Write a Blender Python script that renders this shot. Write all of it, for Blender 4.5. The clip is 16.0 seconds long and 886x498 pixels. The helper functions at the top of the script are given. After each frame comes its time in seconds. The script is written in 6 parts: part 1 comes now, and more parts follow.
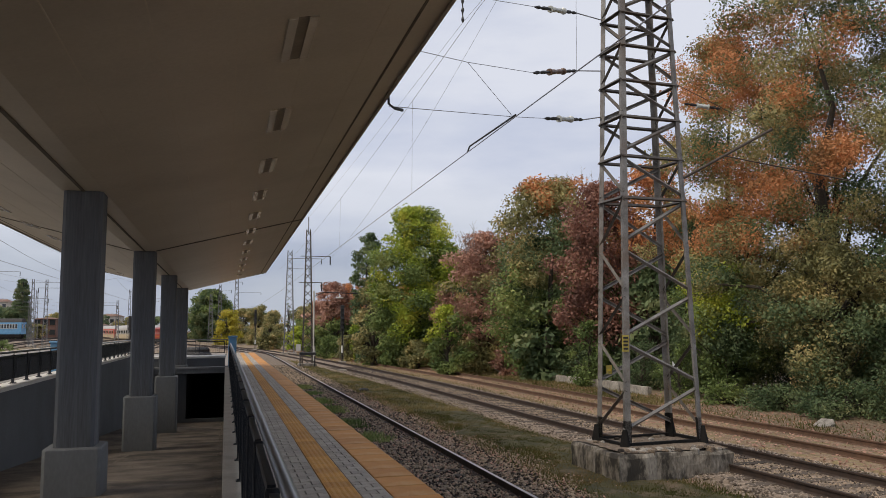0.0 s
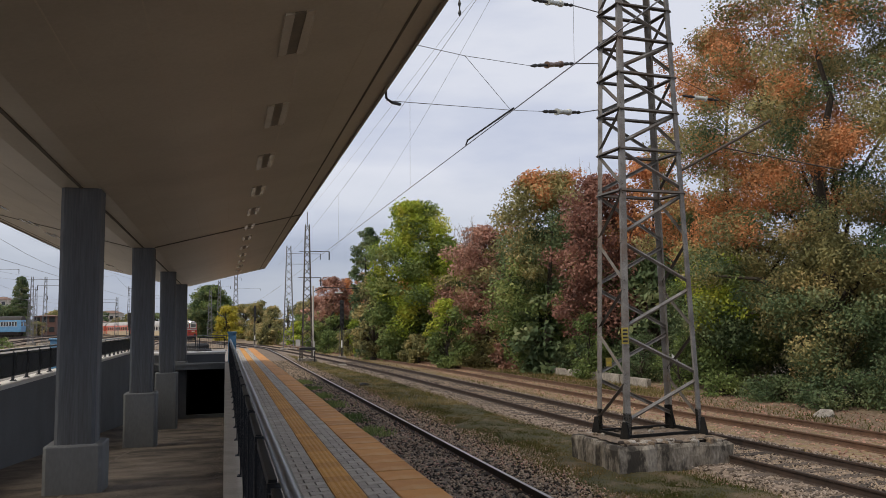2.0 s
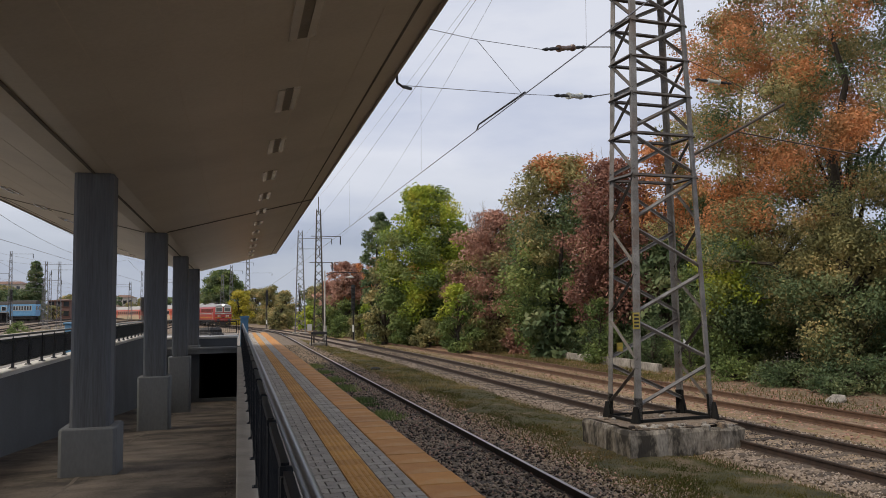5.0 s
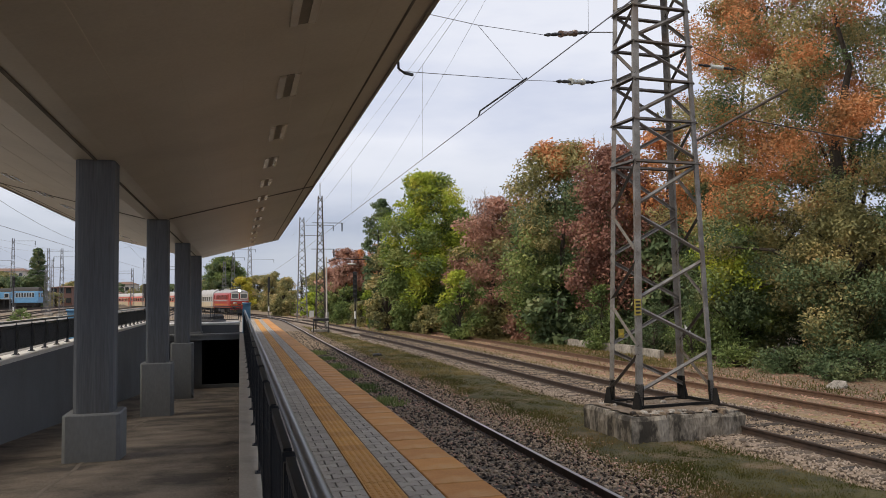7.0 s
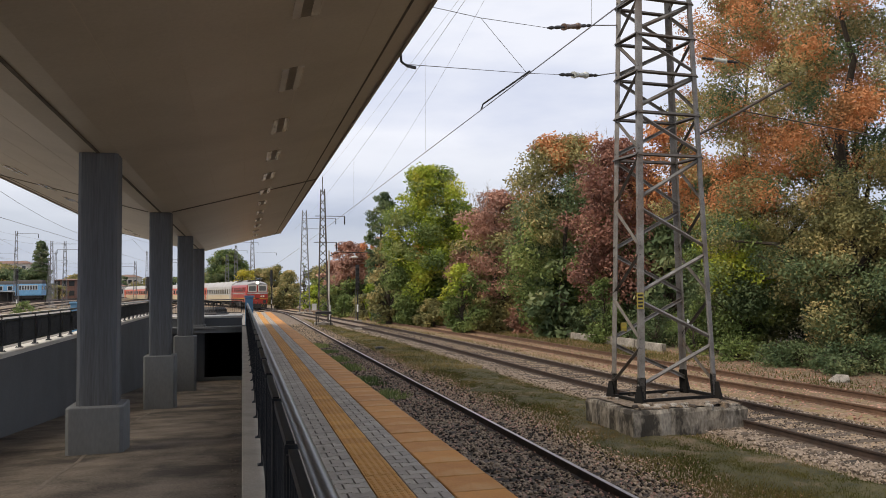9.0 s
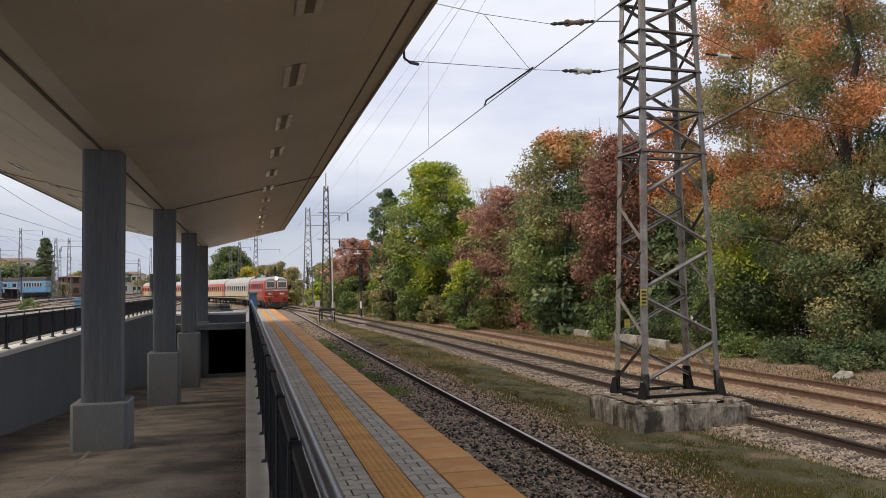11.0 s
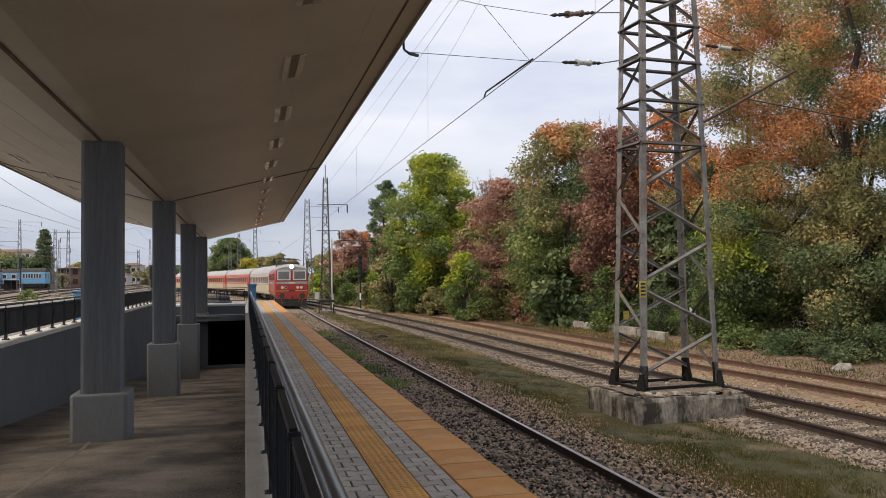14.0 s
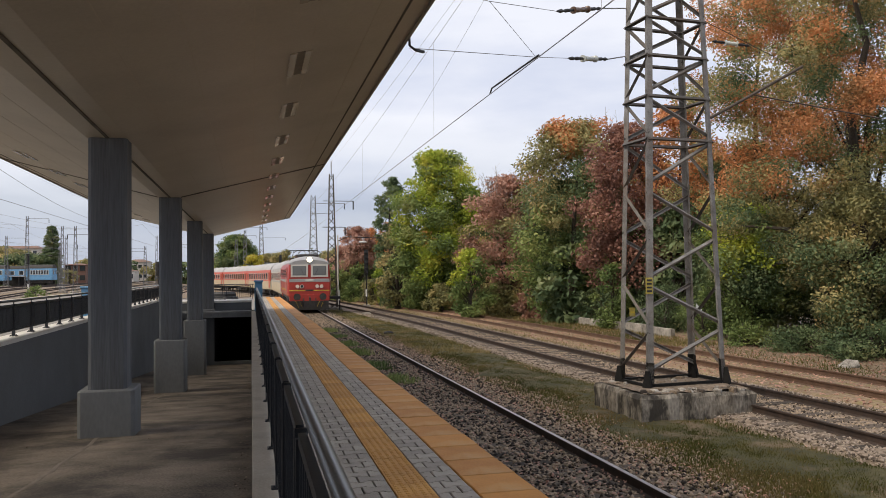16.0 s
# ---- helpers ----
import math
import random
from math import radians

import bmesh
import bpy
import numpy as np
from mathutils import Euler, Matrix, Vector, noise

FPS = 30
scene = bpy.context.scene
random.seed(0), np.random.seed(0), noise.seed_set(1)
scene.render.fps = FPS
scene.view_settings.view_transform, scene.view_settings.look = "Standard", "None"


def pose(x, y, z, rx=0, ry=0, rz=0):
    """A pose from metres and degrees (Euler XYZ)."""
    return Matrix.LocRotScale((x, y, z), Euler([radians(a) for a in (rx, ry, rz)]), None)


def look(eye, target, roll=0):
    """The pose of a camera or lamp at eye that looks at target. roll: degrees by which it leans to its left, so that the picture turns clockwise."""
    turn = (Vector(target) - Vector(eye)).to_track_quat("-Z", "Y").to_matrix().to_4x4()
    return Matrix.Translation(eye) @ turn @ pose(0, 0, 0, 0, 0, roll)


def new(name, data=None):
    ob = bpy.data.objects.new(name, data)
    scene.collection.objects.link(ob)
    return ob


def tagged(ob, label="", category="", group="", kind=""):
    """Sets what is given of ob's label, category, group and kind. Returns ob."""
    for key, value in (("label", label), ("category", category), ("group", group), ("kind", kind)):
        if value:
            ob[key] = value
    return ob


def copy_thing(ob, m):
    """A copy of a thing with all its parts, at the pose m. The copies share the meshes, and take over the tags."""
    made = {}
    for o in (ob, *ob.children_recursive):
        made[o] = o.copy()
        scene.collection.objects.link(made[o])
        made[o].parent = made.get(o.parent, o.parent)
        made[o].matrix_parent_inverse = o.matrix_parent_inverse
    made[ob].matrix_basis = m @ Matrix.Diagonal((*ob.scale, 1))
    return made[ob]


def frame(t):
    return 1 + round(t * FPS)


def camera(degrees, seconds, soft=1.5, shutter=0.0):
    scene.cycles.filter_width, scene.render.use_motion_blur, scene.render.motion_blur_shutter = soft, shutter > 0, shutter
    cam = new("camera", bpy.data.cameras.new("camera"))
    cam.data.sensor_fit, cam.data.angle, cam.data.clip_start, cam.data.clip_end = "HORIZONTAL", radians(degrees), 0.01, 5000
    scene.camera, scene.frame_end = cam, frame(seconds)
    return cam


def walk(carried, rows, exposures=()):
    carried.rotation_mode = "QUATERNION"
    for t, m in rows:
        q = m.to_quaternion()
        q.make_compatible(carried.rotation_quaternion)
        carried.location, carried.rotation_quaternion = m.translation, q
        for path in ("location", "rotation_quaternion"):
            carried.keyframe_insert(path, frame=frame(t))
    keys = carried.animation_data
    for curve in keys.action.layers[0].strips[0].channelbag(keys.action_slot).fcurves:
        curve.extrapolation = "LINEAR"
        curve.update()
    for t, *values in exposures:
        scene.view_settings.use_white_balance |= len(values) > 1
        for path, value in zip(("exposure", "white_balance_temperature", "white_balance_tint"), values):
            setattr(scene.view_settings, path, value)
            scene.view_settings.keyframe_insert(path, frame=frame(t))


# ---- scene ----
cam = camera(58.5, 16.0, soft=0.8)
CAM_ROWS = [
    (0, pose(0, 0, 1.65, 95.810, 0.353, -15.284)),
    (0.5, pose(0, 0, 1.65, 95.589, 0.508, -15.121)),
    (1, pose(0, 0, 1.65, 95.453, 0.705, -15.221)),
    (1.5, pose(0, 0, 1.65, 95.517, 0.744, -15.407)),
    (2, pose(0, 0, 1.65, 95.380, 0.840, -15.320)),
    (2.5, pose(0, 0, 1.65, 95.153, 0.859, -15.129)),
    (3, pose(0, 0, 1.65, 94.940, 0.781, -14.921)),
    (3.5, pose(0, 0, 1.65, 94.767, 0.732, -14.706)),
    (4, pose(0, 0, 1.65, 94.626, 0.774, -14.597)),
    (6.5, pose(0, 0, 1.65, 93.577, 0.696, -14.435)),
    (7, pose(0, 0, 1.65, 93.320, 0.806, -14.401)),
    (7.5, pose(0, 0, 1.65, 93.238, 0.743, -14.460)),
    (8, pose(0, 0, 1.65, 93.100, 0.700, -14.403)),
    (8.5, pose(0, 0, 1.65, 92.999, 0.715, -14.358)),
    (9, pose(0, 0, 1.65, 92.843, 0.709, -14.224)),
    (11.5, pose(0, 0, 1.65, 92.538, 0.750, -13.965)),
    (12, pose(0, 0, 1.65, 92.437, 0.706, -13.959)),
    (12.5, pose(0, 0, 1.65, 92.351, 0.659, -13.985)),
    (13, pose(0, 0, 1.65, 92.263, 0.636, -13.976)),
    (13.5, pose(0, 0, 1.65, 92.114, 0.642, -13.970)),
    (14, pose(0, 0, 1.65, 92.007, 0.686, -14.031)),
    (14.5, pose(0, 0, 1.65, 91.859, 0.674, -14.147)),
    (15, pose(0, 0, 1.65, 91.847, 0.722, -14.266)),
    (15.5, pose(0, 0, 1.65, 91.781, 0.771, -13.979)),
    (16, pose(0, 0, 1.65, 91.757, 0.683, -13.605)),
]

walk(cam, CAM_ROWS, [(0, -0.02, 7300, 10), (4, -0.02, 7300, 10), (6.3, -0.02, 7300, 10), (7, 0.17, 7400, 10), (7.6, 0.26, 7400, 10), (9, 0.28, 7500, 10), (16, 0.29, 7500, 10)])

# ---- world and light ----
SUN_EL, SUN_AZ = radians(50), radians(-70)      # from the yard side, behind thin cloud


def make_world():
    world = bpy.data.worlds.new("sky")
    world.use_nodes = True
    nt = world.node_tree
    nt.nodes.clear()
    out = nt.nodes.new("ShaderNodeOutputWorld")
    bg = nt.nodes.new("ShaderNodeBackground")
    sky = nt.nodes.new("ShaderNodeTexSky")
    sky.sky_type, sky.sun_disc = "NISHITA", False
    sky.sun_elevation, sky.sun_rotation = SUN_EL, SUN_AZ
    sky.air_density, sky.dust_density = 1.2, 2.0
    co = nt.nodes.new("ShaderNodeTexCoord")
    mp = nt.nodes.new("ShaderNodeMapping")
    mp.inputs["Scale"].default_value = (1.0, 1.0, 3.6)
    mp.inputs["Location"].default_value = (0.35, 0.2, 0.15)
    n1 = nt.nodes.new("ShaderNodeTexNoise")
    n1.inputs["Scale"].default_value, n1.inputs["Detail"].default_value = 2.6, 7.0
    n1.inputs["Roughness"].default_value = 0.52
    ramp = nt.nodes.new("ShaderNodeValToRGB")
    ramp.color_ramp.elements[0].position, ramp.color_ramp.elements[1].position = 0.4, 0.6
    ramp.color_ramp.elements[0].color = (5.6, 6.45, 8.75, 1)
    ramp.color_ramp.elements[1].color = (7.25, 8.0, 9.9, 1)
    mix = nt.nodes.new("ShaderNodeMixRGB")
    mix.inputs[0].default_value = 0.9
    link = nt.links.new
    link(co.outputs["Generated"], mp.inputs["Vector"])
    link(mp.outputs["Vector"], n1.inputs["Vector"])
    link(n1.outputs["Fac"], ramp.inputs["Fac"])
    link(sky.outputs["Color"], mix.inputs[1])
    link(ramp.outputs["Color"], mix.inputs[2])
    # a grey-blue cloud bank low over the horizon, with an uneven upper edge
    sep = nt.nodes.new("ShaderNodeSeparateXYZ")
    link(co.outputs["Generated"], sep.inputs[0])
    n2 = nt.nodes.new("ShaderNodeTexNoise")
    n2.inputs["Scale"].default_value, n2.inputs["Detail"].default_value = 7.0, 5.0
    link(mp.outputs["Vector"], n2.inputs["Vector"])
    edge = nt.nodes.new("ShaderNodeMath")
    edge.operation, edge.inputs[1].default_value = "MULTIPLY_ADD", -0.1
    link(n2.outputs["Fac"], edge.inputs[0])
    link(sep.outputs["Z"], edge.inputs[2])
    bank = nt.nodes.new("ShaderNodeValToRGB")
    stops = ((0.0, (0.66, 0.7, 0.74)), (0.035, (0.68, 0.72, 0.76)), (0.075, (0.86, 0.88, 0.9)), (0.14, (1, 1, 1)))
    while len(bank.color_ramp.elements) < len(stops):
        bank.color_ramp.elements.new(0.5)
    for e, (p, c) in zip(bank.color_ramp.elements, stops):
        e.position, e.color = p, (*c, 1)
    link(edge.outputs[0], bank.inputs["Fac"])
    low = nt.nodes.new("ShaderNodeMixRGB")
    low.blend_type, low.inputs[0].default_value = "MULTIPLY", 1.0
    link(mix.outputs["Color"], low.inputs[1])
    link(bank.outputs["Color"], low.inputs[2])
    link(low.outputs["Color"], bg.inputs["Color"])
    bg.inputs["Strength"].default_value = 0.1
    link(bg.outputs["Background"], out.inputs["Surface"])
    scene.world = world


make_world()
sun = new("sun", bpy.data.lights.new("sun", "SUN"))
sun.data.energy, sun.data.angle, sun.data.color = 2.3, radians(32), (1.0, 0.92, 0.81)
sun.matrix_world = look((0, 0, 30), (30 * math.cos(SUN_EL) * 0.94, 30 * math.cos(SUN_EL) * 0.34, 30 - 30 * math.sin(SUN_EL)))


# ---- materials ----
def surface(name, a, b, scale=3.0, rough=0.8, bump=0.2, fine=40.0, metal=0.0, stain=None, stain_amount=0.35, island=0.0, stretch=(1, 1, 1), gloss=0.5, random_ob=0.0, stain_at=(0.5, 0.68)):
    """Two-tone weathered surface: large blotches, fine grain, bump, optional stains and per-piece variation."""
    m = bpy.data.materials.new(name)
    m.use_nodes = True
    nt = m.node_tree
    bsdf = nt.nodes["Principled BSDF"]
    link = nt.links.new
    co = nt.nodes.new("ShaderNodeTexCoord")
    mp = nt.nodes.new("ShaderNodeMapping")
    mp.inputs["Scale"].default_value = stretch
    link(co.outputs["Object"], mp.inputs["Vector"])
    big = nt.nodes.new("ShaderNodeTexNoise")
    big.inputs["Scale"].default_value, big.inputs["Detail"].default_value = scale, 6.0
    small = nt.nodes.new("ShaderNodeTexNoise")
    small.inputs["Scale"].default_value, small.inputs["Detail"].default_value = fine, 4.0
    link(mp.outputs["Vector"], big.inputs["Vector"])
    link(mp.outputs["Vector"], small.inputs["Vector"])
    add = nt.nodes.new("ShaderNodeMath")
    add.operation = "MULTIPLY_ADD"
    add.inputs[1].default_value = 0.45
    link(small.outputs["Fac"], add.inputs[0])
    sub = nt.nodes.new("ShaderNodeMath")
    sub.operation = "MULTIPLY"
    sub.inputs[1].default_value = 0.6
    link(big.outputs["Fac"], sub.inputs[0])
    link(sub.outputs[0], add.inputs[2])
    fac = add.outputs[0]
    if island or random_ob:
        src = nt.nodes.new("ShaderNodeNewGeometry" if island else "ShaderNodeObjectInfo")
        ad2 = nt.nodes.new("ShaderNodeMath")
        ad2.operation = "MULTIPLY_ADD"
        ad2.inputs[1].default_value = island or random_ob
        link(src.outputs["Random Per Island" if island else "Random"], ad2.inputs[0])
        sh = nt.nodes.new("ShaderNodeMath")
        sh.operation = "SUBTRACT"
        sh.inputs[1].default_value = (island or random_ob) * 0.5
        link(fac, sh.inputs[0])
        link(sh.outputs[0], ad2.inputs[2])
        fac = ad2.outputs[0]
    ramp = nt.nodes.new("ShaderNodeValToRGB")
    ramp.color_ramp.elements[0].position, ramp.color_ramp.elements[1].position = 0.36, 0.7
    ramp.color_ramp.elements[0].color, ramp.color_ramp.elements[1].color = (*a, 1), (*b, 1)
    link(fac, ramp.inputs["Fac"])
    col = ramp.outputs["Color"]
    if stain:
        st = nt.nodes.new("ShaderNodeTexNoise")
        st.inputs["Scale"].default_value, st.inputs["Detail"].default_value = scale * 0.45, 8.0
        st.inputs["Roughness"].default_value = 0.65
        link(mp.outputs["Vector"], st.inputs["Vector"])
        sr = nt.nodes.new("ShaderNodeValToRGB")
        sr.color_ramp.elements[0].position, sr.color_ramp.elements[1].position = stain_at
        sr.color_ramp.elements[0].color, sr.color_ramp.elements[1].color = (0, 0, 0, 1), (stain_amount,) * 3 + (1,)
        link(st.outputs["Fac"], sr.inputs["Fac"])
        mx = nt.nodes.new("ShaderNodeMixRGB")
        mx.inputs[2].default_value = (*stain, 1)
        link(sr.outputs["Color"], mx.inputs[0])
        link(col, mx.inputs[1])
        col = mx.outputs["Color"]
    link(col, bsdf.inputs["Base Color"])
    bsdf.inputs["Roughness"].default_value, bsdf.inputs["Metallic"].default_value = rough, metal
    bsdf.inputs["Specular IOR Level"].default_value = gloss
    if bump:
        bp = nt.nodes.new("ShaderNodeBump")
        bp.inputs["Strength"].default_value, bp.inputs["Distance"].default_value = bump, 0.02
        link(add.outputs[0], bp.inputs["Height"])
        link(bp.outputs["Normal"], bsdf.inputs["Normal"])
    return m


def leafy(name, colours, rough=0.6):
    """Leaves: each leaf takes one of the colours, drifting from clump to clump."""
    m = bpy.data.materials.new(name)
    m.use_nodes = True
    nt = m.node_tree
    bsdf = nt.nodes["Principled BSDF"]
    link = nt.links.new
    geo = nt.nodes.new("ShaderNodeNewGeometry")
    co = nt.nodes.new("ShaderNodeTexCoord")
    ns = nt.nodes.new("ShaderNodeTexNoise")
    ns.inputs["Scale"].default_value, ns.inputs["Detail"].default_value = 0.55, 3.0
    link(co.outputs["Object"], ns.inputs["Vector"])
    ad = nt.nodes.new("ShaderNodeMath")
    ad.operation = "MULTIPLY_ADD"
    ad.inputs[1].default_value = 0.32
    link(geo.outputs["Random Per Island"], ad.inputs[0])
    sc = nt.nodes.new("ShaderNodeMath")
    sc.operation = "MULTIPLY_ADD"
    sc.inputs[1].default_value, sc.inputs[2].default_value = 2.0, -0.66
    link(ns.outputs["Fac"], sc.inputs[0])
    link(sc.outputs[0], ad.inputs[2])
    ramp = nt.nodes.new("ShaderNodeValToRGB")
    while len(ramp.color_ramp.elements) < len(colours):
        ramp.color_ramp.elements.new(0.5)
    for i, c in enumerate(colours):
        ramp.color_ramp.elements[i].position = 0.08 + 0.84 * i / (len(colours) - 1)
        ramp.color_ramp.elements[i].color = (*c, 1)
    link(ad.outputs[0], ramp.inputs["Fac"])
    link(ramp.outputs["Color"], bsdf.inputs["Base Color"])
    bsdf.inputs["Roughness"].default_value = rough
    bsdf.inputs["Specular IOR Level"].default_value = 0.18
    tr = nt.nodes.new("ShaderNodeBsdfTranslucent")
    link(ramp.outputs["Color"], tr.inputs["Color"])
    mx = nt.nodes.new("ShaderNodeMixShader")
    mx.inputs[0].default_value = 0.3
    link(bsdf.outputs[0], mx.inputs[1])
    link(tr.outputs[0], mx.inputs[2])
    link(mx.outputs[0], nt.nodes["Material Output"].inputs["Surface"])
    return m


def glow(name, colour, strength):
    m = bpy.data.materials.new(name)
    m.use_nodes = True
    b = m.node_tree.nodes["Principled BSDF"]
    b.inputs["Base Color"].default_value = (*colour, 1)
    b.inputs["Emission Color"].default_value = (*colour, 1)
    b.inputs["Emission Strength"].default_value = strength
    return m


def ground_material():
    """Dry grass, green grass, dust and pebbles in natural patches."""
    m = bpy.data.materials.new("trackside_ground")
    m.use_nodes = True
    nt = m.node_tree
    bsdf = nt.nodes["Principled BSDF"]
    link = nt.links.new
    co = nt.nodes.new("ShaderNodeTexCoord")

    def noise_tex(scale, detail, rough=0.6):
        n = nt.nodes.new("ShaderNodeTexNoise")
        n.inputs["Scale"].default_value, n.inputs["Detail"].default_value, n.inputs["Roughness"].default_value = scale, detail, rough
        link(co.outputs["Object"], n.inputs["Vector"])
        return n.outputs["Fac"]

    def ramp_of(fac, stops):
        r = nt.nodes.new("ShaderNodeValToRGB")
        while len(r.color_ramp.elements) < len(stops):
            r.color_ramp.elements.new(0.5)
        for e, (p, c) in zip(r.color_ramp.elements, stops):
            e.position, e.color = p, (*c, 1)
        link(fac, r.inputs["Fac"])
        return r.outputs["Color"]

    def mix_of(fac, a, b):
        x = nt.nodes.new("ShaderNodeMixRGB")
        link(fac, x.inputs[0])
        link(a, x.inputs[1])
        link(b, x.inputs[2])
        return x.outputs["Color"]

    soil = ramp_of(noise_tex(9, 8, 0.7), [(0.3, (0.08, 0.056, 0.036)), (0.5, (0.2, 0.146, 0.095)), (0.72, (0.42, 0.33, 0.235))])
    grass = ramp_of(noise_tex(14, 8, 0.75), [(0.3, (0.05, 0.056, 0.018)), (0.5, (0.12, 0.12, 0.04)), (0.7, (0.26, 0.205, 0.09))])
    patch = ramp_of(noise_tex(0.55, 7, 0.65), [(0.56, (0, 0, 0)), (0.68, (1, 1, 1))])
    link(mix_of(patch, soil, grass), bsdf.inputs["Base Color"])
    bsdf.inputs["Roughness"].default_value = 0.95
    bp = nt.nodes.new("ShaderNodeBump")
    bp.inputs["Strength"].default_value, bp.inputs["Distance"].default_value = 0.8, 0.05
    link(noise_tex(30, 6, 0.7), bp.inputs["Height"])
    link(bp.outputs["Normal"], bsdf.inputs["Normal"])
    return m


def glass(name, tint=(0.02, 0.025, 0.03)):
    m = bpy.data.materials.new(name)
    m.use_nodes = True
    b = m.node_tree.nodes["Principled BSDF"]
    b.inputs["Base Color"].default_value = (*tint, 1)
    b.inputs["Roughness"].default_value = 0.06
    b.inputs["Specular IOR Level"].default_value = 0.8
    return m


SOFFIT = surface("soffit_paint", (0.459, 0.408, 0.328), (0.539, 0.484, 0.396), 0.7, 0.42, 0.04, 25, stain=(0.2, 0.17, 0.13), stain_amount=0.25)
SOFFITSEAM = surface("soffit_seam", (0.48, 0.427, 0.343), (0.56, 0.5, 0.408), 2, 0.6, 0.05)
LAMPSLOT = surface("lamp_slot", (0.17, 0.148, 0.115), (0.23, 0.2, 0.158), 5, 0.6, 0.05)
JOINT = surface("dark_sealant", (0.06, 0.052, 0.043), (0.17, 0.148, 0.12), 4, 0.9, 0.2)
FASCIA = surface("fascia_metal", (0.27, 0.24, 0.21), (0.36, 0.32, 0.28), 1.5, 0.55, 0.05)
CONCRETE = surface("grey_painted_concrete", (0.156, 0.169, 0.182), (0.219, 0.232, 0.244), 1.6, 0.75, 0.15, 30, stain=(0.09, 0.095, 0.1), stretch=(1, 1, 0.35))
SHAFT = surface("board_marked_concrete", (0.081, 0.088, 0.096), (0.157, 0.170, 0.191), 6, 0.8, 0.35, 55, stain=(0.06, 0.062, 0.065), stretch=(1, 1, 0.06))
WALLPAINT = surface("grey_wall_render", (0.126, 0.139, 0.154), (0.163, 0.178, 0.194), 0.9, 0.85, 0.12, 30, stain=(0.09, 0.09, 0.095))
COPING = surface("pale_coping_concrete", (0.36, 0.32, 0.265), (0.5, 0.45, 0.38), 2.5, 0.9, 0.3, 60, stain=(0.2, 0.19, 0.17))
WHITE_COPING = surface("white_coping", (0.62, 0.61, 0.58), (0.75, 0.74, 0.71), 2.5, 0.85, 0.2, 60)
ASPHALT = surface("worn_asphalt", (0.06, 0.05, 0.04), (0.27, 0.225, 0.18), 1.6, 0.92, 0.6, 45, stain=(0.035, 0.03, 0.026), stain_amount=0.8, stain_at=(0.5, 0.62))
SEAM = surface("dusty_seam", (0.13, 0.11, 0.09), (0.24, 0.205, 0.17), 5, 0.95, 0.5, 50)
DARKSTEEL = surface("dark_blue_grey_paint", (0.015, 0.018, 0.024), (0.03, 0.035, 0.043), 5, 0.42, 0.08, 60, metal=0.2)
HANDSTEEL = surface("brushed_grey_handrail", (0.1, 0.105, 0.115), (0.17, 0.175, 0.185), 6, 0.32, 0.05, 80, metal=0.75)
PAVER = surface("grey_concrete_paver", (0.27, 0.24, 0.205), (0.43, 0.385, 0.33), 3, 0.9, 0.35, 70, random_ob=0.22, stain=(0.12, 0.108, 0.095))
PAVERFAR = surface("grey_concrete_paver_rows", (0.27, 0.24, 0.205), (0.43, 0.385, 0.33), 3, 0.9, 0.35, 70, island=0.22)
MORTAR = surface("dark_joint_sand", (0.025, 0.022, 0.019), (0.05, 0.044, 0.038), 6, 0.95, 0.3)
TACTILE = surface("ochre_tactile_plate", (0.436, 0.204, 0.047), (0.601, 0.299, 0.072), 4, 0.72, 0.2, 60, random_ob=0.35, stain=(0.2, 0.12, 0.05))
OCHRE = surface("ochre_edge_slab", (0.427, 0.170, 0.029), (0.582, 0.247, 0.045), 3, 0.72, 0.2, 60, random_ob=0.3, stain=(0.5, 0.36, 0.2), stain_amount=0.5)
PLATFORM = surface("platform_concrete", (0.17, 0.158, 0.14), (0.27, 0.25, 0.22), 1.5, 0.9, 0.3, 40, stain=(0.12, 0.11, 0.1))
GROUND = ground_material()
BALLAST_BED = surface("ballast_bed", (0.057, 0.044, 0.032), (0.295, 0.225, 0.163), 14, 0.95, 0.9, 45, stain=(0.1, 0.075, 0.05))
BALLAST_DARK = surface("dark_ballast_stone", (0.022, 0.015, 0.01), (0.36, 0.275, 0.195), 9, 0.9, 0.4, 60, island=1.0)
BALLAST = surface("ballast_stone", (0.085, 0.064, 0.047), (0.36, 0.295, 0.24), 9, 0.9, 0.4, 60, island=0.75)
BALLAST_PALE = surface("pale_ballast_bed", (0.104, 0.074, 0.054), (0.368, 0.292, 0.220), 11, 0.95, 0.9, 45, stain=(0.08, 0.06, 0.045), stain_amount=0.5)
BALLAST_RUST = surface("rusty_ballast", (0.12, 0.074, 0.046), (0.38, 0.27, 0.185), 10, 0.95, 0.9, 45, stain=(0.2, 0.17, 0.06), stain_amount=0.6, stain_at=(0.46, 0.6))
RAILSIDE = surface("rusty_rail", (0.021, 0.015, 0.012), (0.059, 0.036, 0.027), 6, 0.8, 0.3, 70)
RAILOLD = surface("rusty_siding_rail", (0.075, 0.042, 0.027), (0.16, 0.09, 0.055), 6, 0.85, 0.3, 70)
RAILTOP = surface("polished_railhead", (0.4, 0.39, 0.39), (0.55, 0.54, 0.54), 8, 0.32, 0.03, 80, metal=0.85)
SLEEPER = surface("old_wooden_sleeper", (0.035, 0.027, 0.021), (0.1, 0.078, 0.06), 5, 0.95, 0.5, 60, random_ob=0.4)
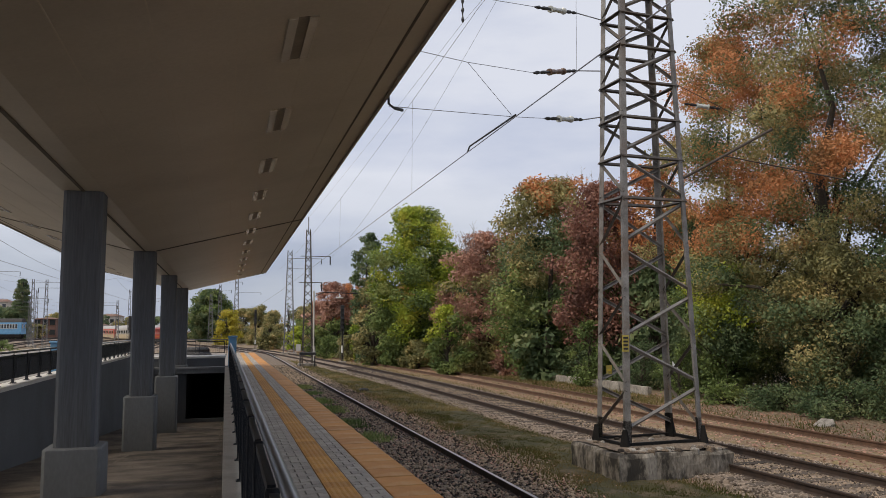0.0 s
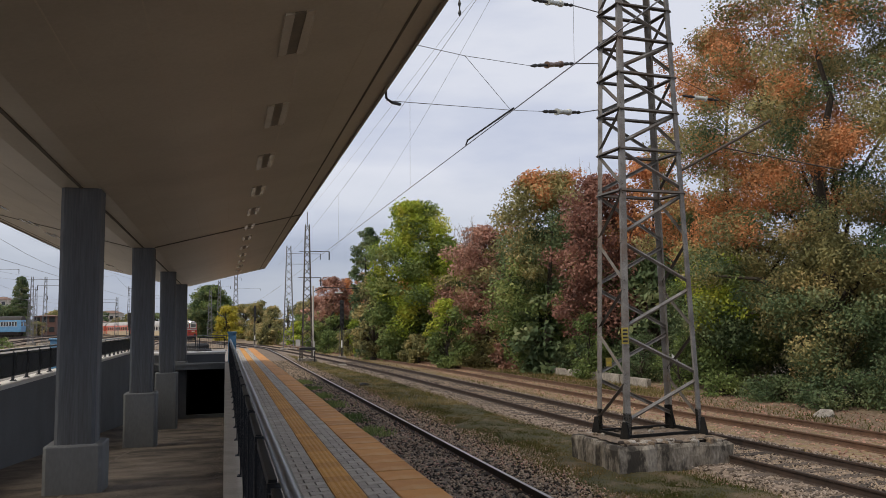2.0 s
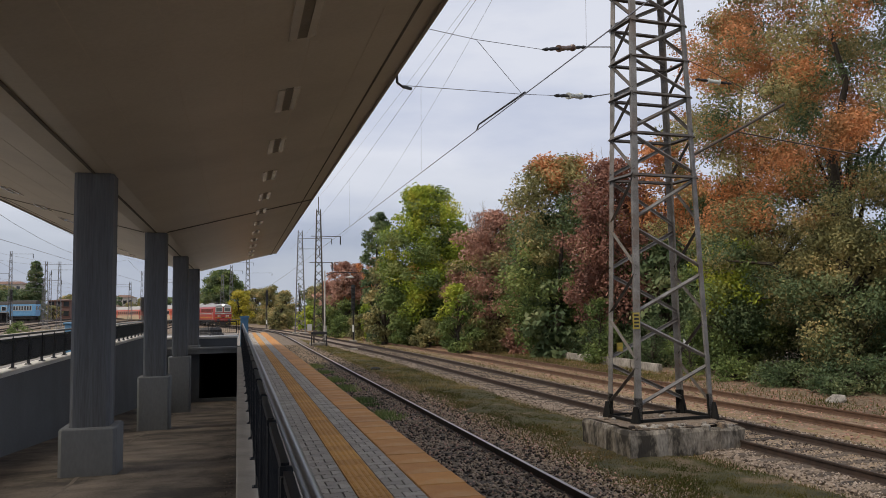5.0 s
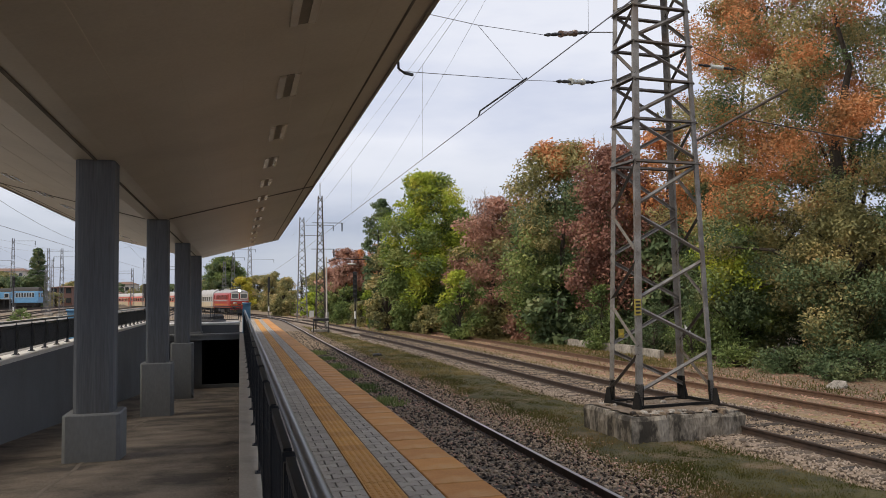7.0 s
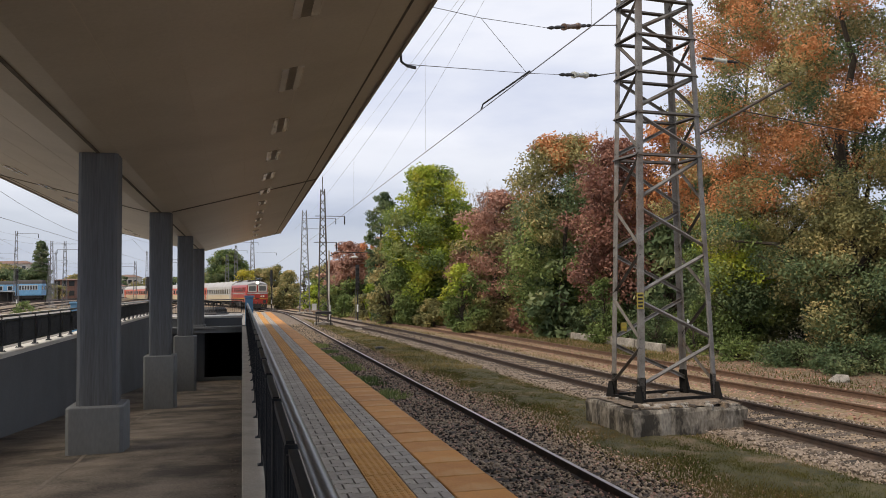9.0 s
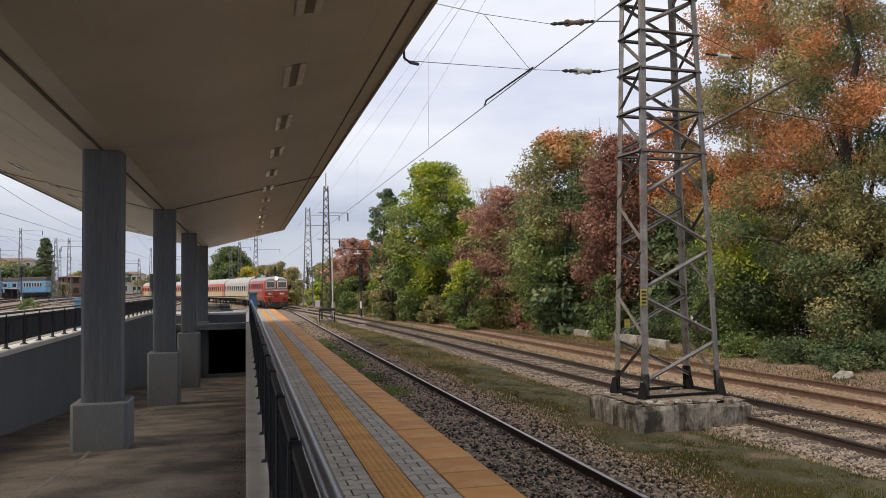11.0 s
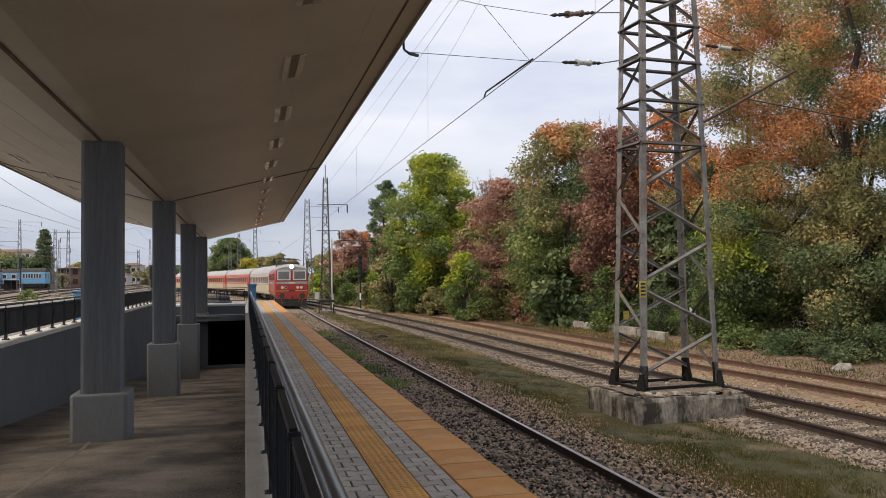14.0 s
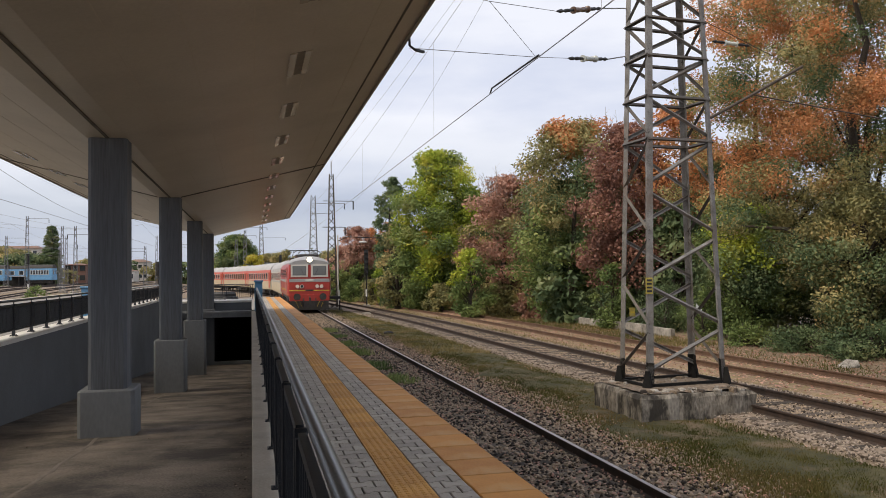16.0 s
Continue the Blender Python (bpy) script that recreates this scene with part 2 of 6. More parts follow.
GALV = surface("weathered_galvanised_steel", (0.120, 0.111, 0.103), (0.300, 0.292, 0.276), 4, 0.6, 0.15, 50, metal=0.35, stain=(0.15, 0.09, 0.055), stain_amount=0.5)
# darker version of the tower steel
GALVBRACE = surface("darker_brace_steel", (0.043, 0.038, 0.034), (0.128, 0.116, 0.104), 4, 0.65, 0.15, 50, metal=0.3, stain=(0.1, 0.06, 0.038), stain_amount=0.6)
RUSTDARK = surface("dark_rusty_tube", (0.045, 0.034, 0.027), (0.11, 0.085, 0.066), 5, 0.75, 0.15, 50)
FOUND = surface("stained_foundation", (0.082, 0.068, 0.053), (0.352, 0.315, 0.258), 5.5, 0.95, 1.0, 26, stain=(0.028, 0.024, 0.019), stain_amount=0.93, stretch=(1, 1, 0.4), stain_at=(0.47, 0.57))
GALVDARK = surface("tarred_steel_foot", (0.006, 0.006, 0.006), (0.016, 0.015, 0.014), 5, 0.8, 0.3, gloss=0.2)
GALVFAR = surface("far_mast_steel", (0.14, 0.14, 0.145), (0.22, 0.22, 0.225), 3, 0.6, 0.1, 30, metal=0.3)
OLDCONC = surface("weathered_foundation", (0.075, 0.066, 0.055), (0.52, 0.48, 0.42), 2.4, 0.95, 0.8, 30, stain=(0.035, 0.03, 0.024), stain_amount=0.9, stretch=(1, 1, 0.45))
PORCELAIN = surface("glazed_insulator", (0.42, 0.45, 0.42), (0.55, 0.57, 0.54), 5, 0.25, 0.02)
BROWNINS = surface("brown_insulator", (0.1, 0.06, 0.045), (0.16, 0.1, 0.075), 5, 0.3, 0.02)
WIRE = surface("overhead_wire", (0.190, 0.190, 0.209), (0.323, 0.323, 0.342), 5, 0.5, 0.0, metal=0.6)
BARK = surface("bark", (0.035, 0.028, 0.022), (0.085, 0.07, 0.055), 8, 0.95, 0.8, 40, stretch=(1, 1, 0.3))
SIGNYELLOW = surface("yellow_enamel", (0.36, 0.28, 0.05), (0.44, 0.35, 0.07), 5, 0.5, 0.02)
SIGNWHITE = surface("white_enamel", (0.68, 0.68, 0.66), (0.78, 0.78, 0.76), 5, 0.5, 0.02)
BLACK = surface("matt_black", (0.012, 0.012, 0.013), (0.025, 0.025, 0.027), 5, 0.6, 0.05)
BLUE = surface("sky_blue_paint", (0.1, 0.29, 0.5), (0.15, 0.36, 0.58), 3, 0.5, 0.05, stain=(0.1, 0.16, 0.22))
CREAM = surface("cream_paint", (0.482, 0.404, 0.275), (0.550, 0.464, 0.327), 2, 0.45, 0.03, stain=(0.3, 0.25, 0.18))
RED = surface("signal_red_paint", (0.31, 0.03, 0.022), (0.41, 0.042, 0.03), 2, 0.33, 0.03, stain=(0.16, 0.03, 0.028))
ORANGE_RED = surface("faded_red_paint", (0.48, 0.075, 0.045), (0.56, 0.11, 0.065), 2, 0.45, 0.03, stain=(0.24, 0.06, 0.05))
ROOFGREY = surface("grey_roof_paint", (0.25, 0.25, 0.25), (0.36, 0.36, 0.35), 1.5, 0.5, 0.04, stain=(0.16, 0.155, 0.15))
COACHROOF = surface("dusty_coach_roof", (0.331, 0.322, 0.313), (0.432, 0.423, 0.405), 1.5, 0.55, 0.04, stain=(0.2, 0.19, 0.18))
PALEGREY = surface("pale_grey_paint", (0.5, 0.48, 0.45), (0.6, 0.58, 0.54), 2, 0.45, 0.03, stain=(0.3, 0.28, 0.26))
UNDERGEAR = surface("sooty_running_gear", (0.022, 0.02, 0.019), (0.05, 0.046, 0.042), 5, 0.75, 0.3)
BUFFYELLOW = surface("warning_yellow", (0.5, 0.36, 0.03), (0.58, 0.42, 0.05), 4, 0.6, 0.05)
GLASS = glass("dark_window_glass", (0.035, 0.04, 0.045))
# base colour lifted to paint in the grey sky reflected by the cab panes
CABGLASS = glass("sky_grey_cab_glass", (0.13, 0.135, 0.13))
WINLIGHT = surface("window_gasket", (0.5, 0.48, 0.43), (0.58, 0.56, 0.5), 4, 0.5, 0.02)
HEADLAMP = glow("headlamp", (1.0, 0.9, 0.72), 60.0)
LAMPSMALL = glow("marker_lamp", (0.5, 0.42, 0.36), 0.25)
LAMPWHITE = surface("lamp_cover", (0.5, 0.445, 0.36), (0.58, 0.52, 0.425), 4, 0.14, 0.02, gloss=0.9)
# near-black colour stands in for the darkness inside the passage
DARKROOM = surface("unlit_passage", (0.03, 0.03, 0.03), (0.05, 0.05, 0.05), 2, 0.95, 0.1)
PLASTER = surface("pale_plaster", (0.42, 0.39, 0.35), (0.52, 0.49, 0.44), 0.3, 0.9, 0.05)
BRICKRED = surface("red_plaster", (0.13, 0.075, 0.06), (0.19, 0.105, 0.085), 0.3, 0.9, 0.05)
ROOFTILE = surface("tiled_roof", (0.16, 0.09, 0.065), (0.23, 0.14, 0.1), 0.4, 0.9, 0.1)


# ---- mesh building ----
class Shape:
    """Collects faces of one mesh."""

    def __init__(self):
        self.v, self.f, self.m = [], [], []

    def add(self, verts, faces, mi=0):
        o = len(self.v)
        self.v += [tuple(p) for p in verts]
        self.f += [tuple(i + o for i in f) for f in faces]
        self.m += [mi] * len(faces)
        return self

    def box(self, x0, x1, y0, y1, z0, z1, mi=0):
        return self.add([(x0, y0, z0), (x1, y0, z0), (x1, y1, z0), (x0, y1, z0), (x0, y0, z1), (x1, y0, z1), (x1, y1, z1), (x0, y1, z1)],
                        [(3, 2, 1, 0), (4, 5, 6, 7), (0, 1, 5, 4), (1, 2, 6, 5), (2, 3, 7, 6), (3, 0, 4, 7)], mi)

    def slab(self, x0, x1, y0, y1, z0, z1, c=0.01, mi=0):
        """A box with its upper edges chamfered."""
        v = [(x0, y0, z0), (x1, y0, z0), (x1, y1, z0), (x0, y1, z0), (x0, y0, z1 - c), (x1, y0, z1 - c), (x1, y1, z1 - c), (x0, y1, z1 - c),
             (x0 + c, y0 + c, z1), (x1 - c, y0 + c, z1), (x1 - c, y1 - c, z1), (x0 + c, y1 - c, z1)]
        f = [(3, 2, 1, 0), (8, 9, 10, 11)]
        for i in range(4):
            j = (i + 1) % 4
            f += [(i, j, 4 + j, 4 + i), (4 + i, 4 + j, 8 + j, 8 + i)]
        return self.add(v, f, mi)

    def prism(self, outline, z0, z1, c=0.0, mi=0):
        """An upright prism over a counter-clockwise outline, its top edge drawn in by c."""
        n = len(outline)
        cx, cy = sum(p[0] for p in outline) / n, sum(p[1] for p in outline) / n
        v = [(x, y, z0) for x, y in outline] + [(x, y, z1 - c) for x, y in outline]
        f = [tuple(range(n - 1, -1, -1))] + [(i, (i + 1) % n, n + (i + 1) % n, n + i) for i in range(n)]
        if c:
            for x, y in outline:
                d = math.hypot(x - cx, y - cy)
                v.append((x - (x - cx) / d * c, y - (y - cy) / d * c, z1))
            f += [(n + i, n + (i + 1) % n, 2 * n + (i + 1) % n, 2 * n + i) for i in range(n)] + [tuple(range(2 * n, 3 * n))]
        else:
            f.append(tuple(range(n, 2 * n)))
        return self.add(v, f, mi)

    def beam(self, a, b, w, h, up=(0, 0, 1), mi=0):
        """A bar of rectangular section from a to b."""
        a, b, up = Vector(a), Vector(b), Vector(up)
        d = (b - a).normalized()
        if abs(d.dot(up)) > 0.99:
            up = Vector((0, 1, 0))
        s = d.cross(up).normalized() * w / 2
        u = s.cross(d).normalized() * h / 2
        v = [p + i * s + j * u for p in (a, b) for i, j in ((-1, -1), (1, -1), (1, 1), (-1, 1))]
        return self.add(v, [(0, 1, 2, 3), (7, 6, 5, 4), (0, 4, 5, 1), (1, 5, 6, 2), (2, 6, 7, 3), (3, 7, 4, 0)], mi)

    def angle(self, a, b, w, inward, mi=0):
        """An L-section bar from a to b, its flanges opening towards inward."""
        a, b, inw = Vector(a), Vector(b), Vector(inward)
        d = (b - a).normalized()
        inw = (inw - d * inw.dot(d)).normalized()
        side = d.cross(inw).normalized()
        p, q = (inw + side).normalized(), (inw - side).normalized()
        t = w * 0.14
        prof = [Vector((0, 0)), Vector((w, 0)), Vector((w, t)), Vector((t, t)), Vector((t, w)), Vector((0, w))]
        v = [e + p * k.x + q * k.y for e in (a, b) for k in prof]
        f = [(5, 4, 3, 2, 1, 0), (6, 7, 8, 9, 10, 11)] + [(i, (i + 1) % 6, 6 + (i + 1) % 6, 6 + i) for i in range(6)]
        return self.add(v, f, mi)

    def tube(self, pts, r, n=6, mi=0):
        """A round bar along the points; r is one radius or one for each point."""
        pts = [Vector(p) for p in pts]
        rs = r if isinstance(r, (list, tuple)) else [r] * len(pts)
        v, f = [], []
        ref = None
        for i, p in enumerate(pts):
            d = (pts[min(i + 1, len(pts) - 1)] - pts[max(i - 1, 0)]).normalized()
            if ref is None:
                ref = Vector((0, 0, 1)) if abs(d.z) < 0.9 else Vector((1, 0, 0))
            s = d.cross(ref).normalized()
            ref = s.cross(d).normalized()
            v += [p + (s * math.cos(k * math.tau / n) + ref * math.sin(k * math.tau / n)) * rs[i] for k in range(n)]
        for i in range(len(pts) - 1):
            for k in range(n):
                f.append((i * n + k, i * n + (k + 1) % n, (i + 1) * n + (k + 1) % n, (i + 1) * n + k))
        f += [tuple(range(n - 1, -1, -1)), tuple(range(len(v) - n, len(v)))]
        return self.add(v, f, mi)

    def sweep(self, profile, path, mi=0, closed=True):
        """A profile of (x, z) pairs carried along a plan path of (x, y, z)."""
        n, v, f = len(profile), [], []
        for i, p in enumerate(path):
            a, b = path[max(i - 1, 0)], path[min(i + 1, len(path) - 1)]
            dx, dy = b[0] - a[0], b[1] - a[1]
            d = math.hypot(dx, dy)
            nx, ny = dy / d, -dx / d
            v += [(p[0] + nx * x, p[1] + ny * x, p[2] + z) for x, z in profile]
        for i in range(len(path) - 1):
            for k in range(n if closed else n - 1):
                f.append((i * n + k, i * n + (k + 1) % n, (i + 1) * n + (k + 1) % n, (i + 1) * n + k))
        if closed:
            f += [tuple(range(n - 1, -1, -1)), tuple(range(len(v) - n, len(v)))]
        return self.add(v, f, mi)

    def ball(self, c, rx, ry, rz, n=8, k=5, mi=0):
        v, f = [], []
        for i in range(k + 1):
            a = math.pi * i / k
            for j in range(n):
                b = math.tau * j / n
                v.append((c[0] + rx * math.sin(a) * math.cos(b), c[1] + ry * math.sin(a) * math.sin(b), c[2] + rz * math.cos(a)))
        for i in range(k):
            for j in range(n):
                f.append((i * n + j, (i + 1) * n + j, (i + 1) * n + (j + 1) % n, i * n + (j + 1) % n))
        return self.add(v, f, mi)

    def mesh(self, name, materials, smooth=False):
        me = bpy.data.meshes.new(name)
        me.from_pydata(self.v, [], self.f)
        for m in materials if isinstance(materials, (list, tuple)) else [materials]:
            me.materials.append(m)
        if any(self.m):
            me.polygons.foreach_set("material_index", self.m)
        me.validate()
        if smooth:
            me.shade_smooth()
            me.set_sharp_from_angle(angle=radians(38))
        return me


def thing(name, label, category, m=None, group="", kind=""):
    ob = new(name)
    ob.empty_display_size = 0.2
    if m is not None:
        ob.matrix_basis = m
    return tagged(ob, label, category, group, kind)


def part(name, shape, material, parent, label="", smooth=False, kind=""):
    ob = new(name, shape if isinstance(shape, bpy.types.Mesh) else shape.mesh(name, material, smooth))
    ob.parent = parent
    return tagged(ob, label, kind=kind)


def solid(name, shape, material, label, category, group="", kind="", smooth=False):
    return tagged(new(name, shape.mesh(name, material, smooth)), label, category, group, kind)


def bevelled(name, shape, material, width, segments=2):
    bm = bmesh.new()
    me = shape.mesh(name, material)
    bm.from_mesh(me)
    bmesh.ops.remove_doubles(bm, verts=bm.verts, dist=1e-5)
    bmesh.ops.bevel(bm, geom=bm.edges[:], offset=width, segments=segments, affect="EDGES", profile=0.5)
    bm.to_mesh(me)
    bm.free()
    return me


# ---- lines of the tracks (plan) ----
RAIL = -0.9                      # top of the rails; the platform is 0
SOIL = -1.12


def smooth_line(pts, step=2.0):
    """Points every step metres on a smooth curve through the plan points."""
    out = []
    for i in range(len(pts) - 1):
        p0, p1, p2, p3 = (Vector(pts[max(0, min(len(pts) - 1, i + k))]) for k in (-1, 0, 1, 2))
        n = max(2, int((p2 - p1).length / step))
        for k in range(n):
            t = k / n
            out.append(tuple(0.5 * (2 * p1 + (p2 - p0) * t + (2 * p0 - 5 * p1 + 4 * p2 - p3) * t * t + (3 * p1 - p0 - 3 * p2 + p3) * t ** 3)))
    return out + [tuple(pts[-1])]


LINE_1 = smooth_line([(3.85, -60), (3.85, -12), (3.85, 20), (3.87, 50), (3.97, 72), (3.85, 90), (3.25, 100), (2.2, 110), (-0.46, 129), (-4.1, 148), (-8.2, 166), (-15, 188),
                      (-23, 208), (-31.5, 232), (-38, 265), (-46, 320), (-58, 400)])
LINE_2 = smooth_line([(10.3, -40), (10.15, 0), (10.0, 12), (9.65, 20), (9.5, 28), (9.25, 40), (8.6, 54), (7.7, 70), (6.2, 90), (4.0, 112), (0.6, 132), (-3, 150)])
LINE_3 = smooth_line([(13.4, -40), (13.35, 10), (13.1, 20), (12.95, 30), (12.75, 42), (12.1, 56), (11.0, 72), (9.4, 92), (7.4, 115)])
YARD_LINES = [smooth_line([(x, -30), (x, 60), (x - 1, 140), (x - 4, 300)], 10) for x in (-10.6, -22.6, -27.2, -31.8, -36.4)]


def ground_height(x, y):
    """The yard lies a little higher far off on its side."""
    a = min(1.0, max(0.0, (-x - 17) / 14))
    b = min(1.0, max(0.0, (y - 60) / 80))
    return SOIL + 1.25 * a * a * (3 - 2 * a) * b * b * (3 - 2 * b)


HOLE = (-8.6, 2.1, -14.0, 62.5)


def make_ground():
    xs = [-1800, -700, -300, -150, -90, -60, -45, -36, -31, -26, -21, -17, -13, -8.6, -4, 0, 2.1, 4, 7, 10, 14, 20, 30, 50, 90, 200, 600, 1800]
    ys = [-1500, -500, -150, -60, -14, 0, 15, 30, 45, 62.5, 72, 82, 92, 102, 114, 126, 140, 170, 210, 270, 350, 500, 900, 1600, 3000]
    v = [(x, y, ground_height(x, y)) for y in ys for x in xs]
    f = []
    for j in range(len(ys) - 1):
        for i in range(len(xs) - 1):
            if HOLE[0] <= xs[i] and xs[i + 1] <= HOLE[1] and HOLE[2] <= ys[j] and ys[j + 1] <= HOLE[3]:
                continue
            a = j * len(xs) + i
            f.append((a, a + 1, a + 1 + len(xs), a + len(xs)))
    solid("ground", Shape().add(v, f), GROUND, "trackside ground with patchy grass, dust and pebbles", "ground", kind="structure")


RAIL_PROFILE = [(-0.065, 0), (0.065, 0), (0.065, 0.012), (0.012, 0.03), (0.012, 0.115), (0.034, 0.122), (0.036, 0.15), (-0.036, 0.15), (-0.034, 0.122), (-0.012, 0.115), (-0.012, 0.03), (-0.065, 0.012)]


def offset_line(line, d):
    out = []
    for i, p in enumerate(line):
        a, b = line[max(i - 1, 0)], line[min(i + 1, len(line) - 1)]
        k = math.hypot(b[0] - a[0], b[1] - a[1])
        out.append((p[0] + (b[1] - a[1]) / k * d, p[1] - (b[0] - a[0]) / k * d))
    return out


def make_track(name, line, side_material, head_material, bed, label, sleepers=True, near=(2, 40), lift=0.0):
    """Two rails on sleepers in a ballast bed."""
    tr = thing(name, label, "railway track", kind="structure")
    z = [ground_height(*p) for p in line]
    part("ballast_bed", Shape().sweep([(-1.75, -0.03), (1.75, -0.03), (1.4, 0.075), (-1.4, 0.075)], [(p[0], p[1], h) for p, h in zip(line, z)]), bed, tr)
    for d in (-0.7525, 0.7525):
        path = [(p[0], p[1], h + 0.07) for p, h in zip(offset_line(line, d), z)]
        part("rail", Shape().sweep(RAIL_PROFILE, path), side_material, tr, smooth=False)
        part("railhead", Shape().sweep([(-0.031, 0.143), (0.031, 0.143), (0.029, 0.1535), (-0.029, 0.1535)], path), head_material, tr)
    if not sleepers:
        return tr
    shared = Shape().slab(-1.3, 1.3, -0.125, 0.125, -0.08, 0.072, 0.012).mesh("sleeper", SLEEPER)
    rest = Shape()
    walked, nxt = 0.0, 0.0
    for i in range(1, len(line)):
        a, b = Vector(line[i - 1]), Vector(line[i])
        seg = (b - a).length
        while nxt <= walked + seg:
            p = a + (b - a) * ((nxt - walked) / seg)
            rz = math.atan2(-(b - a).x, (b - a).y)
            h = ground_height(*p)
            if near[0] < p.y < near[1]:
                o = part("sleeper", shared, None, tr)
                o.matrix_basis = pose(p.x, p.y, h + lift + random.uniform(0, 0.012), 0, 0, math.degrees(rz) + random.uniform(-1, 1))
            elif p.y < 58:
                c, s = math.cos(rz), math.sin(rz)
                q = [(p.x + c * u - s * w, p.y + s * u + c * w) for u, w in ((-1.3, -0.125), (1.3, -0.125), (1.3, 0.125), (-1.3, 0.125))]
                rest.prism(q, h - 0.05, h + 0.078 + lift)
            nxt += 0.62
        walked += seg
    part("sleepers", rest, SLEEPER, tr, kind="stuff")
    return tr


def scatter_stones(name, label, material, count, place, size):
    """Loose broken stones, each an uneven eight-sided lump."""
    base = np.array([(1, 0, 0), (0, 1, 0), (-1, 0, 0), (0, -1, 0), (0, 0, 1), (0, 0, -1)], float)
    tri = np.array([(0, 1, 4), (1, 2, 4), (2, 3, 4), (3, 0, 4), (1, 0, 5), (2, 1, 5), (3, 2, 5), (0, 3, 5)])
    rng = np.random.default_rng(7)
    pos = place(rng, count)
    n = len(pos)
    s = rng.uniform(size[0], size[1], n)
    v = base[None] * rng.uniform(0.55, 1.25, (n, 6, 1)) * s[:, None, None] + rng.normal(0, 0.12, (n, 6, 3)) * s[:, None, None]
    a = rng.uniform(0, math.tau, n)
    c, sn = np.cos(a)[:, None], np.sin(a)[:, None]
    x, y = v[..., 0] * c - v[..., 1] * sn, v[..., 0] * sn + v[..., 1] * c
    v = np.stack([x, y, v[..., 2] * 0.75], -1) + pos[:, None]
    f = (tri[None] + (np.arange(n) * 6)[:, None, None]).reshape(-1, 3)
    fast_mesh(name, v.reshape(-1, 3), f, material, label, "gravel")


def fast_mesh(name, v, f, material, label="", category="", parent=None, kind="stuff"):
    me = bpy.data.meshes.new(name)
    k = f.shape[1]
    me.vertices.add(len(v))
    me.vertices.foreach_set("co", np.ascontiguousarray(v, np.float32).ravel())
    me.loops.add(f.size)
    me.loops.foreach_set("vertex_index", np.ascontiguousarray(f, np.int32).ravel())
    me.polygons.add(len(f))
    me.polygons.foreach_set("loop_start", np.arange(0, f.size, k, dtype=np.int32))
    me.update(calc_edges=True)
    me.materials.append(material)
    ob = new(name, me)
    ob.parent = parent
    return tagged(ob, label, category, kind=kind)


def stones_track_1(rng, n):
    x, y = rng.uniform(2.2, 6.3, n), 3 + 60 * rng.uniform(0, 1, n) ** 1.6
    keep = (np.abs(np.abs(x - 3.85) - 0.7525) > 0.06) & (rng.uniform(0, 1, n) < np.clip((6.6 - x) / 1.6, 0, 1))
    z = np.where(np.abs(x - 3.85) < 1.5, SOIL + 0.085, SOIL + 0.085 - 0.09 * np.clip((np.abs(x - 3.85) - 1.5) / 0.6, 0, 1))
    return np.stack([x, y, z], -1)[keep]


def stones_track_2(rng, n):
    y = 8 + 45 * rng.uniform(0, 1, n) ** 1.4
    line = np.array(LINE_2)
    cx = np.interp(y, line[:, 1], line[:, 0])
    d = rng.uniform(-1.62, 2.4, n)
    keep = np.abs(d) > 0.83
    z = np.where(np.abs(d) < 1.45, SOIL + 0.08, SOIL + 0.08 - 0.09 * np.clip((np.abs(d) - 1.45) / 0.65, 0, 1))
    return np.stack([cx + d, y, z], -1)[keep]


def stones_between(rng, n):
    """Darker stones between the rails of the second track."""
    y = 8 + 45 * rng.uniform(0, 1, n) ** 1.4
    line = np.array(LINE_2)
    return np.stack([np.interp(y, line[:, 1], line[:, 0]) + rng.uniform(-0.67, 0.67, n), y, np.full(n, SOIL + 0.078)], -1)


def stones_verge(rng, n):
    x, y = rng.uniform(5.5, 15.5, n), 6 + 45 * rng.uniform(0, 1, n) ** 1.3
    keep = ~((x > 6.85) & (x < 9.3) & (y > 13.15) & (y < 15.25))
    return np.stack([x, y, np.full(n, SOIL + 0.005)], -1)[keep]


def grass_blades(name, label, material, count, place, height):
    """Tufts of thin upright blades."""
    rng = np.random.default_rng(11)
    p = place(rng, count)
    n = len(p)
    h = rng.uniform(*height, n)
    a = rng.uniform(0, math.tau, n)
    w = h * 0.09 + 0.004
    side = np.stack([np.cos(a) * w, np.sin(a) * w, np.zeros(n)], -1)
    tip = p + np.stack([rng.normal(0, 0.35, n) * h, rng.normal(0, 0.35, n) * h, h], -1)
    v = np.stack([p - side, p + side, tip], 1).reshape(-1, 3)
    f = np.arange(3 * n).reshape(-1, 3)
    fast_mesh(name, v, f, material, label, "grass")


# ---- platform, ramp trench and canopy ----
EDGE = 2.11
GREY_A, TACT, GREY_B, OCH = (0.27, 1.043), (1.043, 1.343), (1.343, 1.64), (1.64, EDGE)
PITCH = 0.165


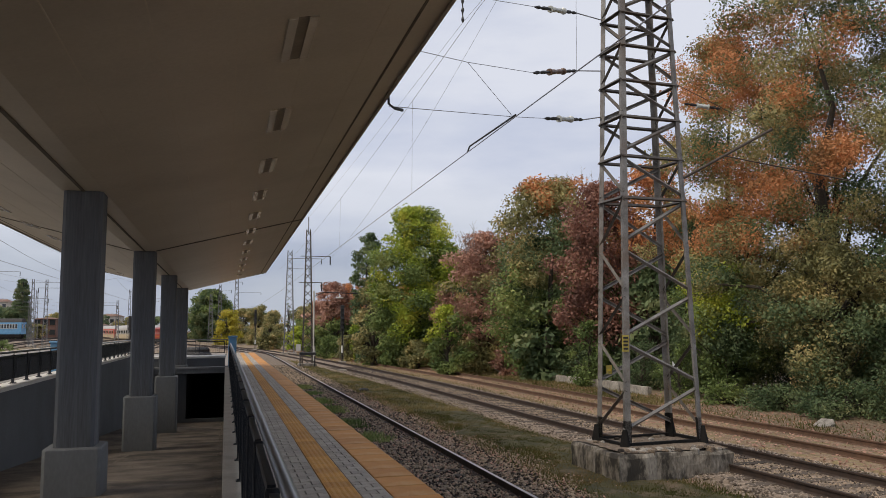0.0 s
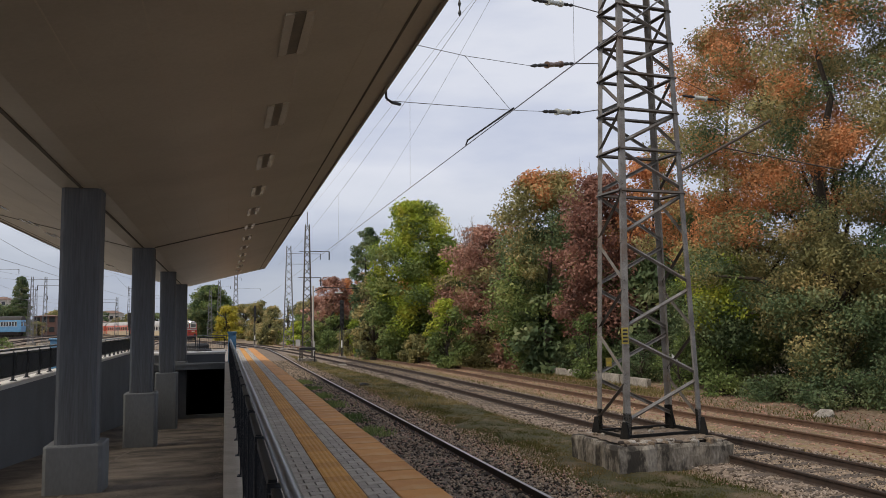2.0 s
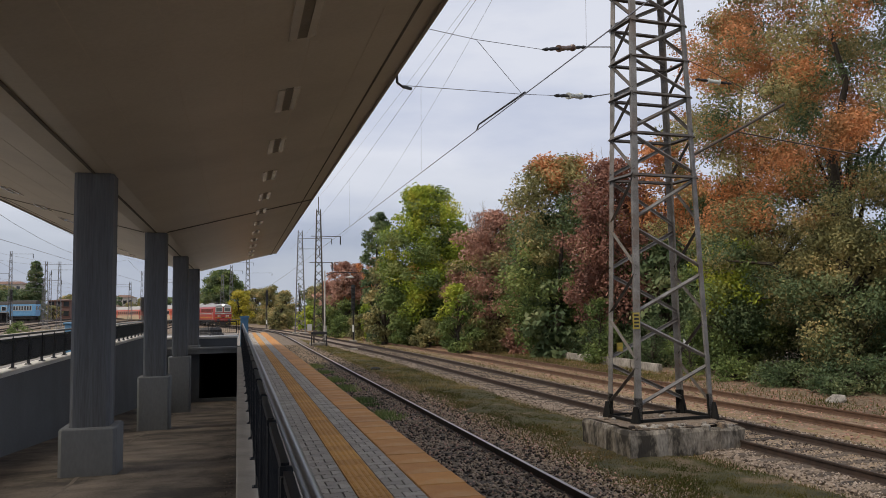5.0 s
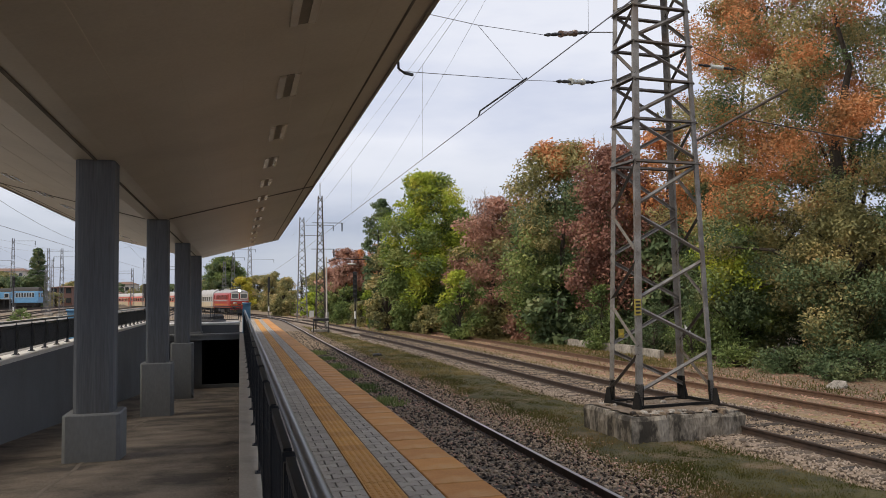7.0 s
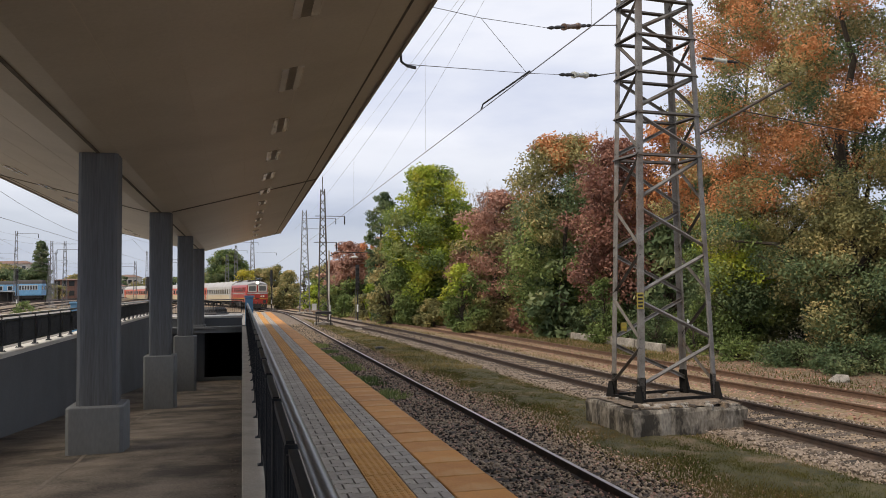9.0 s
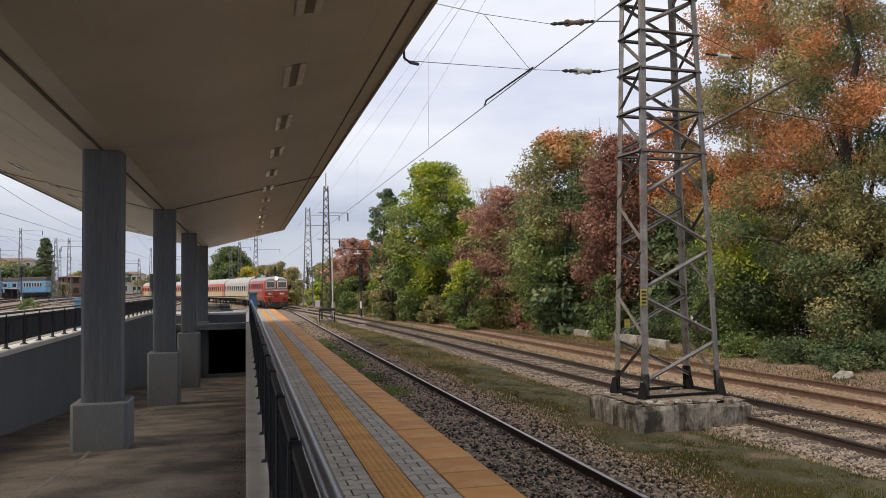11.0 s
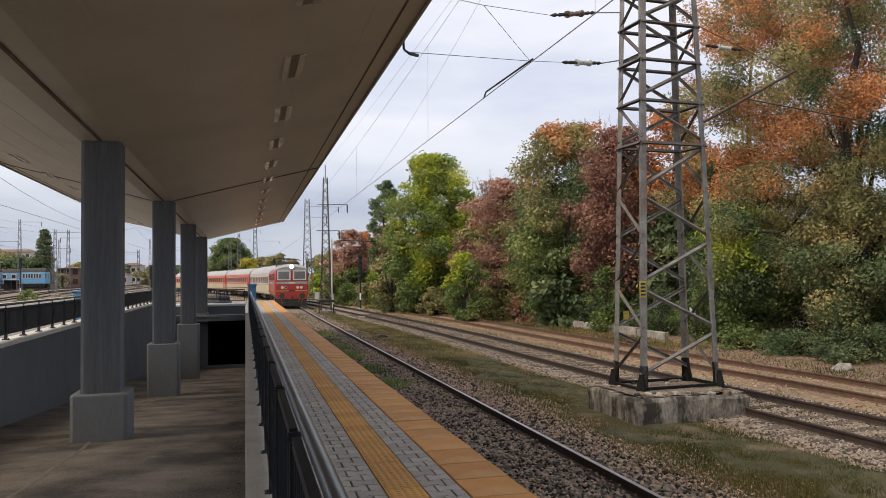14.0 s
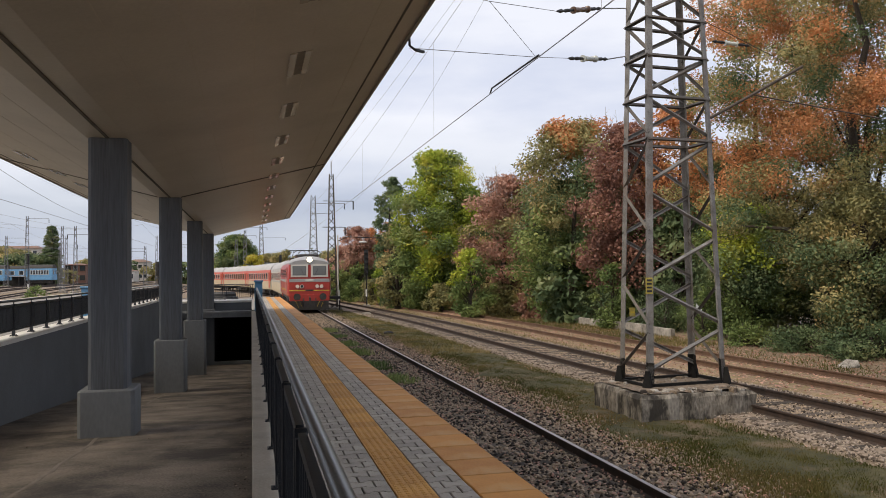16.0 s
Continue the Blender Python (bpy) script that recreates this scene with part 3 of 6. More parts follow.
def paver_outline(w, left=True, right=True, gap=0.005):
    """An interlocking paver: wide ends and a narrow waist; half pavers keep one wide end."""
    d, hw, hp = 0.017, w / 2 - gap, PITCH / 2 - gap
    low = []
    if left:
        low += [(-hw, -hp - d), (-hw * 0.62, -hp - d), (-hw * 0.36, -hp + d)]
    else:
        low += [(gap, -hp + d)]
    if right:
        low += [(hw * 0.36, -hp + d), (hw * 0.62, -hp - d), (hw, -hp - d)]
    else:
        low += [(-gap, -hp + d)]
    return low + [(x, -y) for x, y in reversed(low)]


def make_platform():
    pl = thing("platform", "railway platform paved in grey blocks with ochre tactile and edge strips", "platform", kind="structure")
    part("platform_body", Shape().box(0.255, EDGE - 0.06, -14, 62.3, -1.6, -0.05), PLATFORM, pl)
    part("bedding", Shape().box(0.255, EDGE - 0.08, -13.9, 62.2, -0.05, -0.016), MORTAR, pl)
    part("end_ramp", Shape().add([(0.25, 62.3, -1.6), (EDGE - 0.06, 62.3, -1.6), (EDGE - 0.06, 62.3, -0.02), (0.25, 62.3, -0.02), (0.25, 68, -1.6), (EDGE - 0.06, 68, -1.6), (EDGE - 0.06, 68, -1.0), (0.25, 68, -1.0)],
                                 [(3, 2, 6, 7), (0, 4, 5, 1), (1, 5, 6, 2), (0, 3, 7, 4), (4, 7, 6, 5)]), PLATFORM, pl)
    wa = (GREY_A[1] - GREY_A[0]) / 3.5
    wb = (GREY_B[1] - GREY_B[0]) / 1.5
    kinds = {}
    for key, w in (("a", wa), ("b", wb)):
        for side in ("full", "left", "right"):
            o = paver_outline(w, side != "right", side != "left")
            kinds[key, side] = (Shape().prism(o, -0.02, 0.0, 0.007).mesh("paver", PAVER), o)
    far = Shape()
    rows = int((62.2 - 3.6) / PITCH)
    for r in range(rows):
        y = 3.6 + r * PITCH
        for key, (x0, x1), w, nfull in (("a", GREY_A, wa, 3), ("b", GREY_B, wb, 1)):
            items = []
            if r % 2 == 0:
                items = [(x0 + w * (i + 0.5), "full") for i in range(nfull)] + [(x0 + w * (nfull + 0.5), "left")]
            else:
                items = [(x0, "right")] + [(x0 + w * (i + 1), "full") for i in range(nfull)]
            for x, side in items:
                me, o = kinds[key, side]
                if 4.3 < y < 12.4:
                    ob = part("paver", me, None, pl)
                    ob.matrix_basis = pose(x, y, random.uniform(-0.002, 0.002), random.uniform(-0.5, 0.5), random.uniform(-0.5, 0.5), 0)
                else:
                    far.prism([(x + px, y + py) for px, py in o], -0.02, random.uniform(-0.002, 0.002))
    part("pavers", far, PAVERFAR, pl, kind="stuff")
    plate = Shape().slab(-0.147, 0.147, -0.147, 0.147, -0.02, 0.002, 0.003)
    for i in range(5):
        for j in range(5):
            x, y = -0.116 + i * 0.058, -0.116 + j * 0.058
            v = [(x - 0.017, y - 0.017, 0.002), (x + 0.017, y - 0.017, 0.002), (x + 0.017, y + 0.017, 0.002), (x - 0.017, y + 0.017, 0.002),
                 (x - 0.009, y - 0.009, 0.008), (x + 0.009, y - 0.009, 0.008), (x + 0.009, y + 0.009, 0.008), (x - 0.009, y + 0.009, 0.008)]
            plate.add(v, [(4, 5, 6, 7), (0, 1, 5, 4), (1, 2, 6, 5), (2, 3, 7, 6), (3, 0, 4, 7)])
    plate = plate.mesh("tactile_plate", TACTILE)
    y = 3.3
    while y < 62:
        ob = part("tactile_plate", plate, None, pl)
        ob.matrix_basis = pose((TACT[0] + TACT[1]) / 2, y, random.uniform(-0.002, 0.001), 0, 0, random.choice((0, 90, 180)))
        y += 0.3
    slab = Shape().slab(-(OCH[1] - OCH[0]) / 2 + 0.003, (OCH[1] - OCH[0]) / 2, -0.263, 0.263, -0.09, 0.004, 0.008).mesh("edge_slab", OCHRE)
    y = 3.3
    while y < 62:
        ob = part("edge_slab", slab, None, pl)
        ob.matrix_basis = pose((OCH[0] + OCH[1]) / 2 + random.uniform(-0.004, 0.004), y, random.uniform(-0.003, 0.003), random.uniform(-0.2, 0.2), random.uniform(-0.3, 0.3), random.uniform(-0.3, 0.3))
        y += 0.54


def floor_z(y):
    return -0.52 - 0.0735 * (y - 11.8)


WEST = -3.85
PORTAL = 37.7


def make_trench():
    y0 = -14.0
    solid("ramp_floor", Shape().add([(WEST, y0, floor_z(y0)), (0.0, y0, floor_z(y0)), (0.0, PORTAL, floor_z(PORTAL)), (WEST, PORTAL, floor_z(PORTAL)),
                                     (WEST, y0, -4), (0.0, y0, -4), (0.0, PORTAL, -4), (WEST, PORTAL, -4)],
                                    [(0, 1, 2, 3), (7, 6, 5, 4), (0, 4, 5, 1), (1, 5, 6, 2), (2, 6, 7, 3), (3, 7, 4, 0)]), ASPHALT, "worn dusty asphalt ramp running down to an underpass", "ramp", kind="structure")
    w = thing("wall_east", "grey concrete retaining wall under the platform railing", "wall", kind="structure")
    part("wall_body", Shape().box(-0.0, 0.25, y0, 38.2, -4, -0.06), WALLPAINT, w)
    part("coping", Shape().slab(-0.004, 0.262, y0, 38.2, -0.06, 0.006, 0.012), COPING, w, "pale concrete coping with grit along its foot")
    w = thing("wall_west", "grey rendered retaining wall of the ramp with a pale coping", "wall", kind="structure")
    part("wall_body", Shape().box(WEST - 0.3, WEST, y0, 38.2, -4, 0.58), WALLPAINT, w)
    part("coping", Shape().slab(WEST - 0.33, WEST + 0.02, y0, 38.2, 0.58, 0.66, 0.012), WHITE_COPING, w, "pale coping")
    # added wall, never in view: blocks light from behind so the near soffit darkens
    solid("wall_south", Shape().box(-8.5, 2.0, -9.3, -9.0, -1.7, 3.5), PLASTER, "unseen plain wall added behind the camera to darken the near canopy", "wall", kind="structure")
    w = thing("wall_end", "grey concrete portal of the dark underpass with a white coping", "wall", kind="structure")
    part("wall_body", Shape().box(WEST, -1.66, PORTAL, PORTAL + 0.3, -4, -0.2), WALLPAINT, w)
    part("parapet", Shape().box(WEST, -0.0, PORTAL, PORTAL + 2.0, -0.2, 0.42), WALLPAINT, w)
    part("coping", Shape().slab(WEST, 0.03, PORTAL - 0.04, PORTAL + 2.04, 0.42, 0.51, 0.012), WHITE_COPING, w, "white coping")
    part("ledge", Shape().slab(WEST, -0.0, PORTAL - 0.75, PORTAL, -0.03, 0.06, 0.015), CONCRETE, w)
    part("lintel", Shape().box(WEST, -0.0, PORTAL - 0.68, PORTAL, -0.22, -0.03), CONCRETE, w)
    part("threshold", Shape().box(-1.66, 0, PORTAL, PORTAL + 0.2, -4, floor_z(PORTAL) + 0.16), WALLPAINT, w)
    part("passage", Shape().add([(-1.66, PORTAL + 0.3, -4), (0, PORTAL + 0.3, -4), (0, 47, -4), (-1.66, 47, -4), (-1.66, PORTAL + 0.3, -0.2), (0, PORTAL + 0.3, -0.2), (0, 47, -0.2), (-1.66, 47, -0.2)],
                                [(0, 1, 2, 3), (7, 6, 5, 4), (2, 3, 7, 6), (1, 2, 6, 5), (3, 0, 4, 7)]), DARKROOM, w, "unlit passage")
    solid("platform_strip", Shape().slab(-8.55, WEST - 0.33, y0, 62.5, -1.6, -0.02, 0.02), PLATFORM, "grey concrete platform strip beside the ramp", "platform", kind="structure")
    solid("deck_end", Shape().box(WEST - 0.33, 0.25, PORTAL + 2.0, 62.3, -0.15, -0.02), PLATFORM, "concrete platform deck behind the portal", "platform", kind="structure")
    solid("deck_skirt", Shape().box(WEST - 0.33, 0.25, 62.0, 62.3, -1.6, -0.15), PLATFORM, "concrete end face of the platform deck", "platform", kind="structure")


def floor_seam():
    """A pale crooked repair seam and a thin kerb of grit on the ramp."""
    pts = [(-2.03, 2.0), (-2.0, 7.5), (-1.97, 8.7), (-2.0, 9.9), (-1.98, 11.3), (-2.02, 13.5), (-2.07, 16.3), (-2.0, 18.2), (-1.98, 30)]
    s = Shape()
    line = smooth_line(pts, 0.4)
    s.sweep([(-0.026, 0), (0.026, 0), (0.016, 0.004), (-0.016, 0.004)], [(x + random.uniform(-0.035, 0.035), y, floor_z(y) + 0.001) for x, y in line])
    solid("floor_seam", s, SEAM, "pale crooked repair seam on the asphalt ramp", "seam", kind="structure")


def make_railing(label, a, b, along, height=1.0, bay=1.45, rail_side=0.0, first=0.0, group="ramp railings", handrail=True, bars=0.11, tube_r=0.036):
    """A steel railing: posts on foot plates, panels of upright bars, a round handrail. It runs from a to b along its own y."""
    length = (Vector(b) - Vector(a)).length
    rz = math.degrees(math.atan2(-(b[0] - a[0]), b[1] - a[1]))
    ra = thing("railing", label, "railing", pose(*a, 0, 0, rz), group)
    post = Shape().beam((0, 0, 0), (0, 0, height - 0.09), 0.055, 0.014).beam((0.0, 0, height - 0.1), (rail_side + 0.008, 0, height - 0.1), 0.02, 0.02).beam((rail_side, 0, height - 0.1), (rail_side, 0, height - 0.04), 0.016, 0.016).mesh("post", DARKSTEEL)
    plate = Shape().slab(-0.06, 0.06, -0.05, 0.05, 0, 0.012, 0.003).tube([(0.035, 0.03, 0.01), (0.035, 0.03, 0.028)], 0.01).tube([(-0.035, -0.03, 0.01), (-0.035, -0.03, 0.028)], 0.01).mesh("foot_plate", DARKSTEEL)
    pan = Shape()
    p0, p1, z0, z1 = 0.09, bay - 0.09, 0.11, height - 0.115
    pan.beam((0, p0, z0), (0, p1, z0), 0.04, 0.03).beam((0, p0, z1), (0, p1, z1), 0.036, 0.045)
    pan.beam((0, p0, z0), (0, p0, z1), 0.055, 0.035, (0, 1, 0)).beam((0, p1, z0), (0, p1, z1), 0.055, 0.035, (0, 1, 0))
    bar = Shape().beam((0, 0, z0), (0, 0, z1), 0.034, 0.011, (0, 1, 0)).mesh("bar", DARKSTEEL)
    places = [p0 + bars * k for k in range(1, int((p1 - p0 - 0.03) / bars) + 1)]
    for z in (z0 + 0.12, z1 - 0.12):
        pan.beam((0, 0.0, z), (0, p0, z), 0.03, 0.02).beam((0, p1, z), (0, bay, z), 0.03, 0.02)
    pan = pan.mesh("panel_frame", DARKSTEEL)
    y = first
    while y < length:
        po = part("post", post, None, ra)
        po.matrix_basis = pose(0, y, 0)
        part("foot_plate", plate, None, po)
        if y + bay < length + 0.3:
            pn = part("panel_frame", pan, None, ra)
            pn.matrix_basis = pose(0, y, 0)
            for q in places:
                part("bar", bar, None, pn).matrix_basis = pose(0, q, 0)
        y += bay
    if handrail:
        part("handrail", Shape().tube([(rail_side, 0, height - 0.035), (rail_side, length, height - 0.035)], tube_r, 12), HANDSTEEL, ra, "smooth grey round handrail", smooth=True)
    return ra


CY = [3.3, 11.8, 20.3, 28.8, 37.3]
CX = -1.91
CAN_END = 39.0


def make_columns():
    c = 0.045

    def octagon(h):
        return [(-h + c, -h), (h - c, -h), (h, -h + c), (h, h - c), (h - c, h), (-h + c, h), (-h, h - c), (-h, -h + c)]

    for k, y in enumerate(CY):
        col = thing("column", "grey concrete canopy column with board marks on a square plinth", "column", pose(CX, y, 0), "canopy columns")
        top = 0.13 if k < 4 else 0.16
        low = floor_z(y) - 0.06 if k < 4 else 0.0
        sh = Shape().prism(octagon(0.25), top, 3.56)
        part("shaft", sh, SHAFT, col)
        part("plinth", Shape().prism(octagon(0.36 if k < 4 else 0.3), low, top, 0.02), CONCRETE, col, "plain grey plinth")


def soffit_z(x):
    return 3.56 + max(0.0, abs(x - CX) - 0.27) * 0.2535


def make_canopy():
    """A butterfly canopy: two slopes rising outwards from a flat valley."""
    ca = thing("canopy", "butterfly platform canopy with smooth beige-grey soffit", "canopy", kind="structure")
    xr, xl = 1.78, -5.5
    prof = [(xl, soffit_z(xl)), (CX - 0.27, 3.56), (CX + 0.27, 3.56), (xr, soffit_z(xr)), (xr, soffit_z(xr) + 0.3), (CX, 3.95), (xl, soffit_z(xl) + 0.3)]
    n = len(prof)
    # the unseen run back to y = -30 is added to shade the near soffit
    v = [(x, y, z) for y in (-30, CAN_END) for x, z in prof]
    part("soffit", Shape().add(v, [tuple(range(n - 1, -1, -1)), tuple(range(n, 2 * n))] + [(i, (i + 1) % n, n + (i + 1) % n, n + i) for i in range(n)]), SOFFIT, ca)

    def strip(name, x0, x1, y0, y1, d, material, label=""):
        """A thin strip lying under the soffit."""
        s = Shape()
        v = [(x, y, soffit_z(x) - e) for e in (-0.004, d) for x, y in ((x0, y0), (x1, y0), (x1, y1), (x0, y1))]
        s.add(v, [(4, 5, 6, 7), (0, 1, 5, 4), (1, 2, 6, 5), (2, 3, 7, 6), (3, 0, 4, 7)])
        return part(name, s, material, ca, label)

    strip("edge_groove", xr - 0.235, xr - 0.205, -30, CAN_END, 0.004, JOINT)
    strip("edge_groove", xl + 0.19, xl + 0.24, -30, CAN_END, 0.004, JOINT)
    strip("valley_seam", CX - 0.015, CX + 0.025, -30, CAN_END, 0.012, JOINT, "dark leaking seam along the valley")
    for k in range(5):
        for sg in (-1, 1):
            x = CX + sg * (0.75 + 0.6 * k)
            if xl + 0.3 < x < xr - 0.3:
                strip("panel_seam", x - 0.005, x + 0.005, -30, CAN_END, 0.002, SOFFITSEAM)
    for y in (3.3, 19.95):
        strip("expansion_joint", CX + 0.27, xr, y - 0.07, y + 0.07, 0.01, JOINT)
        strip("expansion_joint", xl, CX - 0.27, y - 0.07, y + 0.07, 0.01, JOINT)
    part("end_fascia", Shape().add([(x, y, z - e) for y in (CAN_END, CAN_END + 0.05) for x, z, e in ((xl, soffit_z(xl), 0.02), (CX, 3.56, 0.02), (xr, soffit_z(xr), 0.02), (xr, soffit_z(xr) + 0.32, 0), (CX, 3.97, 0), (xl, soffit_z(xl) + 0.32, 0))],
                                   [(0, 1, 4, 5), (1, 2, 3, 4), (11, 10, 7, 6), (10, 9, 8, 7), (0, 6, 7, 1), (1, 7, 8, 2), (2, 8, 9, 3), (5, 11, 6, 0)]), JOINT, ca, "dark metal end trim")
    part("fascia", Shape().box(xr, xr + 0.03, -30, CAN_END + 0.05, soffit_z(xr) - 0.03, soffit_z(xr) + 0.34), FASCIA, ca)
    part("fascia", Shape().box(xl - 0.03, xl, -30, CAN_END + 0.05, soffit_z(xl) - 0.03, soffit_z(xl) + 0.34), FASCIA, ca)
    y = 3.92
    while y < 38:
        for cx in (0.55, -4.4):
            la = thing("canopy_light", "slim recessed canopy light with a dark slot between two pale covers", "lamp", group="canopy lights")
            for nm, x0, x1, mt, d in (("slot", -0.045, 0.045, LAMPSLOT, 0.006), ("cover", -0.12, -0.045, LAMPWHITE, 0.016), ("cover", 0.045, 0.12, LAMPWHITE, 0.016)):
                a, b = cx + x0, cx + x1
                v = [(xx, yy, soffit_z(xx) - e) for e in (-0.003, d) for xx, yy in ((a, y - 0.5), (b, y - 0.5), (b, y + 0.5), (a, y + 0.5))]
                part(nm, Shape().add(v, [(4, 5, 6, 7), (0, 1, 5, 4), (1, 2, 6, 5), (2, 3, 7, 6), (3, 0, 4, 7)]), mt, la)
        y += 2.68


make_ground()
make_track("track_1", LINE_1, RAILSIDE, RAILTOP, BALLAST_BED, "main track with a polished railhead on dark ballast", near=(3, 45))
make_track("track_2", LINE_2, RAILSIDE, RAILSIDE, BALLAST_PALE, "second track with brown rusty rails on pale ballast", near=(8, 45), lift=0.008)
make_track("track_3", LINE_3, RAILOLD, RAILOLD, BALLAST_RUST, "disused rusty siding sunk in leaves and dry grass", near=(12, 50), lift=-0.012)
for yl in YARD_LINES:
    make_track("yard_track", yl, RAILSIDE, RAILSIDE, BALLAST_PALE, "yard track on pale dusty ballast", sleepers=False)
make_trench()
floor_seam()
make_columns()
make_canopy()
make_railing("dark steel railing with a round grey handrail beside the platform", (0.2, 0.5, 0.006), (0.2, 38.1, 0.006), 1, rail_side=0.035, height=1.09, tube_r=0.03, first=0.0)
make_railing("dark steel railing along the yard side of the ramp", (WEST - 0.12, 0.4, 0.66), (WEST - 0.12, 38.0, 0.66), 1, bars=0.07, height=0.64, bay=1.12, tube_r=0.022)
make_railing("dark steel railing across the far end of the ramp", (WEST, PORTAL + 1.6, 0.51), (0.1, PORTAL + 1.6, 0.51), 1, bay=1.3, bars=0.1, height=0.76, tube_r=0.02)
make_platform()


# ---- lattice tower, masts, wires, signals ----
def lattice(tw, base, half, z0, z1, taper, rot, leg, brace, panels, mat, foot=None, rings=True, brace_mat=None):
    """Four angle legs with zigzag bracing on every side. half: half width across and along at z0; taper: share left at z1."""
    c, s = math.cos(radians(rot)), math.sin(radians(rot))

    def corner(i, z):
        k = 1 - (1 - taper) * (z - z0) / (z1 - z0)
        x, y = ((-1, -1), (1, -1), (1, 1), (-1, 1))[i % 4]
        x, y = x * half[0] * k, y * half[1] * k
        return Vector((base[0] + c * x - s * y, base[1] + s * x + c * y, z))

    for i in range(4):
        a, b = corner(i, z0), corner(i, z1)
        mid = Vector((base[0], base[1], 0))
        inw = mid - Vector((a.x, a.y, 0))
        part("leg", Shape().angle(a, b, leg, inw), mat, tw)
        if foot:
            part("foot", Shape().angle(a, a + (b - a) * (foot / (z1 - z0)), leg * 1.12, inw).tube([a - Vector((0, 0, 0.04)), a + Vector((0, 0, 0.03)), a + Vector((0, 0, 0.34))], [0.13, 0.12, 0.05], 4), GALVDARK, tw, "black tarred foot")
    for side in range(4):
        nrm = (corner(side, z0) + corner(side + 1, z0)) / 2 - Vector((base[0], base[1], z0))
        for j in range(len(panels) - 1):
            za, zb = panels[j], panels[j + 1]
            first = j % 2 == 0
            gap = (zb - za) * 0.07
            a = corner(side if first else side + 1, za + gap)
            b = corner(side + 1 if first else side, zb - gap)
            # every other side takes the darker brace_mat, if given
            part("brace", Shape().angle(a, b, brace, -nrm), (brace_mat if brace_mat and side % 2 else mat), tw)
            if rings and j and j % 2 == 0:
                part("brace", Shape().angle(corner(side, za), corner(side + 1, za), brace, -nrm), mat, tw)
    return corner


def make_tower():
    fb = Shape()
    c, s = math.cos(radians(1)), math.sin(radians(1))
    rng = random.Random(3)
    bx, by = 8.06, 14.22
    outline = []
    hx, hy = 1.2, 1.02
    for (x0, y0), (x1, y1) in (((-hx, -hy), (hx, -hy)), ((hx, -hy), (hx, hy)), ((hx, hy), (-hx, hy)), ((-hx, hy), (-hx, -hy))):
        for k in range(9):
            t = k / 9
            x, y = x0 + (x1 - x0) * t + rng.uniform(-0.03, 0.03), y0 + (y1 - y0) * t + rng.uniform(-0.03, 0.03)
            outline.append((bx + c * x - s * y, by + s * x + c * y))
    n = len(outline)
    v, f = [], []
    levels = (-1.3, -1.05, -0.85, -0.7, -0.63)
    for li, z in enumerate(levels):
        for x, y in outline:
            k = 1.0 - (0.03 if z > -0.66 else 0) + rng.uniform(-0.012, 0.012)
            v.append((bx + (x - bx) * k, by + (y - by) * k, z + (rng.uniform(-0.025, 0.015) if z > -1 else 0)))
    for li in range(len(levels) - 1):
        for i in range(n):
            f.append((li * n + i, li * n + (i + 1) % n, (li + 1) * n + (i + 1) % n, (li + 1) * n + i))
    f.append(tuple(range((len(levels) - 1) * n, len(levels) * n)))
    fo = thing("tower_foundation", "crumbling weathered concrete foundation block under the lattice tower", "foundation")
    part("block", Shape().add(v, f), FOUND, fo)
    part("soil_cover", Shape().add([(bx + (x - bx) * (0.9 + rng.uniform(-0.03, 0.05)), by + (y - by) * (0.9 + rng.uniform(-0.03, 0.05)), -0.6 + rng.uniform(-0.02, 0.012)) for x, y in outline] + [(bx, by, -0.59)], [(i, (i + 1) % n, n) for i in range(n)]), BALLAST_BED, fo, "dark soil and grime on top")
    for k in range(70):
        a, e = rng.uniform(0, math.tau), rng.uniform(0.03, 0.11)
        px, py = bx + rng.uniform(-1.0, 1.0), by + rng.choice((-0.87, -0.85, -0.8, -0.7, 0.4, 0.8)) + rng.uniform(-0.1, 0.1)
        part("rubble", Shape().prism([(px + e * math.cos(a + q) * rng.uniform(0.6, 1.2), py + e * math.sin(a + q) * rng.uniform(0.6, 1.2)) for q in (0, 1.2, 2.4, 3.7, 5.0)], -0.68, -0.61 + rng.uniform(0.01, 0.06), 0.02), rng.choice((OLDCONC, BALLAST_BED, SLEEPER)), fo, "loose broken lump")
    tw = thing("lattice_tower", "tall weathered steel lattice tower of an overhead line", "tower")
    rings = (4.28, 5.13, 5.95, 6.71, 7.45, 8.15, 8.85, 9.5, 10.1)
    panels = [-0.36, 0.53, 1.44, 2.35, 3.28, *rings, 10.7]
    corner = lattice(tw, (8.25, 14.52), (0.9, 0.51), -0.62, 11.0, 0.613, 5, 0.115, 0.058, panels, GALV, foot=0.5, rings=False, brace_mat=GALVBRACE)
    for i in (0, 1, 2, 3):
        a, b = corner(i, -0.56), corner(i + 1, -0.56)
        part("base_beam", Shape().beam(a, b, 0.06, 0.05), GALVDARK, tw)
    for z in rings:
        for i in range(4):
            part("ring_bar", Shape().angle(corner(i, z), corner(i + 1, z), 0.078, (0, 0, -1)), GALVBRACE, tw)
    pl = corner(0, 1.45)
    part("number_plate", Shape().box(pl.x - 0.05, pl.x + 0.09, pl.y - 0.03, pl.y - 0.015, 1.2, 1.52), SIGNYELLOW, tw, "faded yellow plate")
    sub = [o for o in tw.children if o.name.startswith("number_plate")][0]
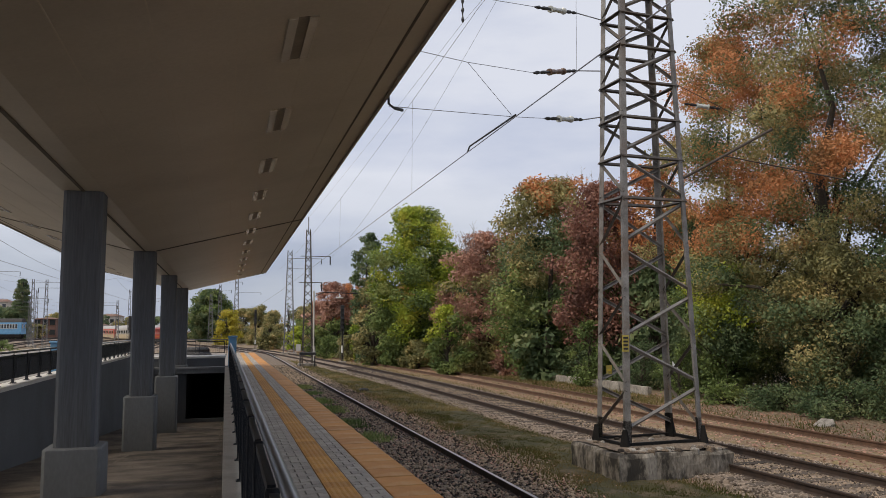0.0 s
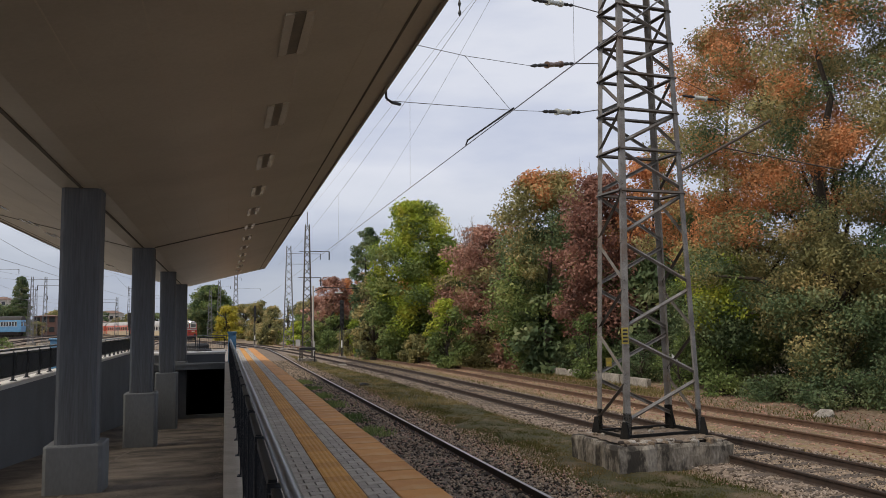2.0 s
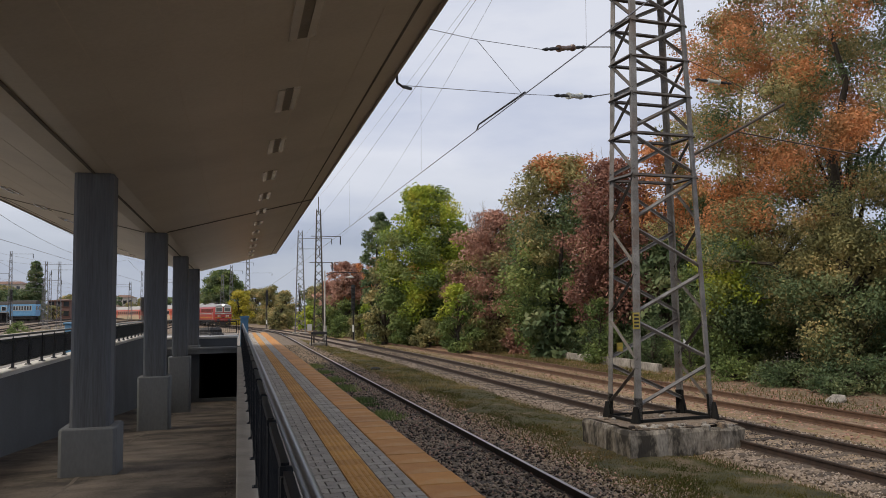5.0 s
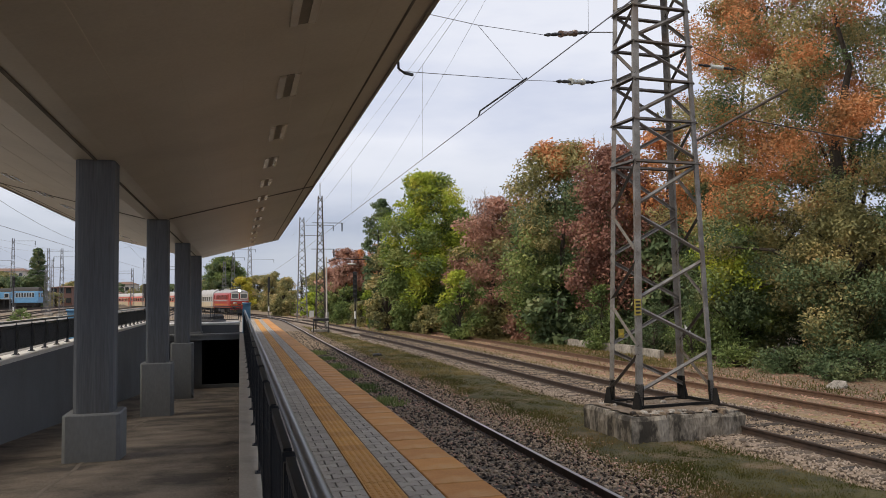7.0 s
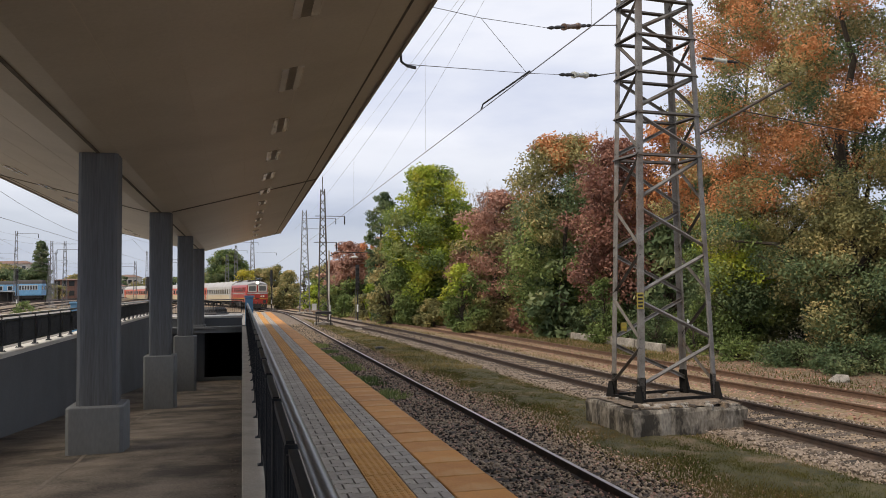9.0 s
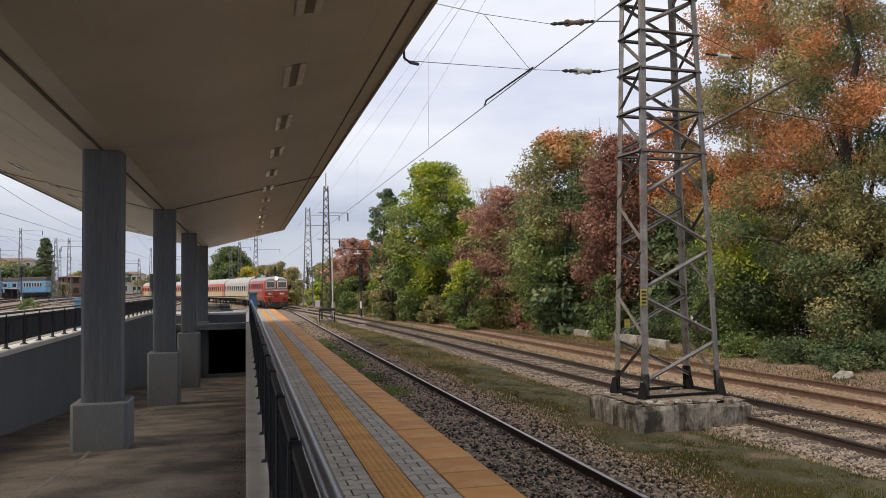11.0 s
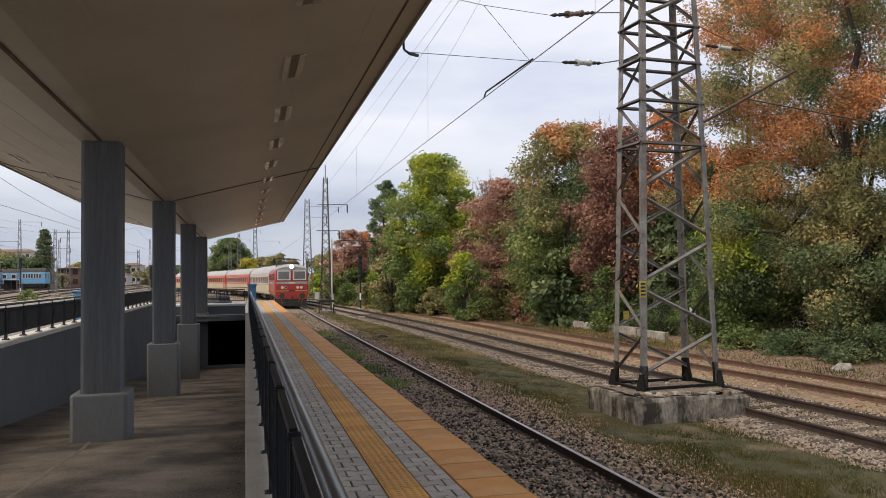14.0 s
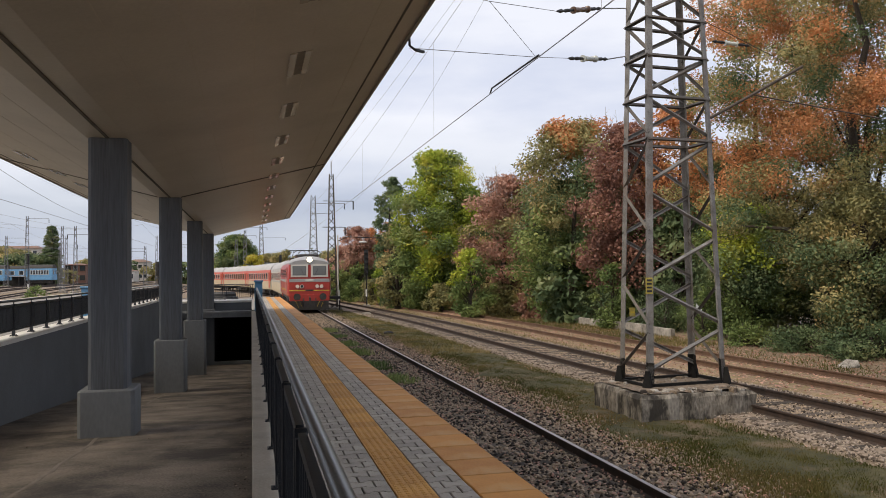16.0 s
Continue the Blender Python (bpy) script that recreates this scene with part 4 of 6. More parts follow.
    for k in range(4):
        part("mark", Shape().box(pl.x - 0.03, pl.x + 0.07, pl.y - 0.036, pl.y - 0.031, 1.24 + k * 0.07, 1.275 + k * 0.07), BLACK, sub)
    q = corner(3, 0.9)
    sg = part("warning_sign", Shape().box(q.x + 0.18, q.x + 0.31, q.y - 0.02, q.y - 0.005, 0.72, 0.9), SIGNYELLOW, tw, "small yellow warning plate")
    part("mark", Shape().box(q.x + 0.2, q.x + 0.29, q.y - 0.026, q.y - 0.021, 0.78, 0.82), BUFFYELLOW, sg)
    q = corner(2, 0.9)
    tri = Shape().add([(q.x + 0.05, q.y - 0.1, 0.8), (q.x + 0.19, q.y - 0.1, 0.8), (q.x + 0.05, q.y - 0.1, 0.95), (q.x + 0.05, q.y - 0.085, 0.8), (q.x + 0.19, q.y - 0.085, 0.8), (q.x + 0.05, q.y - 0.085, 0.95)],
                      [(0, 1, 2), (5, 4, 3), (0, 3, 4, 1), (1, 4, 5, 2), (2, 5, 3, 0)])
    part("warning_sign", tri, SIGNWHITE, tw, "small white triangular plate")
    # tubular cantilever over the second track
    a, b = corner(1, 4.72), Vector((11.0, 13.9, 5.8))
    part("cantilever", Shape().tube([a, b], 0.03, 8), RUSTDARK, tw, "dark rusty tubular cantilever", smooth=True)
    part("cantilever", Shape().tube([a + (b - a) * 0.45, (12.6, 13.6, 4.72)], 0.014, 6), RUSTDARK, tw)
    part("stay", Shape().tube([corner(1, 6.7), b + (a - b) * 0.05], 0.008, 5), RUSTDARK, tw)
    ip, iq = corner(1, 6.3), corner(1, 6.3) + Vector((0.9, -0.15, -0.1))
    insulator(tw, ip + Vector((0.15, 0, 0)), iq, PORCELAIN)
    return corner


def insulator(parent, a, b, mat, r=0.052):
    """A short spool insulator with end flanges between two iron strain fittings."""
    a, b = Vector(a), Vector(b)

    def at(k):
        return a + (b - a) * k

    ks = (0.34, 0.36, 0.37, 0.4, 0.41, 0.46, 0.47, 0.53, 0.54, 0.6, 0.61, 0.64, 0.65, 0.67)
    rs = (1.2, 1.2, 0.7, 0.7, 0.86, 0.86, 0.72, 0.72, 0.86, 0.86, 0.7, 0.7, 1.2, 1.2)
    part("insulator", Shape().tube([at(k) for k in ks], [r * q for q in rs], 10), mat, parent, "glazed ceramic spool insulator", smooth=True)
    for e, f in ((0.0, 0.34), (1.0, 0.67)):
        pts = [at(e + (f - e) * q) for q in (0, 0.25, 0.4, 0.55, 0.8, 1)]
        part("end_cap", Shape().tube(pts, [0.012, 0.035, 0.016, 0.034, 0.03, 0.02], 6), BLACK, parent, "black iron strain fitting")


def sag(a, b, drop, n=14):
    a, b = Vector(a), Vector(b)
    return [a + (b - a) * (i / n) - Vector((0, 0, drop * 4 * (i / n) * (1 - i / n))) for i in range(n + 1)]


def make_wires(corner):
    w = thing("contact_line", "overhead contact wire and sagging catenary above the main track", "overhead wire")
    far = (3.9, 62, 4.6)
    part("contact_wire", Shape().tube([(3.92, -30, 4.66), (3.92, 10.3, 4.66), far], 0.008, 5), WIRE, w)
    part("contact_wire", Shape().tube([far, (3.7, 95, 4.6), (-1.2, 133, 4.6)], 0.011, 5), WIRE, w)
    part("catenary", Shape().tube(sag((3.95, -30, 6.6), (3.95, 12, 6.98), 0.5) + sag((3.95, 12, 6.98), (3.9, 62, 6.35), 0.42, 24)[1:], 0.0045, 5), WIRE, w)
    for y, zt in ((16.9, 6.76), (28.5, 6.4), (40, 6.2), (51, 6.2)):
        part("dropper", Shape().tube([(3.92, y, 4.64), (3.94, y, zt)], 0.003, 4), WIRE, w)
    w = thing("feeder_line", "pair of feeder wires running from mast to mast", "overhead wire")
    part("wire", Shape().tube(sag((6.35, -25, 10.2), (6.2, 20.4, 10.16), 0.4) + sag((6.2, 20.4, 10.16), (6.1, 62, 10.45), 0.1, 20)[1:], 0.0045, 5), WIRE, w)
    part("wire", Shape().tube(sag((6.1, -25, 11.5), (6.25, 12, 10.8), 0.4) + sag((6.25, 12, 10.8), (7.8, 62, 7.3), 1.0, 20)[1:], 0.0045, 5), WIRE, w)
    part("hanger", Shape().tube([(6.2, 20.4, 10.16 + 0.09 * q) for q in range(14)], [(0.02, 0.05, 0.02)[q % 3] for q in range(14)], 6), BLACK, w, "black suspension insulator")
    for k, x in enumerate((-10.6, -22.6, -27.2, -31.8)):
        yl = thing("contact_line", "overhead wires above a yard track", "overhead wire", group="yard wires")
        part("contact_wire", Shape().tube([(x, -20, 5.1), (x, 60, 5.1), (x - 1, 140, 5.4), (x - 4, 290, 5.6)], 0.012, 5), WIRE, yl)
        cat = []
        for a, b in ((-20, 32), (32, 84), (84, 140), (140, 200)):
            cat += sag((x, a, 6.9), (x, b, 6.9), 1.3, 10)
        part("catenary", Shape().tube(cat, 0.01, 5), WIRE, yl)
        part("feeder_wire", Shape().tube(sag((x - 2.2, 10, 9.0 + k * 0.4), (x - 2.6, 130, 9.0), 1.0, 12), 0.012, 5), WIRE, yl)
    cs = thing("cross_span", "cross-span wires with insulators between the canopy and the tower", "overhead wire")
    hook = (1.84, 9.15, 4.33)
    t1 = corner(3, 6.08)
    j1 = Vector((4.3, 11.47, 4.98))
    i1a, i1b = Vector((5.2, 12.33, 5.24)), Vector((6.5, 13.55, 5.62))
    part("wire", Shape().tube([hook, j1, i1a], 0.005, 5), WIRE, cs)
    insulator(cs, i1a, i1b, PORCELAIN)
    part("wire", Shape().tube([i1b, t1], 0.012, 5), WIRE, cs)
    part("bracket", Shape().tube([(1.83, 9.15, 4.6), (1.84, 9.15, 4.36), (1.93, 9.23, 4.33)], 0.016, 6).beam((1.93, 9.23, 4.335), (2.05, 9.33, 4.345), 0.03, 0.03), BLACK, cs, "black hook bracket on the canopy edge")
    j2 = Vector((3.25, 10.47, 5.44))
    i2a, i2b = Vector((4.87, 12.0, 5.91)), Vector((6.3, 13.35, 6.5))
    part("wire", Shape().tube([(0.6, 8.2, 4.9), j2, i2a], 0.005, 5), WIRE, cs)
    part("wire", Shape().tube([j2, j1], 0.004, 5), WIRE, cs)
    insulator(cs, i2a, i2b, BROWNINS)
    part("wire", Shape().tube([i2b, corner(3, 7.08)], 0.012, 5), WIRE, cs)
    i3a, i3b = Vector((5.0, 12.2, 7.15)), Vector((6.4, 13.5, 7.7))
    part("wire", Shape().tube([(0.6, 8.2, 5.5), i3a], 0.005, 5), WIRE, cs)
    insulator(cs, i3a, i3b, PORCELAIN)
    part("wire", Shape().tube([i3b, corner(3, 8.2)], 0.012, 5), WIRE, cs)
    part("wire", Shape().tube([i2b, i2b + Vector((0.05, 0, 3.2))], 0.004, 5), WIRE, cs)
    part("steady_arm", Shape().tube([(3.94, 10.4, 4.7), (3.93, 12.6, 4.74), (3.92, 12.68, 4.66)], 0.014, 6), BLACK, cs)
    part("wire", Shape().tube([(3.94, 10.4, 4.7), j1], 0.005, 5), WIRE, cs)


def make_mast(name, label, x, y, z0, z1, half=0.35, arms=(), legs=0.05, rot=0, steps=10, mat=None, top_rod=0.0):
    ms = thing(name, label, "mast", group="line masts")
    panels = [z0 + (z1 - z0) * (i / steps) for i in range(steps + 1)]
    lattice(ms, (x, y), (half, half), z0, z1, 0.42, rot, legs, legs * 0.7, panels, mat or GALVFAR, rings=False)
    part("footing", Shape().slab(x - half - 0.25, x + half + 0.25, y - half - 0.25, y + half + 0.25, z0 - 0.4, z0 + 0.25, 0.03), OLDCONC, ms)
    if top_rod:
        part("top_rod", Shape().tube([(x, y, z1 - 0.2), (x, y, z1 + top_rod)], 0.035, 5), mat or GALVFAR, ms)
    for x0, x1, z in arms:
        part("arm", Shape().beam((x + x0, y, z), (x + x1, y, z), 0.05, 0.05), mat or GALVFAR, ms)
        e = x1 if abs(x1) > abs(x0) else x0
        part("hanger", Shape().tube([(x + e, y, z), (x + e, y, z - 0.65)], 0.05, 5), BLACK, ms)
    return ms


def make_signal(label, x, y, z0, z1, heads=4):
    sg = thing("railway_signal", label, "signal", group="railway signals")
    part("mast", Shape().tube([(x, y, z0 + 0.2), (x, y, z1)], 0.06, 8), BLACK, sg, smooth=True)
    part("base", Shape().slab(x - 0.3, x + 0.3, y - 0.3, y + 0.3, z0 - 0.3, z0 + 0.22, 0.03), OLDCONC, sg)
    part("marker_band", Shape().tube([(x, y, z0 + 0.9), (x, y, z0 + 1.5)], 0.068, 8), SIGNWHITE, sg)
    h = 0.42 * heads
    hd = part("lamp_board", Shape().slab(x - 0.16, x + 0.16, y - 0.09, y + 0.02, z1 - h, z1, 0.03), BLACK, sg, "black backing board with hooded lenses")
    for k in range(heads):
        part("hood", Shape().tube([(x, y - 0.09, z1 - 0.22 - k * 0.42), (x, y - 0.34, z1 - 0.2 - k * 0.42)], 0.1, 10), BLACK, hd)
    part("ladder", Shape().beam((x - 0.15, y + 0.3, z0), (x - 0.15, y + 0.12, z1 - h), 0.025, 0.025).beam((x + 0.15, y + 0.3, z0), (x + 0.15, y + 0.12, z1 - h), 0.025, 0.025), GALVFAR, sg)


tower_corner = make_tower()
make_wires(tower_corner)
make_mast("line_mast", "tall slender steel lattice mast with arms and a top rod", 6.1, 62, -1.12, 9.5, 0.42, [(-0.6, 1.7, 7.4), (-0.7, 1.05, 5.35)], 0.06, 0, 16, top_rod=1.0, mat=GALVBRACE)
make_mast("line_mast", "tall steel lattice mast further down the line", 6.95, 92, -1.12, 10.8, 0.62, [(-0.3, 3.6, 9.9), (-0.2, 2.2, 8.7)], 0.065, 0, 14)
make_mast("line_mast", "pale far-off lattice mast", 2.3, 190, -1.12, 14.7, 0.8, [(0, 5.5, 10.5)], 0.14, 0, 12)
make_mast("line_mast", "pale far-off lattice mast", -3.4, 190, -1.12, 10.2, 0.6, [(0, 4.5, 11)], 0.12, 0, 12)
make_mast("line_mast", "pale far-off lattice mast", -1.4, 190, -1.12, 12.3, 0.6, [(0, 5.0, 12.9)], 0.12, 0, 12)
for mx, my, mz, ar in ((-32.7, 130, 11.0, 3), (-25.7, 120, 8.9, 4), (-24.4, 122, 9.0, -3), (-22.3, 126, 5.5, 3), (-18.6, 118, 8.0, -6.0), (-17.6, 160, 9.5, 4), (-12.8, 150, 7.3, 3), (-41, 150, 9, 3), (-29.2, 135, 7.2, 2.5), (-21.0, 150, 6.6, 2.5), (-34.6, 165, 9.6, -2.5), (-14.6, 170, 8.6, 3), (-16.0, 130, 6.4, -2.5)):
    make_mast("line_mast", "pale steel lattice mast standing in the yard", mx, my, ground_height(mx, my), mz, 0.34, [(0, ar, mz - 0.4)], 0.045, 0, 10)
make_signal("black colour-light railway signal beside the second track", 9.35, 66, -1.12, 3.7, 5)
make_signal("black colour-light railway signal beyond the platform end", 3.95, 113, -1.12, 4.5, 5)
make_signal("black colour-light railway signal in the yard", -8.13, 75, -1.12, 3.0, 3)
make_signal("black colour-light railway signal in the yard", -26.3, 105, ground_height(-26.3, 105), 4.6, 3)
po = thing("cable_post", "round concrete post with a cable bracket beside the track", "post")
part("shaft", Shape().tube([(7.2, 68, -1.2), (7.2, 68, 0.3)], 0.16, 8), PALEGREY, po)
part("pole", Shape().tube([(7.2, 68, 0.3), (7.2, 68, 5.0)], 0.07, 8), PLASTER, po)
part("bracket", Shape().tube([(7.2, 68, 4.5), (8.0, 68, 4.88), (11.0, 68, 4.78)], 0.035, 5), BLACK, po)
part("lamp_head", Shape().ball((9.4, 68, 4.42), 0.34, 0.16, 0.1).tube([(9.4, 68, 4.5), (9.4, 68, 4.82)], 0.02, 5), PALEGREY, po, "pale lamp head")
bx = thing("switch_cabinet", "dark trackside switch cabinet on legs by the mast", "cabinet")
part("body", Shape().slab(5.4, 6.6, 60.6, 61.0, -0.2, 0.0, 0.03), BLACK, bx)
for x in (5.45, 6.55):
    part("leg", Shape().box(x - 0.04, x + 0.04, 60.8, 60.9, -1.3, -0.3), BLACK, bx)
part("number_board", Shape().slab(5.1, 5.45, 60.5, 60.56, 0.1, 0.6, 0.01), PALEGREY, bx)
bp = thing("blue_cabinet", "sky-blue steel cabinet at the railing's end", "cabinet")
part("body", Shape().slab(0.14, 0.5, 38.32, 38.7, -0.02, 1.33, 0.02), BLUE, bp)
part("cap", Shape().slab(0.1, 0.54, 38.25, 38.75, 1.33, 1.42, 0.02), BLUE, bp, "overhanging blue cap")
bp = thing("blue_cabinet", "sky-blue steel cabinet on the yard side of the ramp", "cabinet")
part("body", Shape().slab(-5.42, -5.12, 28.0, 28.3, -0.02, 1.3, 0.02), BLUE, bp)
part("cap", Shape().slab(-5.46, -5.08, 27.96, 28.34, 1.3, 1.36, 0.02), BLUE, bp)


# ---- trees and scrub ----
GREENS = leafy("green_leaves", [(0.072, 0.109, 0.040), (0.143, 0.203, 0.070), (0.233, 0.297, 0.103), (0.368, 0.390, 0.143)])
YELLOWGREEN = leafy("yellow_green_leaves", [(0.123, 0.186, 0.035), (0.243, 0.323, 0.049), (0.400, 0.458, 0.070), (0.626, 0.577, 0.112)])
DARKGREEN = leafy("dark_green_leaves", [(0.054, 0.090, 0.048), (0.100, 0.149, 0.073), (0.175, 0.225, 0.108), (0.298, 0.300, 0.150)])
OLIVE = leafy("olive_leaves", [(0.118, 0.122, 0.062), (0.233, 0.232, 0.105), (0.397, 0.344, 0.155), (0.608, 0.444, 0.215)])
ORANGE = leafy("orange_leaves", [(0.226, 0.136, 0.067), (0.427, 0.214, 0.097), (0.642, 0.280, 0.129), (0.694, 0.357, 0.181)])
RUSSET = leafy("russet_leaves", [(0.204, 0.120, 0.091), (0.346, 0.197, 0.149), (0.488, 0.275, 0.209), (0.633, 0.389, 0.299)])
MAROON = leafy("maroon_leaves", [(0.111, 0.072, 0.056), (0.204, 0.108, 0.086), (0.315, 0.156, 0.120), (0.428, 0.240, 0.175)])
YELLOW = leafy("yellow_leaves", [(0.224, 0.211, 0.039), (0.369, 0.330, 0.053), (0.527, 0.435, 0.066), (0.527, 0.527, 0.093)])


def leaf_mesh(rng, centres, radii, per, size, flat=0.68):
    """Small leaves round clump centres, thickest at each clump's skin."""
    v = []
    for c, r in zip(centres, radii):
        n = max(8, int(per * 1.9 * r * r))
        d = rng.normal(0, 1, (n, 3))
        d /= np.linalg.norm(d, axis=1)[:, None]
        rad = r * (1 - 0.75 * rng.uniform(0, 1, n) ** 2.2) * (1 + rng.normal(0, 0.13, n))
        p = np.array(c) + d * rad[:, None] * np.array([1, 1, flat])
        nrm = d * 0.6 + rng.normal(0, 0.7, (n, 3)) + np.array([0, 0, 0.35])
        nrm /= np.linalg.norm(nrm, axis=1)[:, None]
        t = np.cross(nrm, rng.normal(0, 1, (n, 3)))
        t /= np.linalg.norm(t, axis=1)[:, None]
        b = np.cross(nrm, t)
        s = size * rng.uniform(0.6, 1.3, n)[:, None]
        v.append(np.stack([p - t * s, p + b * s * 0.5 + nrm * s * 0.12, p + t * s, p - b * s * 0.5 + nrm * s * 0.12], 1))
    v = np.concatenate(v).reshape(-1, 3)
    return v, np.arange(len(v)).reshape(-1, 4)


def make_tree(label, x, y, top, half, palette, seed, base=SOIL, low=0.2, per=170, size=0.16, clumps=42, category="tree", lean=0.0, trunk_r=0.22, deep=None, spread=1.0, ragged=0.25, name="tree", rmax=1.35):
    """A tapered trunk with limbs and a crown of leaf clumps. palette: (share of height from, to, material) bands that overlap."""
    rng = np.random.default_rng(seed)
    tr = thing(name, label, category, pose(x, y, base))
    h = top - base
    deep = deep or half
    cen, rad = [], []
    while len(cen) < clumps:
        u = rng.uniform(-1, 1, 3)
        q = np.linalg.norm(u)
        if q > 1 or q < 0.35:
            continue
        zc = low * h + (h - low * h) * (len(cen) + rng.uniform(0.0, 1.0)) / clumps
        k = (zc / h - low) / (1 - low)
        env = (math.sin(math.pi * min(1, max(0.02, 0.14 + 0.82 * k))) ** 0.6) * spread
        r = half * rng.uniform(0.2, 0.42) * (1.1 - 0.35 * k)
        r = min(r, rmax)
        wob = 1 + rng.uniform(-ragged, ragged)
        px, py = u[0] / max(0.3, math.sqrt(u[0] ** 2 + u[1] ** 2)) * math.sqrt(rng.uniform(0.15, 1)), u[1] / max(0.3, math.sqrt(u[0] ** 2 + u[1] ** 2)) * math.sqrt(rng.uniform(0.15, 1))
        cen.append(np.array([px * max(0.1, half * env * wob - r * 0.6) + lean * zc, py * max(0.1, deep * env * wob - r * 0.6), min(zc, h - r * 0.8)]))
        rad.append(r)
    cen, rad = np.array(cen), np.array(rad)
    wood = Shape()
    sway = [(lean * h * t + rng.normal(0, 0.04) * half, rng.normal(0, 0.04) * half, h * t * 0.86) for t in (0, 0.15, 0.35, 0.55, 0.75, 1.0)]
    sway[0] = (0, 0, -0.15)
    wood.tube(sway, [trunk_r * 1.25, trunk_r, trunk_r * 0.82, trunk_r * 0.6, trunk_r * 0.36, trunk_r * 0.1], 8)
    part("trunk", wood, BARK, tr, smooth=True)
    single = per >= 100 and category == "tree"
    limbs = Shape()
    for c, r in zip(cen[: min(len(cen), 34)], rad):
        t = max(0.24, min(0.8, c[2] / h - 0.2))
        i = min(4, int(t * 5))
        a = Vector(sway[i]).lerp(Vector(sway[i + 1]), min(1, max(0, t * 5 - i)))
        m = a.lerp(Vector(c), 0.55) + Vector((rng.normal(0, 0.12), rng.normal(0, 0.12), 0.1 * half))
        target = Shape() if single else limbs
        target.tube([a, m, Vector(c), Vector(c) + Vector((c[0] - a.x, c[1] - a.y, r * 1.2)).normalized() * r * 0.8], [trunk_r * 0.36, trunk_r * 0.22, trunk_r * 0.1, 0.012], 5)
        if single:
            part("limb", target, BARK, tr)
    if not single:
        part("branchwork", limbs, BARK, tr, kind="stuff")
    picks = {}
    for i in range(len(cen)):
        fits = [k for k, (z0, z1, xa, xb, mat) in enumerate(palette) if z0 * h <= cen[i][2] < z1 * h and xa <= cen[i][0] / half < xb]
        if fits:
            picks.setdefault(palette[fits[int(rng.integers(len(fits)))]][4], []).append(i)
    near = 0.56 if y < 36 else 0.7
    for mat, pick in picks.items():
        v, f = leaf_mesh(rng, cen[pick], rad[pick], per / near ** 1.6, size * near)
        v[:, 2] = np.maximum(v[:, 2], 0.02)
        fast_mesh("crown", v, f, mat, parent=tr, kind="stuff")
    return tr


ALL = (-9, 9)
make_tree("russet and orange autumn tree far along the line", 10.4, 80, 6.6, 2.3, [(0, 0.45, *ALL, GREENS), (0.45, 2, *ALL, RUSSET)], 201, low=0.1, per=90, size=0.2, clumps=64, ragged=0.08)
make_tree("dark narrow evergreen between autumn trees", 13.2, 76, 11.2, 1.7, [(0, 2, *ALL, DARKGREEN)], 2, low=0.1, per=110, size=0.2, clumps=110, ragged=0.1, spread=1.2, rmax=0.8)
make_tree("orange-leaved tree behind the signal", 12.3, 82, 6.6, 2.2, [(0, 0.4, *ALL, OLIVE), (0.4, 2, *ALL, ORANGE)], 31, low=0.1, per=90, size=0.2)
make_tree("tall yellow-green broadleaf tree", 13.3, 56, 10.7, 3.1, [(0, 0.4, *ALL, GREENS), (0.2, 2, *ALL, YELLOWGREEN), (0.3, 2, *ALL, YELLOWGREEN), (0.35, 2, *ALL, GREENS), (0.6, 2, *ALL, YELLOWGREEN)], 3, low=0.06, per=120, size=0.16, clumps=150, spread=1.12)
make_tree("green and yellow undergrowth tree", 10.9, 60, 5.6, 1.7, [(0, 2, *ALL, OLIVE)], 4, low=0.05, per=110, size=0.17)
make_tree("green and yellow leafy bush at the siding", 12.9, 46, 3.2, 1.5, [(0, 0.5, *ALL, GREENS), (0.5, 2, -9, 0.1, YELLOWGREEN), (0.5, 2, 0.1, 9, GREENS)], 5, low=0.02, per=170, size=0.14, clumps=40, category="bush", trunk_r=0.1)
make_tree("russet tree with thin bare top twigs", 16.0, 49, 8.1, 2.5, [(0, 0.3, *ALL, OLIVE), (0.2, 2, *ALL, RUSSET), (0.2, 2, *ALL, RUSSET), (0.2, 0.8, *ALL, OLIVE), (0.4, 2, *ALL, RUSSET)], 6, low=0.05, per=125, size=0.15, clumps=115, ragged=0.25, spread=1.15)
make_tree("broad tree turning from green to orange", 18.0, 42, 10.5, 3.1, [(0, 0.55, *ALL, GREENS), (0.4, 2, *ALL, OLIVE), (0.4, 0.75, *ALL, DARKGREEN), (0.66, 2, *ALL, ORANGE), (0.66, 2, *ALL, OLIVE)], 7, low=0.06, per=130, size=0.14, clumps=165, spread=1.28)
make_tree("dark maroon-leaved tree behind the tower", 18.6, 36.5, 9.2, 2.9, [(0, 0.2, *ALL, DARKGREEN), (0.2, 2, *ALL, MAROON)], 8, low=0.08, per=130, size=0.14, clumps=95, spread=1.0)
make_tree("orange-flecked tree behind the tower", 21.0, 36, 10.2, 2.8, [(0, 0.45, *ALL, GREENS), (0.45, 2, *ALL, ORANGE)], 9, low=0.1, per=110, size=0.16, clumps=60)
